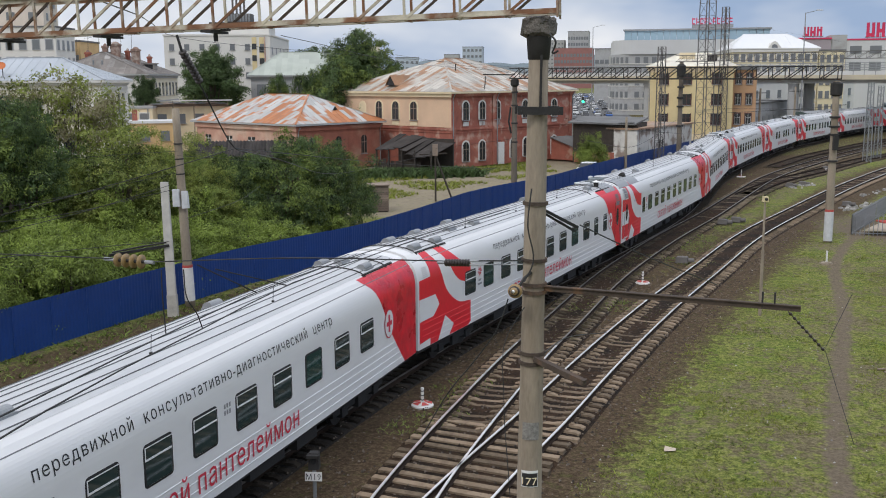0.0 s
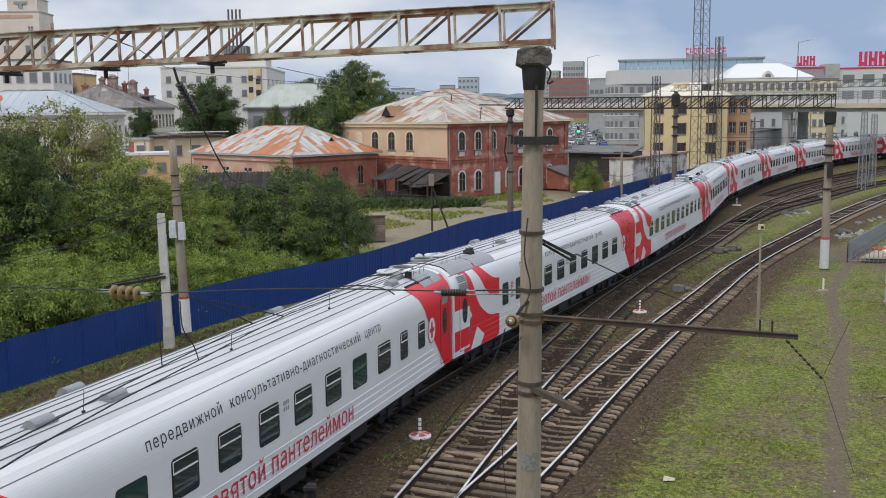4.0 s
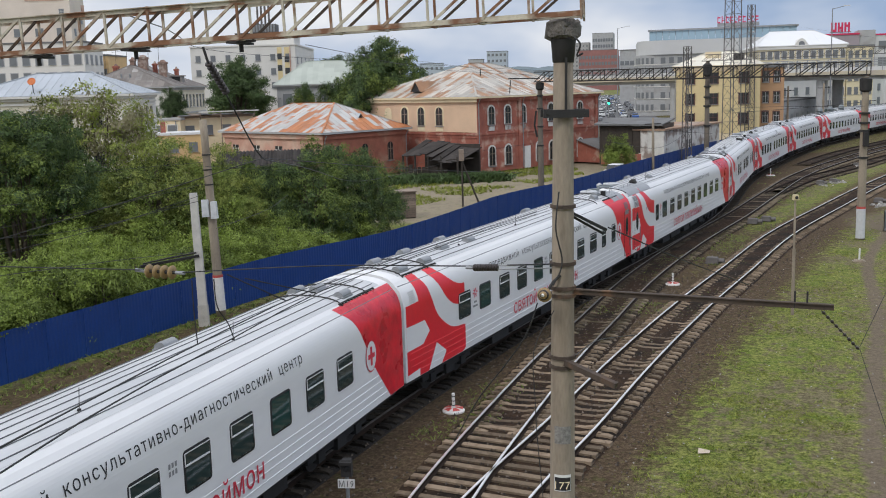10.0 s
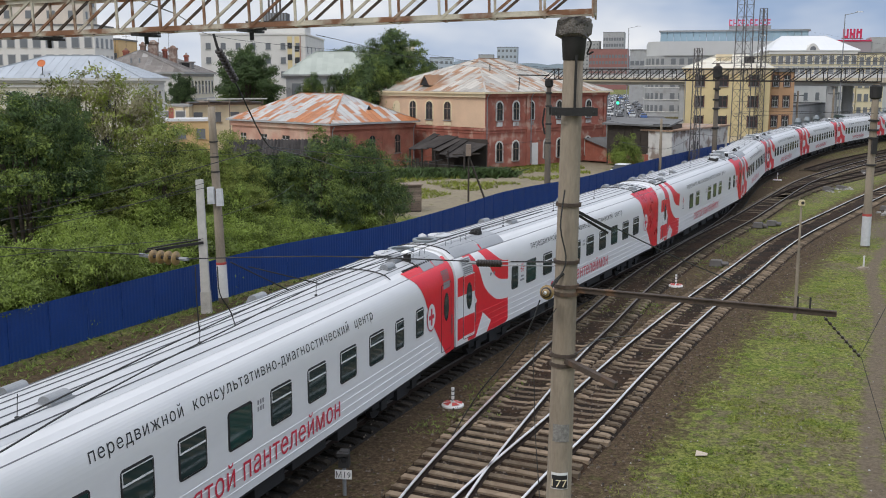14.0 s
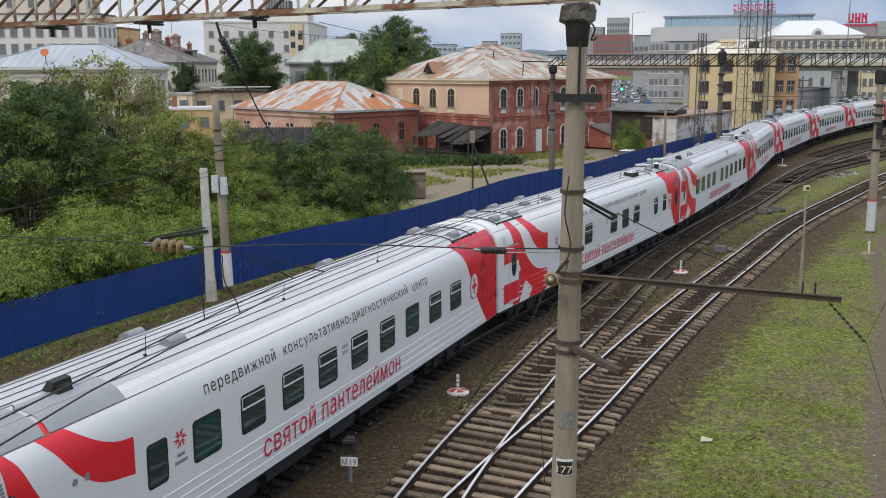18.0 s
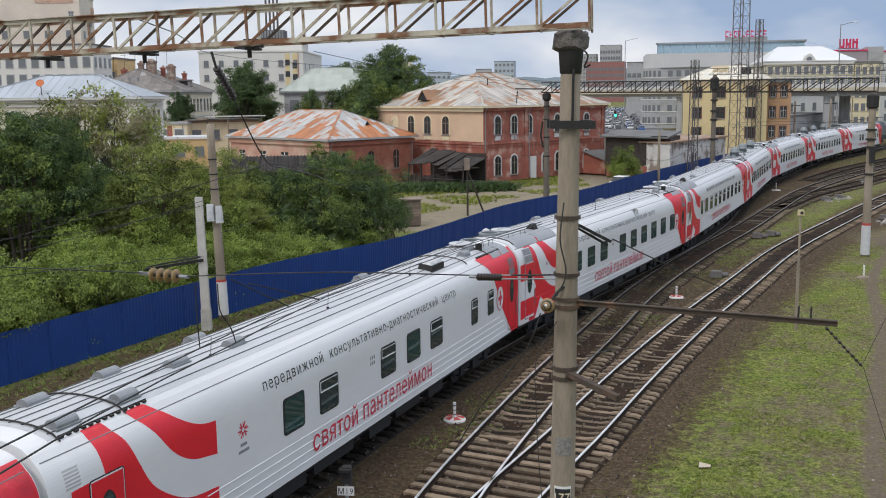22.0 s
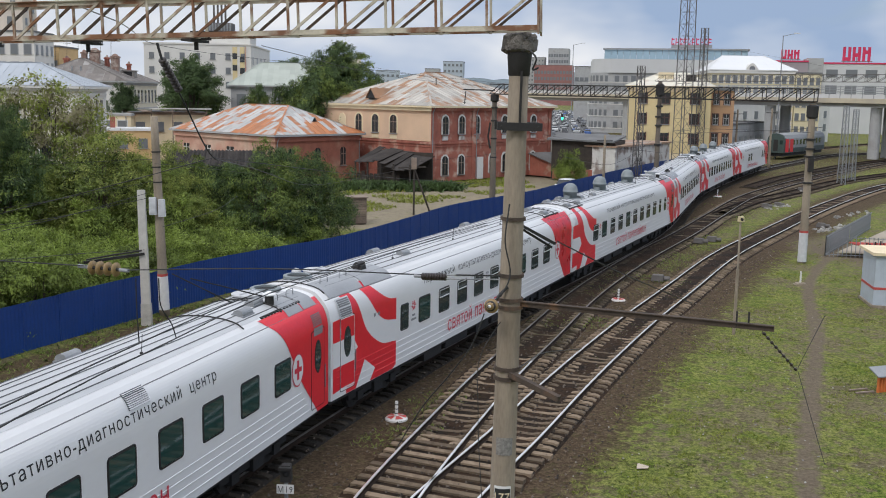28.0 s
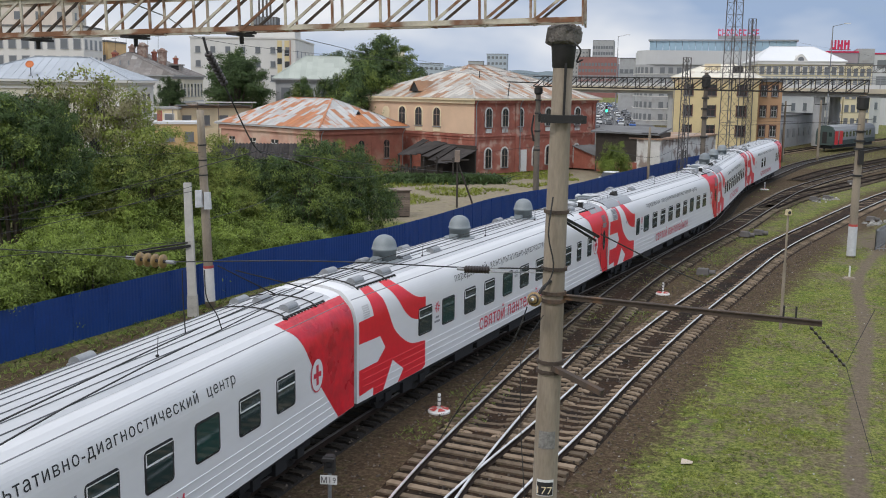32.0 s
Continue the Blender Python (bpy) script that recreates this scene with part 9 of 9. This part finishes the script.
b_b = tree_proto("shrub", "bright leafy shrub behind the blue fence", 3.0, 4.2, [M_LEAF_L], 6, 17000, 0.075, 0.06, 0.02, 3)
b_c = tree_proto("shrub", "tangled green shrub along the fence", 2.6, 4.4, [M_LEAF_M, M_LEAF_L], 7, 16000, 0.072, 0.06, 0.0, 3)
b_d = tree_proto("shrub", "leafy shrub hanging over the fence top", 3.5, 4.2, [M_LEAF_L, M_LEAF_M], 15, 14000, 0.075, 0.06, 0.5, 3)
rs = np.random.RandomState(31)
rows = {0: [], 1: [], 2: []}
fen, fenh = smooth_line(FENCE, 1.0)
for i in range(0, 66, 2):
    if i < 10:
        continue
    for off, k in ((-3.1, 0), (-5.3, 1), (-8.0, 2)):
        x, y = side_of(fen[i:i + 1], fenh[i:i + 1], off + rs.uniform(-0.5, 0.5))[0]
        if y > 66 or (y > 60 and off < -3):
            continue
        fall = 1.0 if y < 57 else 0.72
        rows[(i // 2 + k) % 3].append((x, y, rs.uniform(0, 360), rs.uniform(0.75, 1.05), rs.uniform(0.82, 1.12) * fall))
over = []
for i in range(8, 46, 2):
    x, y = side_of(fen[i:i + 1], fenh[i:i + 1], -1.5 + rs.uniform(-0.3, 0.2))[0]
    if y < 44:
        over.append((x, y, rs.uniform(0, 360), rs.uniform(0.75, 1.0), rs.uniform(0.85, 1.1)))
plant(b_d, over)
for p, k in ((b_a, 0), (b_b, 1), (b_c, 2)):
    plant(p, rows[k])
for x, y, s_, h_ in ((-13.0, 60.5, 1.0, 1.3), (-9.8, 62.0, 0.9, 1.15), (-16.8, 58.0, 1.0, 1.35), (-20.5, 55.5, 1.1, 1.3), (-5.5, 66, 0.8, 0.9), (21.6, 119.5, 0.9, 1.5), (-24, 51, 1.1, 1.25)):
    ob = copy_thing(b_b if x < -12 else b_c, pose(0, 0, 0))
    ob.matrix_basis = pose(x, y, GZ, 0, 0, x * 40) @ Matrix.Diagonal((s_, s_, h_, 1))
t_far = tree_proto("broadleaf_tree", "round dark green tree among the houses", 9.0, 9.5, [M_LEAF_D, M_LEAF_D, M_LEAF_M], 8, 52000, 0.13, 0.2, 0.15)
plant(t_far, [(-8.6, 133.5, 90, 0.95, 1.4), (-13.8, 136.5, 170, 0.8, 1.2), (-17.6, 140, 45, 0.6, 1.15), (-4.9, 134.5, 20, 0.55, 1.25), (-41.5, 150.5, 20, 0.45, 0.95), (-4, 250, 10, 1.2, 1.6), (-36, 190, 60, 1.0, 1.7), (12, 330, 90, 2.0, 1.6), (-30, 300, 90, 2.0, 2.0), (-14, 210, 90, 1.2, 1.75)])
t_tall = tree_proto("broadleaf_tree", "tall airy green tree behind the brick building", 17.5, 8.2, [M_LEAF_D, M_LEAF_D, M_LEAF_M], 9, 40000, 0.14, 0.22, 0.3)
plant(t_tall, [(-6.9, 140.0, 0, 1.05, 0.99), (-9.6, 141.5, 80, 0.9, 0.86)])

# weeds and grass tufts
rs = np.random.RandomState(77)


def tufts(name, label, pts, h0, h1, mat, blades=3):
    n = len(pts)
    pts = np.array(pts)
    V = []
    for _ in range(blades):
        a = rs.uniform(0, 2 * math.pi, n)
        h = rs.uniform(h0, h1, n)
        w = h * rs.uniform(0.16, 0.35, n)
        lean = rs.normal(0, 0.9, (n, 2)) * h[:, None]
        o = pts[:, :2] + rs.normal(0, 0.05, (n, 2))
        z = pts[:, 2]
        V.append(np.stack([np.c_[o[:, 0] - w * np.cos(a), o[:, 1] - w * np.sin(a), z], np.c_[o[:, 0] + w * np.cos(a), o[:, 1] + w * np.sin(a), z], np.c_[o + lean, z + h]], 1))
    V = np.concatenate(V).reshape(-1, 3)
    me = bpy.data.meshes.new(name)
    me.from_pydata(V.tolist(), [], np.arange(len(V)).reshape(-1, 3).tolist())
    me.materials.append(mat)
    return tagged(new(name, me), label, "grass", kind="stuff")


pts = []
for _ in range(70000):
    y = 18 + 62 * rs.rand() ** 1.5
    xm = np.interp(y, T2[:, 1], T2[:, 0])
    x = xm + 2.5 + rs.rand() ** 1.1 * (5 + y * 0.42)
    pn = noise.noise(Vector((x * 0.35, y * 0.35, 0)))
    px_ = np.interp(y, PATHWAY[:, 1], PATHWAY[:, 0])
    if pn + 0.8 * noise.noise(Vector((x * 1.6, y * 1.6, 3.0))) > -0.05 + 0.3 * rs.rand() + max(0, 1.1 - (x - xm - 2.5) / 2.4) * rs.rand() and abs(x - px_) > 0.5 + 0.3 * rs.rand():
        pts.append((x, y, GZ))
tufts("grass_tufts", "short patchy grass tufts on the bank", pts, 0.03, 0.075, M_BLADE)
pts = []
for _ in range(5000):
    i = rs.randint(0, len(fl) - 1)
    off = 0.3 + abs(rs.normal(0, 1.1))
    x, y = side_of(fl[i:i + 1], fh[i:i + 1], off)[0]
    pts.append((x + rs.normal(0, 0.5), y + rs.normal(0, 0.5), GZ))
tufts("weeds", "weeds growing along the foot of the fence", pts, 0.04, 0.16, M_LEAF_M)
pts = []
for _ in range(14000):
    y = 20 + 90 * rs.rand() ** 1.3
    a, b = np.interp(y, T1[:, 1], T1[:, 0]), np.interp(y, T2[:, 1], T2[:, 0])
    c = np.interp(y, T0[:, 1], T0[:, 0])
    u = rs.rand()
    x = c + 2.0 + u * (b - c - 2)
    if noise.noise(Vector((x * 0.4, y * 0.25, 5.0))) > (0.12 if y > 55 else 0.3):
        pts.append((x, y, GZ + 0.08))
tufts("moss_tufts", "green moss and weeds between the tracks", pts, 0.03, 0.09, M_LEAF_M)
pts = []
for _ in range(16000):
    y = 24 + 36 * rs.rand()
    ln_ = T1 if rs.rand() < 0.75 else T2
    x = np.interp(y, ln_[:, 1], ln_[:, 0]) + rs.uniform(-0.62, 0.62)
    if noise.noise(Vector((x * 0.7, y * 0.3, 8.0))) + 0.6 * noise.noise(Vector((x * 3, y * 3, 2.0))) > 0.6 * rs.rand():
        pts.append((x, y, np.interp(y, [34, 70], [-0.235, -0.165])))
tufts("track_moss", "thin moss between the rails", pts, 0.015, 0.03, M_LEAF_M)
pts = []
for _ in range(4500):
    x, y = rs.uniform(-6, 17), 0
    y = 84 + (x + 6) * 1.35 + rs.uniform(0, 22)
    if noise.noise(Vector((x * 0.2, y * 0.2, 9.0))) > 0.0 or y > 105 + (x + 3) * 0.8:
        pts.append((x, y, GZ))
tufts("yard_weeds", "dry weeds in the yard before the houses", pts, 0.08, 0.35, M_BLADE)
pts = []
for _ in range(5000):
    u = rs.rand()
    pts.append((-4 + 10 * u + rs.normal(0, 1.2), 111.5 + 1.5 * u + rs.normal(0, 1.3), GZ))
tufts("tall_weeds", "tall green weeds along the brick walls", pts, 0.3, 0.9, M_LEAF_D)


motions()
